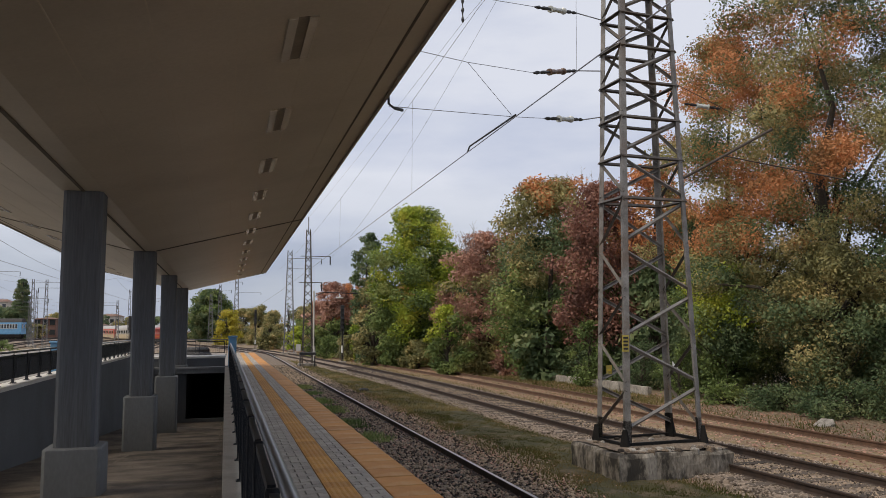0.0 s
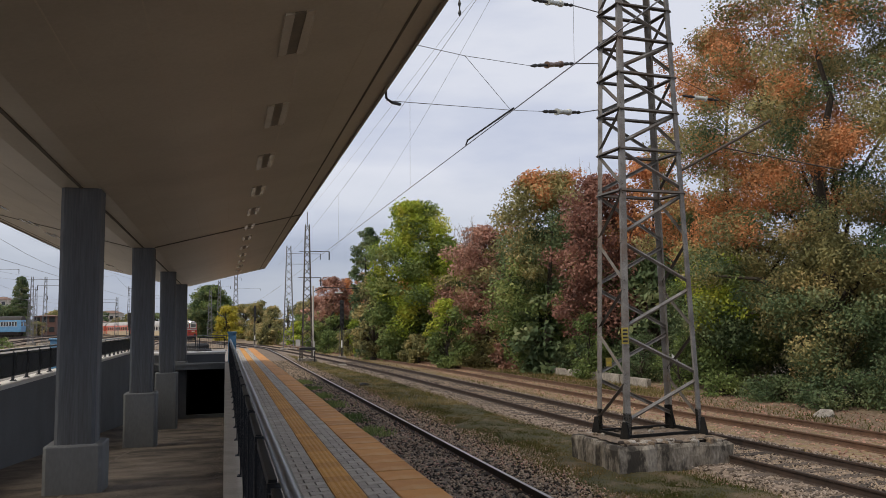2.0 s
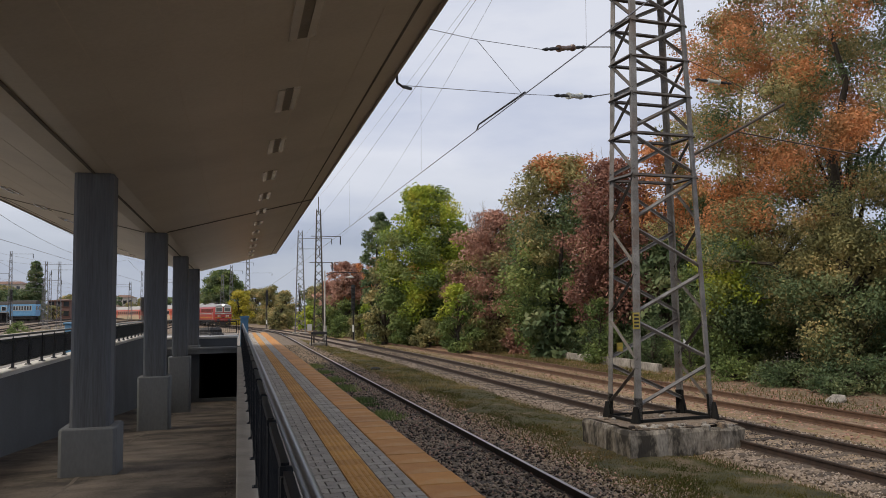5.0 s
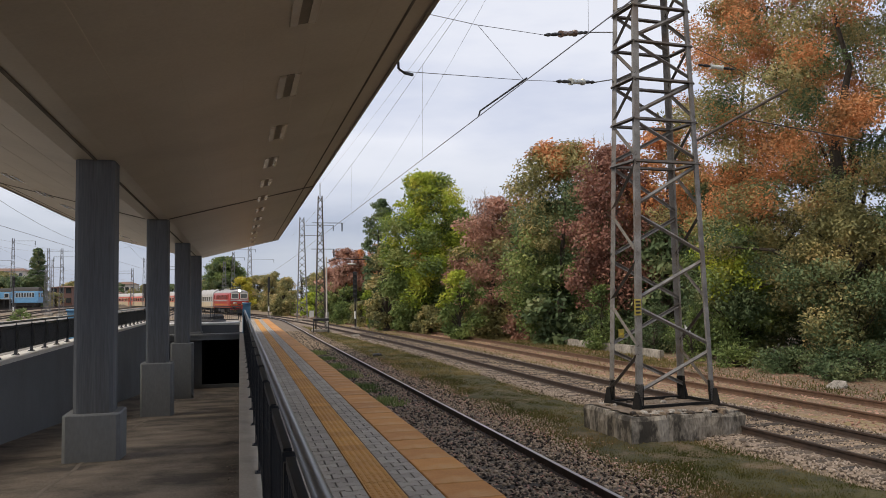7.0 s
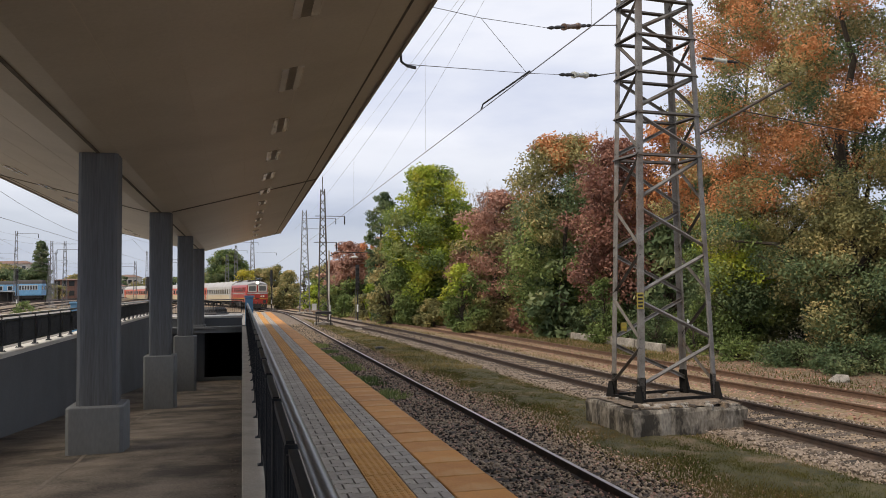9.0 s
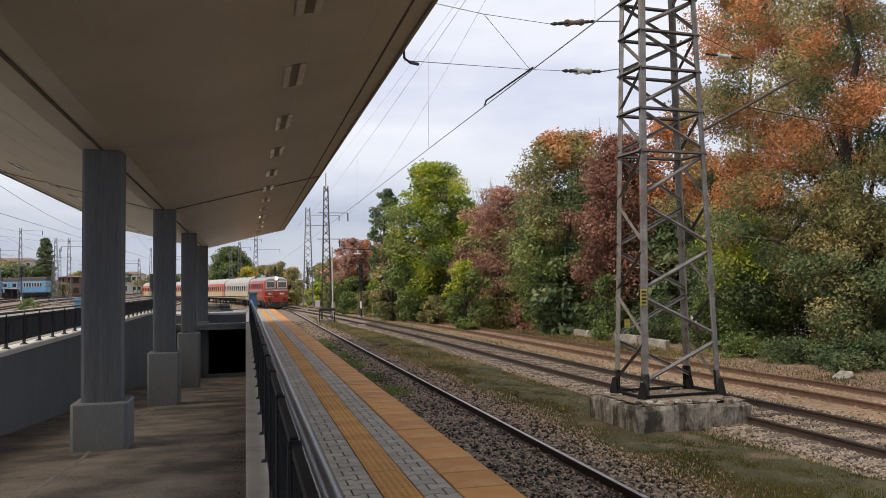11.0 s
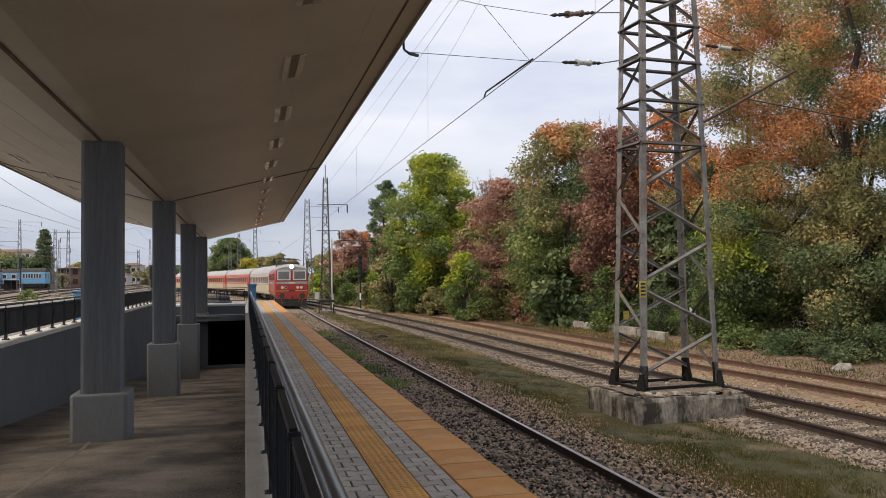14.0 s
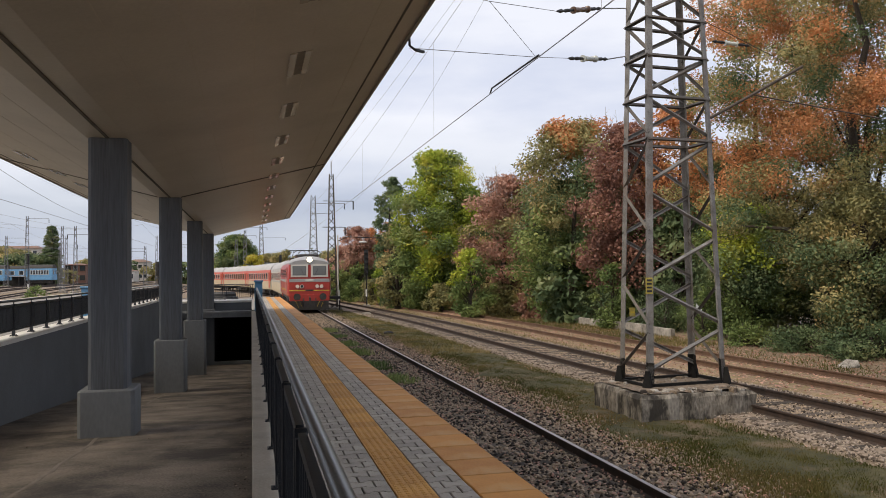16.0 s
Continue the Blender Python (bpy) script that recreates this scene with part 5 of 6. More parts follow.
make_tree("large spreading tree with orange and green autumn leaves", 20.6, 23.4, 15.6, 5.6, [(0, 0.36, *ALL, OLIVE), (0, 0.3, *ALL, DARKGREEN), (0.3, 2, -9, 0.0, ORANGE), (0.42, 2, -9, 0.3, ORANGE), (0.3, 2, *ALL, OLIVE), (0.36, 2, *ALL, OLIVE), (0.36, 2, *ALL, DARKGREEN), (0.36, 0.62, -0.2, 0.7, ORANGE)], 10, low=0.14, per=200, size=0.11, clumps=215, trunk_r=0.3, ragged=0.24, rmax=0.82)
make_tree("tall orange-topped tree at the edge of the wood", 21.2, 29.8, 14.6, 3.9, [(0, 0.36, *ALL, GREENS), (0, 0.4, *ALL, OLIVE), (0.34, 2, *ALL, ORANGE), (0.5, 2, *ALL, ORANGE), (0.4, 2, *ALL, OLIVE)], 110, low=0.16, per=180, size=0.115, clumps=105, trunk_r=0.22, ragged=0.28, rmax=0.82)
make_tree("drooping olive tree before the large trunk", 19.5, 22.1, 4.6, 2.2, [(0, 2, *ALL, OLIVE), (0, 0.6, *ALL, DARKGREEN)], 112, low=0.08, per=170, size=0.115, clumps=70, trunk_r=0.08, rmax=0.7)
make_tree("large dark green tree with a bare lower trunk", 25.4, 28.6, 13.5, 4.2, [(0, 2, *ALL, OLIVE), (0.1, 2, *ALL, DARKGREEN)], 11, low=0.1, per=160, size=0.13, clumps=44, trunk_r=0.3, rmax=1.0, ragged=0.3)
make_tree("large green tree at the far end of the hedge", 25.0, 19.0, 13.5, 3.6, [(0, 2, *ALL, GREENS), (0, 2, *ALL, OLIVE)], 12, low=0.1, per=110, size=0.16, clumps=80, trunk_r=0.3)
make_tree("light green young tree in front of the wood", 18.8, 27, 4.2, 2.3, [(0, 2, *ALL, GREENS), (0.5, 2, *ALL, YELLOWGREEN), (0, 2, *ALL, DARKGREEN)], 13, low=0.12, per=170, size=0.13, clumps=60, trunk_r=0.1)
make_tree("green leafy sapling beside the low wall", 16.8, 35, 2.1, 1.3, [(0, 2, *ALL, GREENS)], 14, low=0.02, per=190, size=0.13, clumps=36, category="bush", trunk_r=0.07)
make_tree("green tree at the edge of the wood", 21.5, 31, 7.5, 2.6, [(0, 2, *ALL, DARKGREEN)], 15, low=0.05, per=120, size=0.16, clumps=60)
make_tree("olive tree in the middle of the wood", 19.5, 46, 7.5, 2.6, [(0, 0.5, *ALL, DARKGREEN), (0.5, 2, *ALL, OLIVE)], 16, low=0.05, per=100, size=0.18, clumps=55)
make_tree("olive tree behind the yellow-green tree", 16.8, 60, 8.4, 3.0, [(0, 2, *ALL, OLIVE)], 17, low=0.05, per=90, size=0.2, clumps=55)
make_tree("orange tree among the wood", 15.8, 68, 7.0, 2.8, [(0, 0.5, *ALL, GREENS), (0.5, 2, *ALL, ORANGE)], 18, low=0.05, per=90, size=0.2, clumps=45)
# the wood behind the first row
for i, (tx, ty, tp, hf, mt) in enumerate(((27, 30, 5, 4.5, OLIVE), (29, 22, 6, 4.5, DARKGREEN), (25, 38, 8, 4, DARKGREEN), (24, 45, 8.5, 4, OLIVE), (22, 53, 8.5, 4, DARKGREEN), (21, 62, 8, 4, OLIVE), (20, 72, 7.5, 4, DARKGREEN), (18, 84, 6.5, 4, OLIVE), (28, 15, 7, 4.5, DARKGREEN), (17, 40.5, 3.2, 2, DARKGREEN), (16.6, 54, 5, 2.4, DARKGREEN), (19.6, 34, 5, 2.2, DARKGREEN))):
    make_tree("shaded tree deeper in the wood", tx, ty, tp, hf, [(0, 2, *ALL, mt)], 120 + i, low=0.0, per=42, size=0.3, clumps=50)
def bare_twigs(x, y, z0, z1, half, n, seed):
    """Leafless grey top twigs."""
    r2 = random.Random(seed)
    s2 = Shape()
    for _ in range(n):
        a = Vector((x + r2.uniform(-half, half), y + r2.uniform(-half, half), z0 + r2.uniform(-0.6, 0.8)))
        b = a + Vector((r2.uniform(-0.5, 0.5), r2.uniform(-0.4, 0.4), r2.uniform(0.6, z1 - z0)))
        m2 = a.lerp(b, 0.5) + Vector((r2.uniform(-0.12, 0.12), 0, 0))
        s2.tube([a, m2, b], [0.022, 0.014, 0.005], 4)
        for q in (0.4, 0.6, 0.8):
            c2 = a.lerp(b, q)
            s2.tube([c2, c2 + Vector((r2.uniform(-0.35, 0.35), r2.uniform(-0.2, 0.2), r2.uniform(0.15, 0.5)))], [0.009, 0.004], 3)
    solid("bare_twigs", s2, TWIG, "bare grey top twigs above the autumn crowns", "twigs", kind="stuff")


TWIG = surface("pale_twig", (0.2, 0.17, 0.15), (0.34, 0.3, 0.27), 6, 0.9, 0.1)
bare_twigs(16.2, 49, 6.5, 8.0, 1.6, 60, 1)
bare_twigs(20.2, 42.5, 8.2, 10.6, 1.3, 60, 2)
# undergrowth in front of the trunks
rngb = random.Random(5)
SPOTS = [(17.6, 20.5, -0.4, 1.1, DARKGREEN), (18.2, 23.0, -0.2, 1.5, DARKGREEN), (17.5, 25.5, -0.3, 1.1, GREENS), (18.8, 20.8, 0.1, 1.5, DARKGREEN), (19.8, 19.0, 1.0, 1.7, DARKGREEN), (18.9, 18.2, 0.4, 1.3, DARKGREEN), (20.8, 20.4, 2.0, 1.9, DARKGREEN),
         (17.6, 28.5, 1.0, 1.2, GREENS), (18.2, 32.5, 1.2, 1.5, DARKGREEN), (19.5, 30.0, 1.6, 1.8, DARKGREEN), (18.0, 38.5, 1.0, 1.4, DARKGREEN), (17.2, 42.0, 0.9, 1.3, GREENS), (16.6, 45.0, 0.8, 1.3, RUSSET), (15.5, 51.0, 1.5, 1.5, DARKGREEN),
         (14.6, 53.0, 1.0, 1.3, GREENS), (12.2, 63.0, 1.2, 1.4, GREENS), (11.0, 66.0, 1.6, 1.2, DARKGREEN), (11.4, 72.0, 2.2, 1.4, YELLOWGREEN), (9.6, 77.0, 1.2, 1.3, GREENS), (8.9, 84.0, 2.2, 1.6, GREENS), (12.1, 57.5, 1.3, 1.5, GREENS), (12.9, 53.6, 1.0, 1.4, OLIVE), (11.5, 61.5, 1.4, 1.4, GREENS), (10.4, 69.0, 1.3, 1.3, OLIVE), (22.0, 25.8, 2.6, 2.2, DARKGREEN), (23.4, 24.0, 3.0, 2.4, OLIVE), (23.0, 18.5, 1.6, 2.0, GREENS)]
for i, (bx_, by_, tp, hf, mt) in enumerate(SPOTS):
    make_tree("leafy roadside bush under the trees", bx_, by_, tp, hf, [(0, 2, *ALL, mt)], 40 + i, low=0.0, per=200, size=0.1 if by_ < 40 else 0.16, clumps=22, category="bush", trunk_r=0.05, name="bush")
# distance on the line
make_tree("large dark round-crowned tree far behind the tracks", -3.7, 212, 12.4, 6.2, [(0, 2, *ALL, DARKGREEN), (0.4, 2, *ALL, GREENS)], 70, low=0.0, per=40, size=0.38, clumps=130, ragged=0.06)
make_tree("yellow autumn tree far behind the tracks", 0.2, 165, 6.0, 3.2, [(0, 2, *ALL, YELLOW)], 71, low=0.0, per=45, size=0.32, clumps=40)
make_tree("olive weeping tree far behind the tracks", 6.0, 158, 6.7, 3.4, [(0, 2, *ALL, OLIVE)], 72, low=0.0, per=45, size=0.32, clumps=40)
make_tree("grey-green scrub beyond the switches", 6.1, 117, 2.7, 2.2, [(0, 2, *ALL, OLIVE)], 73, low=0.0, per=55, size=0.28, clumps=34, category="bush", name="bush")
make_tree("light green scrub beyond the switches", 10.6, 112, 2.4, 2.6, [(0, 2, *ALL, YELLOWGREEN)], 74, low=0.0, per=60, size=0.25, clumps=34, category="bush", name="bush")
make_tree("brown-leaved tree behind the far mast", 12.2, 105, 5.6, 3.0, [(0, 0.4, *ALL, OLIVE), (0.4, 2, *ALL, RUSSET)], 75, low=0.0, per=60, size=0.26, clumps=40)
make_tree("slim dark conifer on the skyline", 11.2, 150, 7.0, 1.0, [(0, 2, *ALL, DARKGREEN)], 76, low=0.2, per=60, size=0.3, clumps=14)
make_tree("wild green tree by the switches", 15.0, 92, 6.0, 3.4, [(0, 2, *ALL, GREENS)], 77, low=0.0, per=70, size=0.24, clumps=44)
make_tree("tall slim poplar beyond the yard", -42.9, 190, 13.2, 2.2, [(0, 2, *ALL, DARKGREEN)], 78, base=ground_height(-43, 190), low=0.02, per=75, size=0.3, clumps=170, ragged=0.05, rmax=0.75)
for i, (tx, ty, tp, hf) in enumerate(((-78, 240, 11.5, 7), (-66, 235, 10.5, 6), (-57, 215, 9.0, 5), (-50.5, 222, 8.0, 4.5), (-62, 225, 10, 5), (-47.5, 192, 7.4, 6.5), (-52, 197, 8.4, 7), (-49.5, 187, 6.8, 6), (-90, 250, 13, 8), (-56, 245, 9.5, 5), (-47, 255, 7.5, 5), (-38, 262, 7, 5), (-30, 270, 6.5, 5), (-21, 275, 6.5, 5), (-13, 280, 8, 6), (12, 260, 8, 7), (24, 240, 9, 8), (36, 220, 9, 8))):
    make_tree("hazy green tree on the edge of the yard", tx, ty, tp, hf, [(0, 2, *ALL, (OLIVE, DARKGREEN)[i % 2])], 90 + i, base=ground_height(tx, ty), low=0.0, per=14, size=0.55, clumps=40)
for i, (tx, ty, tp, hf, mt) in enumerate(((3.6, 178, 6.6, 3.4, OLIVE), (8.4, 146, 5.4, 2.8, OLIVE), (12.4, 128, 4.6, 2.8, GREENS), (6.9, 120, 1.6, 1.8, YELLOWGREEN), (13.5, 100, 4.4, 2.4, ORANGE), (14.6, 84, 7.4, 2.2, RUSSET), (11.9, 88, 5.2, 2.0, GREENS), (-0.5, 240, 8.0, 6.0, DARKGREEN), (16, 150, 7, 4, OLIVE))):
    make_tree("autumn scrub tree along the far curve", tx, ty, tp, hf, [(0, 2, *ALL, mt), (0.3, 2, *ALL, OLIVE)], 150 + i, low=0.0, per=60, size=0.27, clumps=40)
make_tree("olive scrub before the depot building", -42.6, 206, 3.6, 2.2, [(0, 2, *ALL, OLIVE)], 172, base=ground_height(-42.6, 206), low=0.0, per=40, size=0.3, clumps=26, category="bush", name="bush")
make_tree("small green bush between the yard tracks", -22.3, 92, 0.9, 1.5, [(0, 2, *ALL, GREENS)], 171, base=ground_height(-22.3, 92), low=0.0, per=90, size=0.16, clumps=20, category="bush", name="bush", trunk_r=0.04)
# low wall along the siding
lw = thing("low_wall", "low broken concrete wall along the siding", "wall", kind="structure")
for i in range(9):
    y0 = 29.6 + i * 2.4
    part("panel", Shape().slab(-0.09, 0.09, 0.02, 2.46, -0.2, 0.4 + random.uniform(-0.06, 0.04), 0.02), OLDCONC, lw).matrix_basis = pose(16.9 - i * 0.02, y0, SOIL, 0, random.uniform(-2, 2), random.uniform(-1, 1))
st = Shape().prism([(-0.35, -0.1), (0.1, -0.25), (0.4, -0.05), (0.3, 0.25), (-0.2, 0.22)], 0, 0.07, 0.02)
so = solid("stone_slab", st, OLDCONC, "flat pale stone lying beside the siding", "stone")
so.matrix_basis = pose(16.3, 19.0, SOIL + 0.02, 8, -14, 20)
so = solid("stone", Shape().prism([(-0.2, -0.12), (0.18, -0.15), (0.22, 0.12), (-0.15, 0.16)], 0, 0.14, 0.06), BLACK, "dark lump in the grass strip", "stone")
so.matrix_basis = pose(6.1, 36.0, SOIL, 0, 0, 10)
so = solid("stone", Shape().prism([(-0.3, -0.12), (0.28, -0.15), (0.32, 0.12), (-0.25, 0.16)], 0, 0.2, 0.07), OLDCONC, "pale stone beside the second track", "stone")
so.matrix_basis = pose(7.5, 53.0, SOIL, 0, 0, -10)

GRASSBLADE = leafy("grass_blades", [(0.046, 0.05, 0.013), (0.085, 0.088, 0.022), (0.135, 0.115, 0.036), (0.21, 0.15, 0.07)])

GRASSDRY = leafy("dry_grass_blades", [(0.09, 0.09, 0.03), (0.16, 0.14, 0.055), (0.25, 0.2, 0.085), (0.33, 0.26, 0.12)])


def grit_spots(rng, n):
    y = 6 + 31 * rng.uniform(0, 1, n)
    x = -0.04 - np.abs(rng.normal(0, 0.07, n)) - (rng.uniform(0, 1, n) < 0.12) * rng.uniform(0, 4, n)
    return np.stack([x, y, -0.52 - 0.0735 * (y - 11.8) + 0.004], -1)


def grass_sheet():
    """Turf with an uneven outline between the first two tracks."""
    m = surface("trackside_turf", (0.022, 0.023, 0.008), (0.075, 0.066, 0.022), 3.0, 0.95, 1.0, 22, stain=(0.14, 0.098, 0.06), stain_amount=0.85, stain_at=(0.52, 0.64))
    v, f = [], []
    ys = [5.5 + 0.5 * k for k in range(150)]
    for i, y in enumerate(ys):
        a = 6.35 - 0.55 * max(0.0, min(1.0, (y - 22) / 16)) + 0.35 * math.sin(y * 0.83) + 0.25 * math.sin(y * 2.3 + 1) + 0.15 * math.sin(y * 5.1)
        b = 8.1 + 0.45 * max(0.0, min(1.0, (16 - y) / 4)) + 0.3 * math.sin(y * 0.7 + 2) + 0.2 * math.sin(y * 2.9) + 0.12 * math.sin(y * 5.7) - max(0, y - 40) * 0.02
        for k in range(6):
            v.append((a + (b - a) * k / 5, y, SOIL + (0.008 if 0 < k < 5 else -0.004) + (0.02 * math.sin(y * 3 + k * 2) + 0.02 if 0 < k < 5 else 0)))
        if i:
            f += [((i - 1) * 6 + k, (i - 1) * 6 + k + 1, i * 6 + k + 1, i * 6 + k) for k in range(5)]
    solid("grass_strip", Shape().add(v, f), m, "uneven strip of green and dry turf between the tracks", "grass", kind="structure", smooth=True)


grass_sheet()


def strip_grass(rng, n):
    x, y = rng.normal(7.1, 0.95, n), 7 + 60 * rng.uniform(0, 1, n) ** 1.3
    c = 0.5 + 0.5 * np.sin(x * 2.1 + np.sin(y * 0.7) * 2) * np.sin(y * 0.9 + x)
    keep = (x > 5.4) & (x < 8.9) & (rng.uniform(0, 1, n) < 0.45 + 0.55 * c) & ~((x > 6.85) & (x < 9.3) & (y > 13.15) & (y < 15.25))
    return np.stack([x, y, np.full(n, SOIL)], -1)[keep]


def far_grass(rng, n):
    """Yellowed grass and stalks from the main track to beyond the siding, clear of the rails."""
    y = 26 + 74 * rng.uniform(0, 1, n) ** 1.2
    c1, c2, c3 = (np.interp(y, [p[1] for p in line], [p[0] for p in line]) for line in (LINE_1, LINE_2, LINE_3))
    a, b = c1 + 1.7, c3 + 4.0
    x = a + (b - a) * rng.uniform(0, 1, n)
    c = 0.5 + 0.5 * np.sin(x * 1.7 + np.sin(y * 0.45) * 2) * np.sin(y * 0.6 + x)
    keep = (rng.uniform(0, 1, n) < 0.3 + 0.7 * c) & (b > a) & (np.abs(x - c2) > 1.35) & ((np.abs(x - c3) > 1.0) | (np.abs(x - c3) < 0.55))
    return np.stack([x, y, np.full(n, SOIL)], -1)[keep]


def siding_grass(rng, n):
    x, y = rng.uniform(11.2, 16.8, n), 11 + 40 * rng.uniform(0, 1, n)
    c = 0.5 + 0.5 * np.sin(x * 1.3 + np.sin(y * 0.5) * 2) * np.sin(y * 0.6 + x)
    keep = rng.uniform(0, 1, n) < c
    return np.stack([x, y, np.full(n, SOIL)], -1)[keep]


def ballast_weeds(rng, n):
    x, y = rng.normal(3.55, 0.2, n), 19 + 20 * rng.uniform(0, 1, n)
    return np.stack([x, y, np.full(n, SOIL + 0.07)], -1)[(x > 3.2) & (x < 4.3) & (np.sin(y * 1.7) + 0.6 * np.sin(y * 4.1) > 0.1)]


def litter_spots(rng, n, x0=11.4, x1=17.8, y1=56, small=0.025, large=0.055):
    """Fallen leaves along the siding."""
    p = np.stack([rng.uniform(x0, x1, n), 7.5 + (y1 - 7.5) * rng.uniform(0, 1, n), np.full(n, SOIL + 0.02)], -1)
    d = rng.normal(0, 0.35, (n, 3)) + np.array([0, 0, 1.0])
    d /= np.linalg.norm(d, axis=1)[:, None]
    t = np.cross(d, rng.normal(0, 1, (n, 3)))
    t /= np.linalg.norm(t, axis=1)[:, None]
    b = np.cross(d, t)
    q = rng.uniform(small, large, n)[:, None]
    line = np.array(LINE_3)
    z = np.where(np.abs(p[:, 0] - np.interp(p[:, 1], line[:, 1], line[:, 0])) < 1.6, 0.085, 0.012)
    p[:, 2] = SOIL + z
    v = np.stack([p - t * q, p + b * q * 0.6, p + t * q, p - b * q * 0.6], 1).reshape(-1, 3)
    return v, np.arange(len(v)).reshape(-1, 4)


lv, lf = litter_spots(np.random.default_rng(4), 15000)
fast_mesh("leaf_litter", lv, lf, RUSSET, "fallen brown and orange leaves along the siding", "leaves")
lv, lf = litter_spots(np.random.default_rng(14), 14000, 4.5, 9.4, 40, 0.012, 0.034)
fast_mesh("leaf_litter", lv, lf, RUSSET, "small fallen brown leaves on the grass strip", "leaves")
lv, lf = litter_spots(np.random.default_rng(24), 7000, 2.2, 5.9, 34, 0.012, 0.032)
lv[:, 2] += 0.105
fast_mesh("leaf_litter", lv, lf, RUSSET, "fallen leaves caught in the main track ballast", "leaves")
grass_blades("grass", "tufts of grass between the tracks", GRASSBLADE, 260000, strip_grass, (0.025, 0.065))
grass_blades("dry_grass", "yellowed grass further along beside the tracks", GRASSDRY, 110000, far_grass, (0.05, 0.16))
grass_blades("dry_grass", "dry grass and weeds along the siding", GRASSBLADE, 22000, siding_grass, (0.04, 0.14))
grass_blades("weeds", "green weeds growing in the main track ballast", GREENS, 7000, ballast_weeds, (0.05, 0.18))
scatter_stones("ballast_stones", "broken grey and brown ballast stones of the main track", BALLAST_DARK, 44000, stones_track_1, (0.014, 0.05))
scatter_stones("ballast_stones", "pale broken ballast stones of the second track", BALLAST, 24000, stones_track_2, (0.018, 0.042))
scatter_stones("ballast_stones", "dark oily ballast stones between the second track's rails", BALLAST_DARK, 9000, stones_between, (0.014, 0.04))
scatter_stones("pebbles", "scattered pebbles and litter on the verge", BALLAST, 11000, stones_verge, (0.008, 0.032))
scatter_stones("grit", "pale litter and grit along the foot of the ramp wall", BALLAST, 420, grit_spots, (0.004, 0.014))

hrng = random.Random(9)
heap = thing("covered_heap", "dark covered heap on the deck behind the railing", "heap", pose(-1.5, 45.0, -0.02))
for i in range(3):
    part("layer", Shape().prism([(math.cos(q) * (1.0 - 0.18 * i) * hrng.uniform(0.85, 1.1), math.sin(q) * (0.7 - 0.12 * i) * hrng.uniform(0.85, 1.1)) for q in [k * math.tau / 9 for k in range(9)]], 0.25 * i, 0.25 * i + 0.3, 0.12), BLACK, heap)

# ---- yard side: parked coaches, platform, buildings ----
pf = thing("island_platform", "low island platform with a pale edge in the yard", "platform", kind="structure")
part("body", Shape().slab(-19.6, -15.2, -14, 150, -1.4, -0.15, 0.03), PLATFORM, pf)
part("edge", Shape().slab(-15.6, -15.19, -14, 150, -0.15, -0.1, 0.01), CREAM, pf)
part("edge", Shape().slab(-19.61, -19.2, -14, 150, -0.15, -0.1, 0.01), CREAM, pf)


def make_building(label, x, y, w, d, z1, floors, bays, mat, roof=1.5, group="far buildings", frames=None):
    z0 = ground_height(x, y)
    b = thing("building", label, "building", pose(x, y, z0), group)
    h = z1 - z0
    part("wall", Shape().box(-w / 2, w / 2, 0, d, -0.5, h), mat, b)
    part("roof", Shape().add([(-w / 2 - 0.4, -0.4, h), (w / 2 + 0.4, -0.4, h), (w / 2 + 0.4, d + 0.4, h), (-w / 2 - 0.4, d + 0.4, h), (-w / 2 + 2, d / 2, h + roof), (w / 2 - 2, d / 2, h + roof)],
                             [(0, 1, 5, 4), (1, 2, 5), (2, 3, 4, 5), (3, 0, 4), (3, 2, 1, 0)]), ROOFTILE, b)
    for f in range(floors):
        for k in range(bays):
            xx = -w / 2 + (k + 0.5) * w / bays
            zz = h * (f + 0.3) / floors
            wn = part("window", Shape().box(xx - 0.75, xx + 0.75, -0.1, 0.05, zz, zz + 1.5), frames or PALEGREY, b)
            part("pane", Shape().box(xx - 0.62, xx + 0.62, -0.13, -0.05, zz + 0.12, zz + 1.38), GLASS, wn)


make_building("long pale block of flats beyond the trees", -97, 330, 36, 14, 13.0, 4, 14, PLASTER, 1.2)
make_building("pale apartment house on the skyline", -112, 300, 26, 14, 15.5, 5, 9, PLASTER, 1.2)
make_building("red-brown depot building beyond the yard", -43, 215, 5, 10, 4.9, 2, 3, BRICKRED, 0.4, frames=BRICKRED)
make_building("pale depot building beyond the yard", -39.5, 300, 7, 12, 7.0, 2, 4, PLASTER, 1.0)
make_building("long pale workshop beyond the yard", -36, 240, 7, 10, 3.4, 1, 4, PALEGREY, 0.6)


# ---- the train ----
def hull(sections):
    """A skin over cross-sections: (y, width factor, list of (half width, z)). Mirrored left to right."""
    s = Shape()
    loops = []
    for y, k, prof in sections:
        loops.append([(x * k, y, z) for x, z in prof] + [(-x * k, y, z) for x, z in reversed(prof)])
    n = len(loops[0])
    v = [p for lp in loops for p in lp]
    f = [tuple(range(n))] + [(i * n + j, (i + 1) * n + j, (i + 1) * n + (j + 1) % n, i * n + (j + 1) % n) for i in range(len(loops) - 1) for j in range(n)] + [tuple(range(len(v) - 1, len(v) - n - 1, -1))]
    return s.add(v, f)


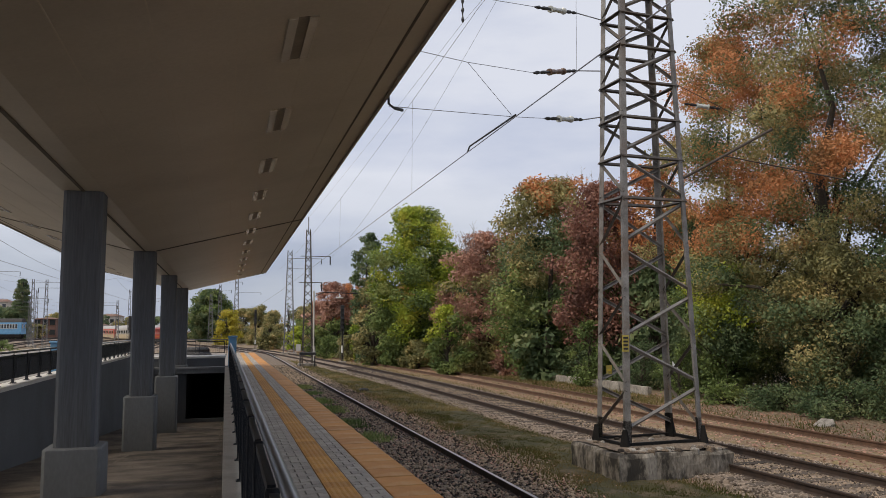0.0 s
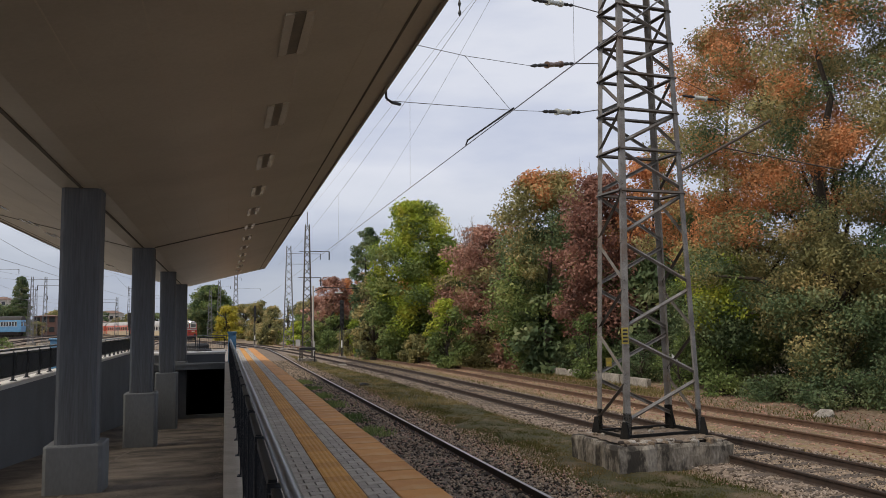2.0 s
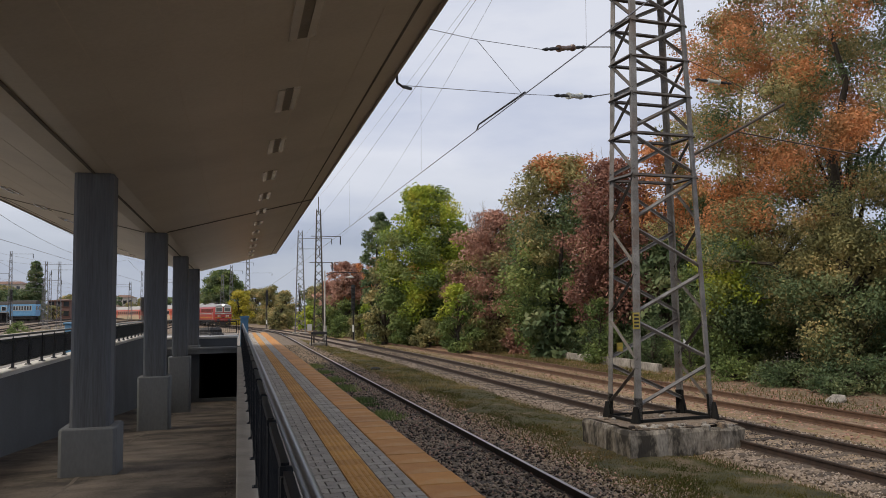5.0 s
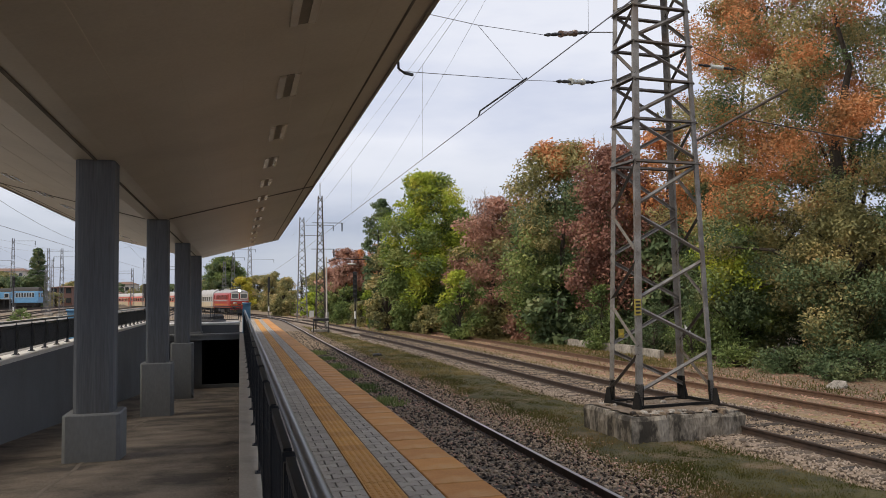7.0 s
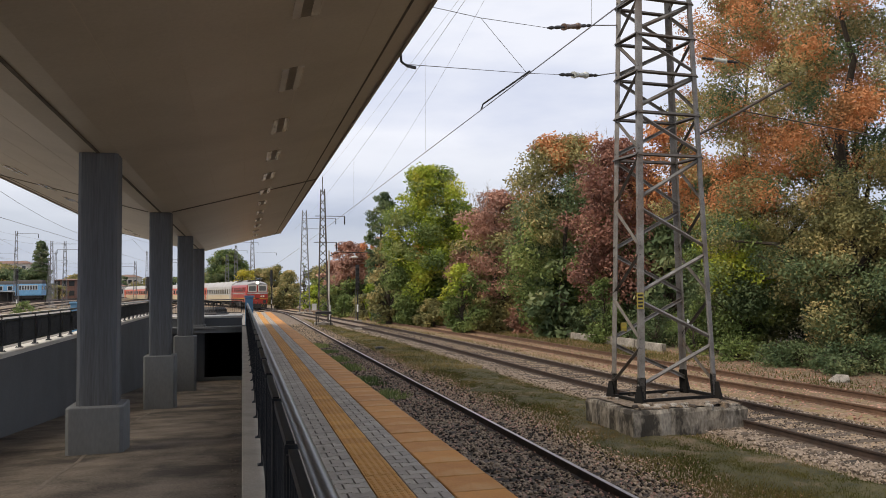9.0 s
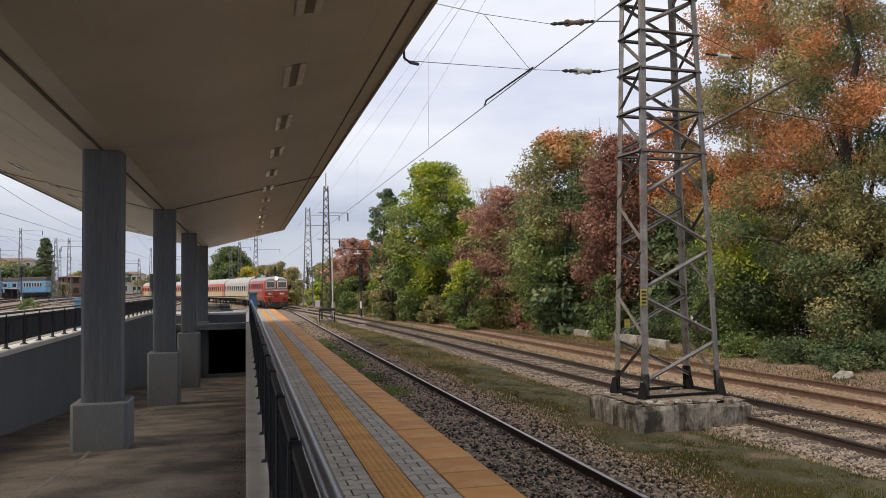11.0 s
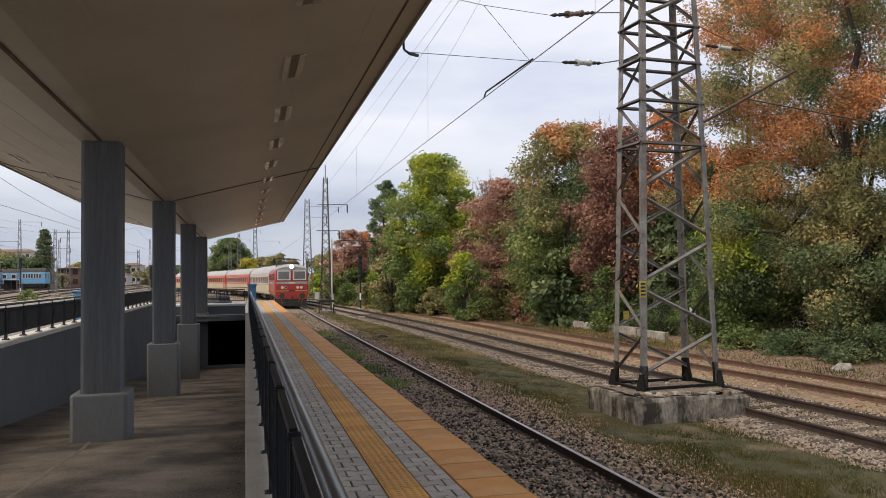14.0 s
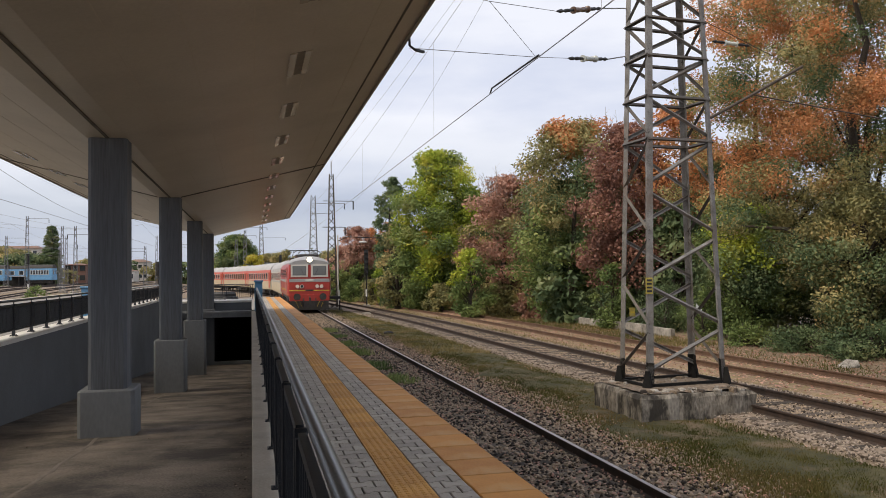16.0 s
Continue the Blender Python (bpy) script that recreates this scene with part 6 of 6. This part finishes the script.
def make_bogie(parent, y, wheelbase=2.6):
    b = part("bogie", Shape().box(-1.05, -0.9, y - wheelbase / 2 - 0.5, y + wheelbase / 2 + 0.5, 0.35, 0.75).box(0.9, 1.05, y - wheelbase / 2 - 0.5, y + wheelbase / 2 + 0.5, 0.35, 0.75)
             .box(-0.9, 0.9, y - 0.3, y + 0.3, 0.4, 0.8), UNDERGEAR, parent, "sooty bogie frame")
    for w in (-wheelbase / 2, wheelbase / 2):
        for x in (-0.76, 0.76):
            part("wheel", Shape().tube([(x - 0.065, y + w, 0.5), (x + 0.065, y + w, 0.5)], 0.5, 20), UNDERGEAR, b, smooth=False)
        for x in (-1.12, 1.12):
            part("axle_box", Shape().slab(x - 0.12, x + 0.12, y + w - 0.16, y + w + 0.16, 0.36, 0.66, 0.03), UNDERGEAR, b)


def make_locomotive():
    L = 16.4
    lo = thing("locomotive", "red electric locomotive with grey roof and lit headlamp", "locomotive")
    low = [(1.3, 0.95), (1.45, 1.12), (1.475, 1.35), (1.475, 2.3), (1.42, 3.22), (1.36, 3.36)]
    st = [(0.0, 0.93), (0.06, 0.965), (0.3, 0.99), (0.9, 1.0), (L - 0.9, 1.0), (L - 0.3, 0.99), (L - 0.06, 0.965), (L, 0.93)]
    part("body", hull([(y, k, low) for y, k in st]), RED, lo, smooth=True)
    roof = [(1.37, 3.36), (1.3, 3.5), (1.02, 3.68), (0.6, 3.8), (0.2, 3.85)]
    rs = []
    for y, k in st:
        d = min(y, L - y)
        drop = max(0.0, 0.9 - d) * 0.28
        rs.append((y, k * 1.005, [(x, z - drop * (z - 3.34) / 0.5) for x, z in roof]))
    part("roof", hull(rs), ROOFGREY, lo, "weathered grey roof", smooth=True)
    for y, sg in ((0.0, -1), (L, 1)):
        def face(x0, x1, z0, z1, d0, d1):
            a, b = sorted((y + sg * d0, y + sg * d1))
            return Shape().slab(x0, x1, a, b, z0, z1, 0.01)
        part("visor_band", face(-1.36, 1.36, 3.26, 3.36, -0.1, 0.03), ROOFGREY, lo)
        part("grey_band", face(-1.375, 1.375, 2.06, 2.28, -0.1, 0.012), ROOFGREY, lo, "grey waist band")
        part("yellow_line", face(-1.375, 1.375, 1.44, 1.5, -0.1, 0.012), BUFFYELLOW, lo, "thin yellow line")
        em = part("emblem", face(-0.28, 0.28, 2.1, 2.24, 0.0, 0.03), WINLIGHT, lo)
        part("number_bar", face(-0.28, 0.28, 1.44, 1.54, 0.0, 0.02), UNDERGEAR, lo)
        for sx in (-1, 1):
            xa, xb = sorted((sx * 0.1, sx * 1.27))
            wf = part("cab_window", face(xa, xb, 2.4, 3.27, -0.1, 0.035), WINLIGHT, lo, "cab window in a pale frame")
            part("pane", face(xa + 0.12, xb - 0.12, 2.52, 3.17, 0.0, 0.045), CABGLASS, wf)
            part("wiper", Shape().beam((sx * 0.35, y + sg * 0.06, 2.5), (sx * 0.6, y + sg * 0.06, 3.0), 0.02, 0.02), BLACK, wf)
            for xl, gl in ((0.52, LAMPSMALL), (0.82, LAMPSMALL)):
                ring = part("lamp", Shape().tube([(sx * xl, y, 1.76), (sx * xl, y + sg * 0.07, 1.76)], 0.13, 14), WINLIGHT, lo, "round marker lamp")
                part("lens", Shape().tube([(sx * xl, y + sg * 0.05, 1.76), (sx * xl, y + sg * 0.085, 1.76)], 0.095, 14), gl if (sx * sg < 0 or xl > 0.7) else GLASS, ring)
            bf = part("buffer", Shape().tube([(sx * 0.875, y + sg * 0.0, 1.05), (sx * 0.875, y + sg * 0.5, 1.05)], 0.1, 12), UNDERGEAR, lo, "round steel buffer")
            part("buffer_plate", Shape().tube([(sx * 0.875, y + sg * 0.5, 1.05), (sx * 0.875, y + sg * 0.56, 1.05)], 0.24, 16), UNDERGEAR, bf)
            for k in range(2):
                part("stripe", Shape().beam((sx * (0.5 + k * 0.26), y + sg * 0.06, 0.32), (sx * (0.68 + k * 0.26), y + sg * 0.06, 0.74), 0.012, 0.09, (0, 1, 0)), BUFFYELLOW, lo)
        part("buffer_beam", face(-1.36, 1.36, 0.76, 1.2, -0.4, 0.03), RED, lo)
        part("snow_plough", face(-1.3, 1.3, 0.14, 0.76, -0.25, 0.04), UNDERGEAR, lo)
        part("coupling", Shape().tube([(0, y, 1.02), (0, y + sg * 0.4, 0.95), (0, y + sg * 0.35, 0.55)], 0.05, 8), UNDERGEAR, lo)
        for x in (-0.42, 0.42):
            part("hose", Shape().tube([(x, y + sg * 0.05, 0.95), (x, y + sg * 0.22, 0.7), (x, y + sg * 0.2, 0.4)], 0.03, 6), BLACK, lo)
        hd = part("headlamp_housing", Shape().tube([(0, y + sg * -0.5, 3.6), (0, y + sg * 0.06, 3.6)], 0.24, 16), ROOFGREY, lo)
        part("headlamp", Shape().tube([(0, y + sg * 0.05, 3.6), (0, y + sg * 0.085, 3.6)], 0.135, 16), HEADLAMP if y == 0 else GLASS, hd, "bright white headlamp" if y == 0 else "unlit headlamp")
    for sx in (-1, 1):
        x = sx * 1.476
        a, b = sorted((x, x + sx * 0.012))
        part("side_stripe", Shape().box(a, b, 1.0, L - 1.0, 1.44, 1.5), BUFFYELLOW, lo)
        part("side_band", Shape().box(a, b, 1.0, L - 1.0, 2.06, 2.24), ROOFGREY, lo)
        for k in range(8):
            y = 3.3 + k * 1.3
            gr = part("side_grille", Shape().slab(sx * 1.462 - 0.03, sx * 1.462 + 0.03, y - 0.55, y + 0.55, 2.4, 3.02, 0.005), RED, lo, "louvred side grille")
            for q in range(5):
                part("louvre", Shape().beam((sx * 1.5, y - 0.5, 2.48 + q * 0.11), (sx * 1.5, y + 0.5, 2.48 + q * 0.11), 0.03, 0.05), UNDERGEAR, gr)
        for y in (1.5, L - 1.5):
            dr = part("cab_door", Shape().slab(sx * 1.47 - 0.03, sx * 1.47 + 0.02, y - 0.35, y + 0.35, 1.25, 3.1, 0.01), RED, lo)
            part("pane", Shape().box(sx * 1.475 - 0.03, sx * 1.475 + 0.03, y - 0.24, y + 0.24, 2.4, 2.98), GLASS, dr)
            part("handrail", Shape().tube([(sx * 1.55, y - 0.45, 1.2), (sx * 1.55, y - 0.45, 2.4)], 0.02, 6), PALEGREY, dr)
    part("underframe", Shape().box(-1.3, 1.3, 0.6, L - 0.6, 0.8, 1.0).box(-1.2, 1.2, 6.4, 10.0, 0.3, 0.8), UNDERGEAR, lo)
    for y in (3.9, L - 3.9):
        make_bogie(lo, y, 3.2)
    for y, up in ((2.9, False), (L - 2.9, True)):
        pg = part("pantograph", Shape().beam((-0.75, y - 0.8, 3.98), (-0.75, y + 0.8, 3.98), 0.06, 0.06).beam((0.75, y - 0.8, 3.98), (0.75, y + 0.8, 3.98), 0.06, 0.06)
                  .beam((-0.75, y - 0.8, 3.98), (0.75, y - 0.8, 3.98), 0.06, 0.06).beam((-0.75, y + 0.8, 3.98), (0.75, y + 0.8, 3.98), 0.06, 0.06), BLACK, lo, "dark pantograph on the roof")
        if up:
            for x in (-0.6, 0.6):
                part("pan_arm", Shape().tube([(x, y + 0.6, 4.0), (x * 0.9, y - 0.85, 4.3), (x * 0.75, y + 0.3, 4.62)], 0.03, 6), BLACK, pg)
            part("pan_head", Shape().tube([(-0.95, y + 0.3, 4.5), (-0.7, y + 0.3, 4.66), (0.7, y + 0.3, 4.66), (0.95, y + 0.3, 4.5)], 0.035, 6), BLACK, pg)
        else:
            for x in (-0.6, 0.6):
                part("pan_arm", Shape().tube([(x, y - 0.9, 4.05), (x * 0.9, y + 0.9, 4.16), (x * 0.75, y - 0.5, 4.26)], 0.03, 6), BLACK, pg)
            part("pan_head", Shape().tube([(-0.95, y - 0.5, 4.15), (-0.7, y - 0.5, 4.3), (0.7, y - 0.5, 4.3), (0.95, y - 0.5, 4.15)], 0.035, 6), BLACK, pg)
        for x in (-0.75, 0.75):
            for d in (-0.7, 0.7):
                part("insulator", Shape().tube([(x, y + d, 3.62), (x, y + d, 3.96)], 0.06, 8), BROWNINS, pg)
    part("roof_box", Shape().slab(-0.62, 0.62, 1.5, 4.6, 3.74, 4.02, 0.08), UNDERGEAR, lo, "sooty resistor box on the roof")
    part("roof_duct", Shape().slab(-0.5, 0.5, 5.2, 11.2, 3.8, 4.05, 0.06), ROOFGREY, lo)
    return lo, L


def make_coach(label, band, lower, upper_stripe=None, L=24.5):
    co = thing("passenger_coach", label, "railway coach", group="train coaches")
    st = [(0.15, 1.0), (L - 0.15, 1.0)]
    part("lower_body", hull([(y, k, [(1.36, 0.85), (1.41, 1.0), (1.42, 1.85)]) for y, k in st]), lower, co, "lower body panel")
    part("window_band", hull([(y, k, [(1.424, 1.85), (1.424, 2.95)]) for y, k in st]), band, co)
    part("eaves", hull([(y, k, [(1.42, 2.95), (1.38, 3.2)]) for y, k in st]), upper_stripe or band, co)
    part("roof", hull([(y, k, [(1.39, 3.2), (1.22, 3.55), (0.85, 3.85), (0.35, 4.02)]) for y, k in st]), COACHROOF, co, "pale grey curved roof", smooth=True)
    n = 10
    for k in range(n):
        y = 3.1 + k * (L - 6.2) / (n - 1)
        for sx in (-1, 1):
            wf = part("window", Shape().slab(sx * 1.425 - 0.02, sx * 1.425 + 0.02, y - 0.68, y + 0.68, 1.98, 2.88, 0.006), WINLIGHT, co)
            part("pane", Shape().box(sx * 1.43 - 0.025, sx * 1.43 + 0.025, y - 0.6, y + 0.6, 2.06, 2.8), GLASS, wf)
    for y in (1.1, L - 1.1):
        for sx in (-1, 1):
            dr = part("door", Shape().slab(sx * 1.41 - 0.03, sx * 1.41 + 0.03, y - 0.42, y + 0.42, 1.0, 2.98, 0.01), band, co)
            part("pane", Shape().box(sx * 1.415 - 0.035, sx * 1.415 + 0.035, y - 0.25, y + 0.25, 2.05, 2.8), GLASS, dr)
    for y, sg in ((0.15, -1), (L - 0.15, 1)):
        part("gangway", Shape().slab(-0.55, 0.55, min(y, y + sg * 0.25), max(y, y + sg * 0.25), 1.1, 3.1, 0.03), UNDERGEAR, co)
        for sx in (-1, 1):
            part("buffer", Shape().tube([(sx * 0.875, y, 1.05), (sx * 0.875, y + sg * 0.15, 1.05)], 0.2, 12), UNDERGEAR, co)
    part("underframe", Shape().box(-1.25, 1.25, 0.5, L - 0.5, 0.7, 0.87).box(-1.2, -0.4, 7, 10, 0.35, 0.7).box(0.4, 1.2, 12, 16, 0.35, 0.7), UNDERGEAR, co)
    for y in (3.0, L - 3.0):
        make_bogie(co, y, 2.5)
    for k in range(5):
        part("roof_vent", Shape().slab(-0.18, 0.18, 3.5 + k * 4.3, 4.0 + k * 4.3, 3.98, 4.12, 0.03), PALEGREY, co)
    return co, L


loco, LOCO_L = make_locomotive()
coach_a, COACH_L = make_coach("passenger coach in dusty grey and cream with dark windows", COACHROOF, CREAM)
coach_b, _ = make_coach("passenger coach with red window band and cream lower panels", ORANGE_RED, CREAM)
TRAIN = [(loco, LOCO_L, 3.9), (coach_a, COACH_L, 3.0), (coach_b, COACH_L, 3.0)]
for _k in range(2):
    TRAIN.append((copy_thing(coach_b, pose(0, 0, 0)), COACH_L, 3.0))


def make_parked_coach(label, x, y, rz, L=20.0, bays=9, half=0.55):
    co = thing("parked_coach", label, "railway coach", pose(x, y, ground_height(x, y) + 0.22, 0, 0, rz), "parked coaches")
    st = [(0.0, 1.0), (L, 1.0)]
    part("body", hull([(y_, k, [(1.38, 0.9), (1.42, 1.1), (1.42, 2.95), (1.38, 3.15)]) for y_, k in st]), BLUE, co)
    part("roof", hull([(y_, k, [(1.4, 3.15), (1.2, 3.5), (0.8, 3.78), (0.3, 3.9)]) for y_, k in st]), UNDERGEAR, co, "sooty dark roof")
    for k in range(bays):
        yy = 0.9 + k * (L - 1.8) / (bays - 1)
        for sx in (-1, 1):
            wf = part("window", Shape().box(sx * 1.43 - 0.02, sx * 1.43 + 0.02, yy - half, yy + half, 1.95, 2.85), WINLIGHT, co)
            part("pane", Shape().box(sx * 1.435 - 0.025, sx * 1.435 + 0.025, yy - half * 0.75, yy + half * 0.75, 2.02, 2.78), GLASS, wf)
    for sy in (-0.02, L + 0.02):
        for xx in (-0.8, 0.8):
            part("end_window", Shape().box(xx - 0.4, xx + 0.4, sy - 0.03, sy + 0.03, 2.0, 2.8), GLASS, co)
    part("underframe", Shape().box(-1.25, 1.25, 0.5, L - 0.5, 0.7, 0.92).box(-1.1, 1.1, L * 0.4, L * 0.6, 0.3, 0.7), UNDERGEAR, co)
    for yy in ((1.4, L - 1.4) if L < 9 else (3.0, L - 3.0)):
        make_bogie(co, yy, 1.4 if L < 9 else 2.5)


make_parked_coach("sky-blue parked coach with a sooty roof", -37.3, 168, 85, 4.7, 7, 0.21)
make_parked_coach("sky-blue parked coach partly behind a shed", -45.0, 180, 85, 5.4, 3, 0.5)
make_parked_coach("sky-blue parked coach with a sooty roof", -45.7, 168, 85, 15, 9, 0.5)


def make_shed(x, y):
    sh = thing("yard_shed", "small open yard shed with a pale sheet roof", "shed", pose(x, y, ground_height(x, y)))
    part("roof", Shape().slab(-2.1, 2.1, -1.4, 1.4, 1.85, 2.0, 0.02), PALEGREY, sh, "pale sheet roof")
    part("back_wall", Shape().slab(-1.9, 1.9, 1.1, 1.2, -0.1, 1.85, 0.01), UNDERGEAR, sh)
    for px in (-1.9, 0, 1.9):
        part("post", Shape().slab(px - 0.08, px + 0.08, -1.3, -1.14, -0.1, 1.85, 0.01), UNDERGEAR, sh)


make_shed(-43.9, 170)


# ---- what moves ----
def along(s):
    """The plan point s metres up the main track, counted from y = 0."""
    walked = 0.0
    start = next(i for i, p in enumerate(LINE_1) if p[1] >= 0)
    for i in range(start, len(LINE_1) - 1):
        a, b = Vector(LINE_1[i]), Vector(LINE_1[i + 1])
        d = (b - a).length
        if walked + d >= s:
            return a + (b - a) * ((s - walked) / d)
        walked += d
    return Vector(LINE_1[-1])


FRONT = [(0.0, 174.5), (1.5, 163.5), (3.0, 152.5), (4.0, 144.8), (6.5, 129.5), (9.0, 110.5), (11.5, 92.5), (13.5, 73.8), (15.0, 61.5), (16.0, 54.0)]


def front_at(t):
    for (a, p), (b, q) in zip(FRONT, FRONT[1:]):
        if a <= t <= b:
            return p + (q - p) * (t - a) / (b - a)
    return FRONT[-1][1]


def motions():
    times = [k * 0.5 for k in range(33)]
    behind = 0.0
    for car, length, pivot in TRAIN:
        rows = []
        for t in times:
            s = front_at(t) + behind
            a, b = along(s + pivot), along(s + length - pivot)
            d = (b - a).normalized()
            p = a - d * pivot
            rows.append((t, pose(p.x, p.y, RAIL + 0.002, 0, 0, math.degrees(math.atan2(-d.x, d.y)))))
        walk(car, rows)
        behind += length + 0.35


motions()
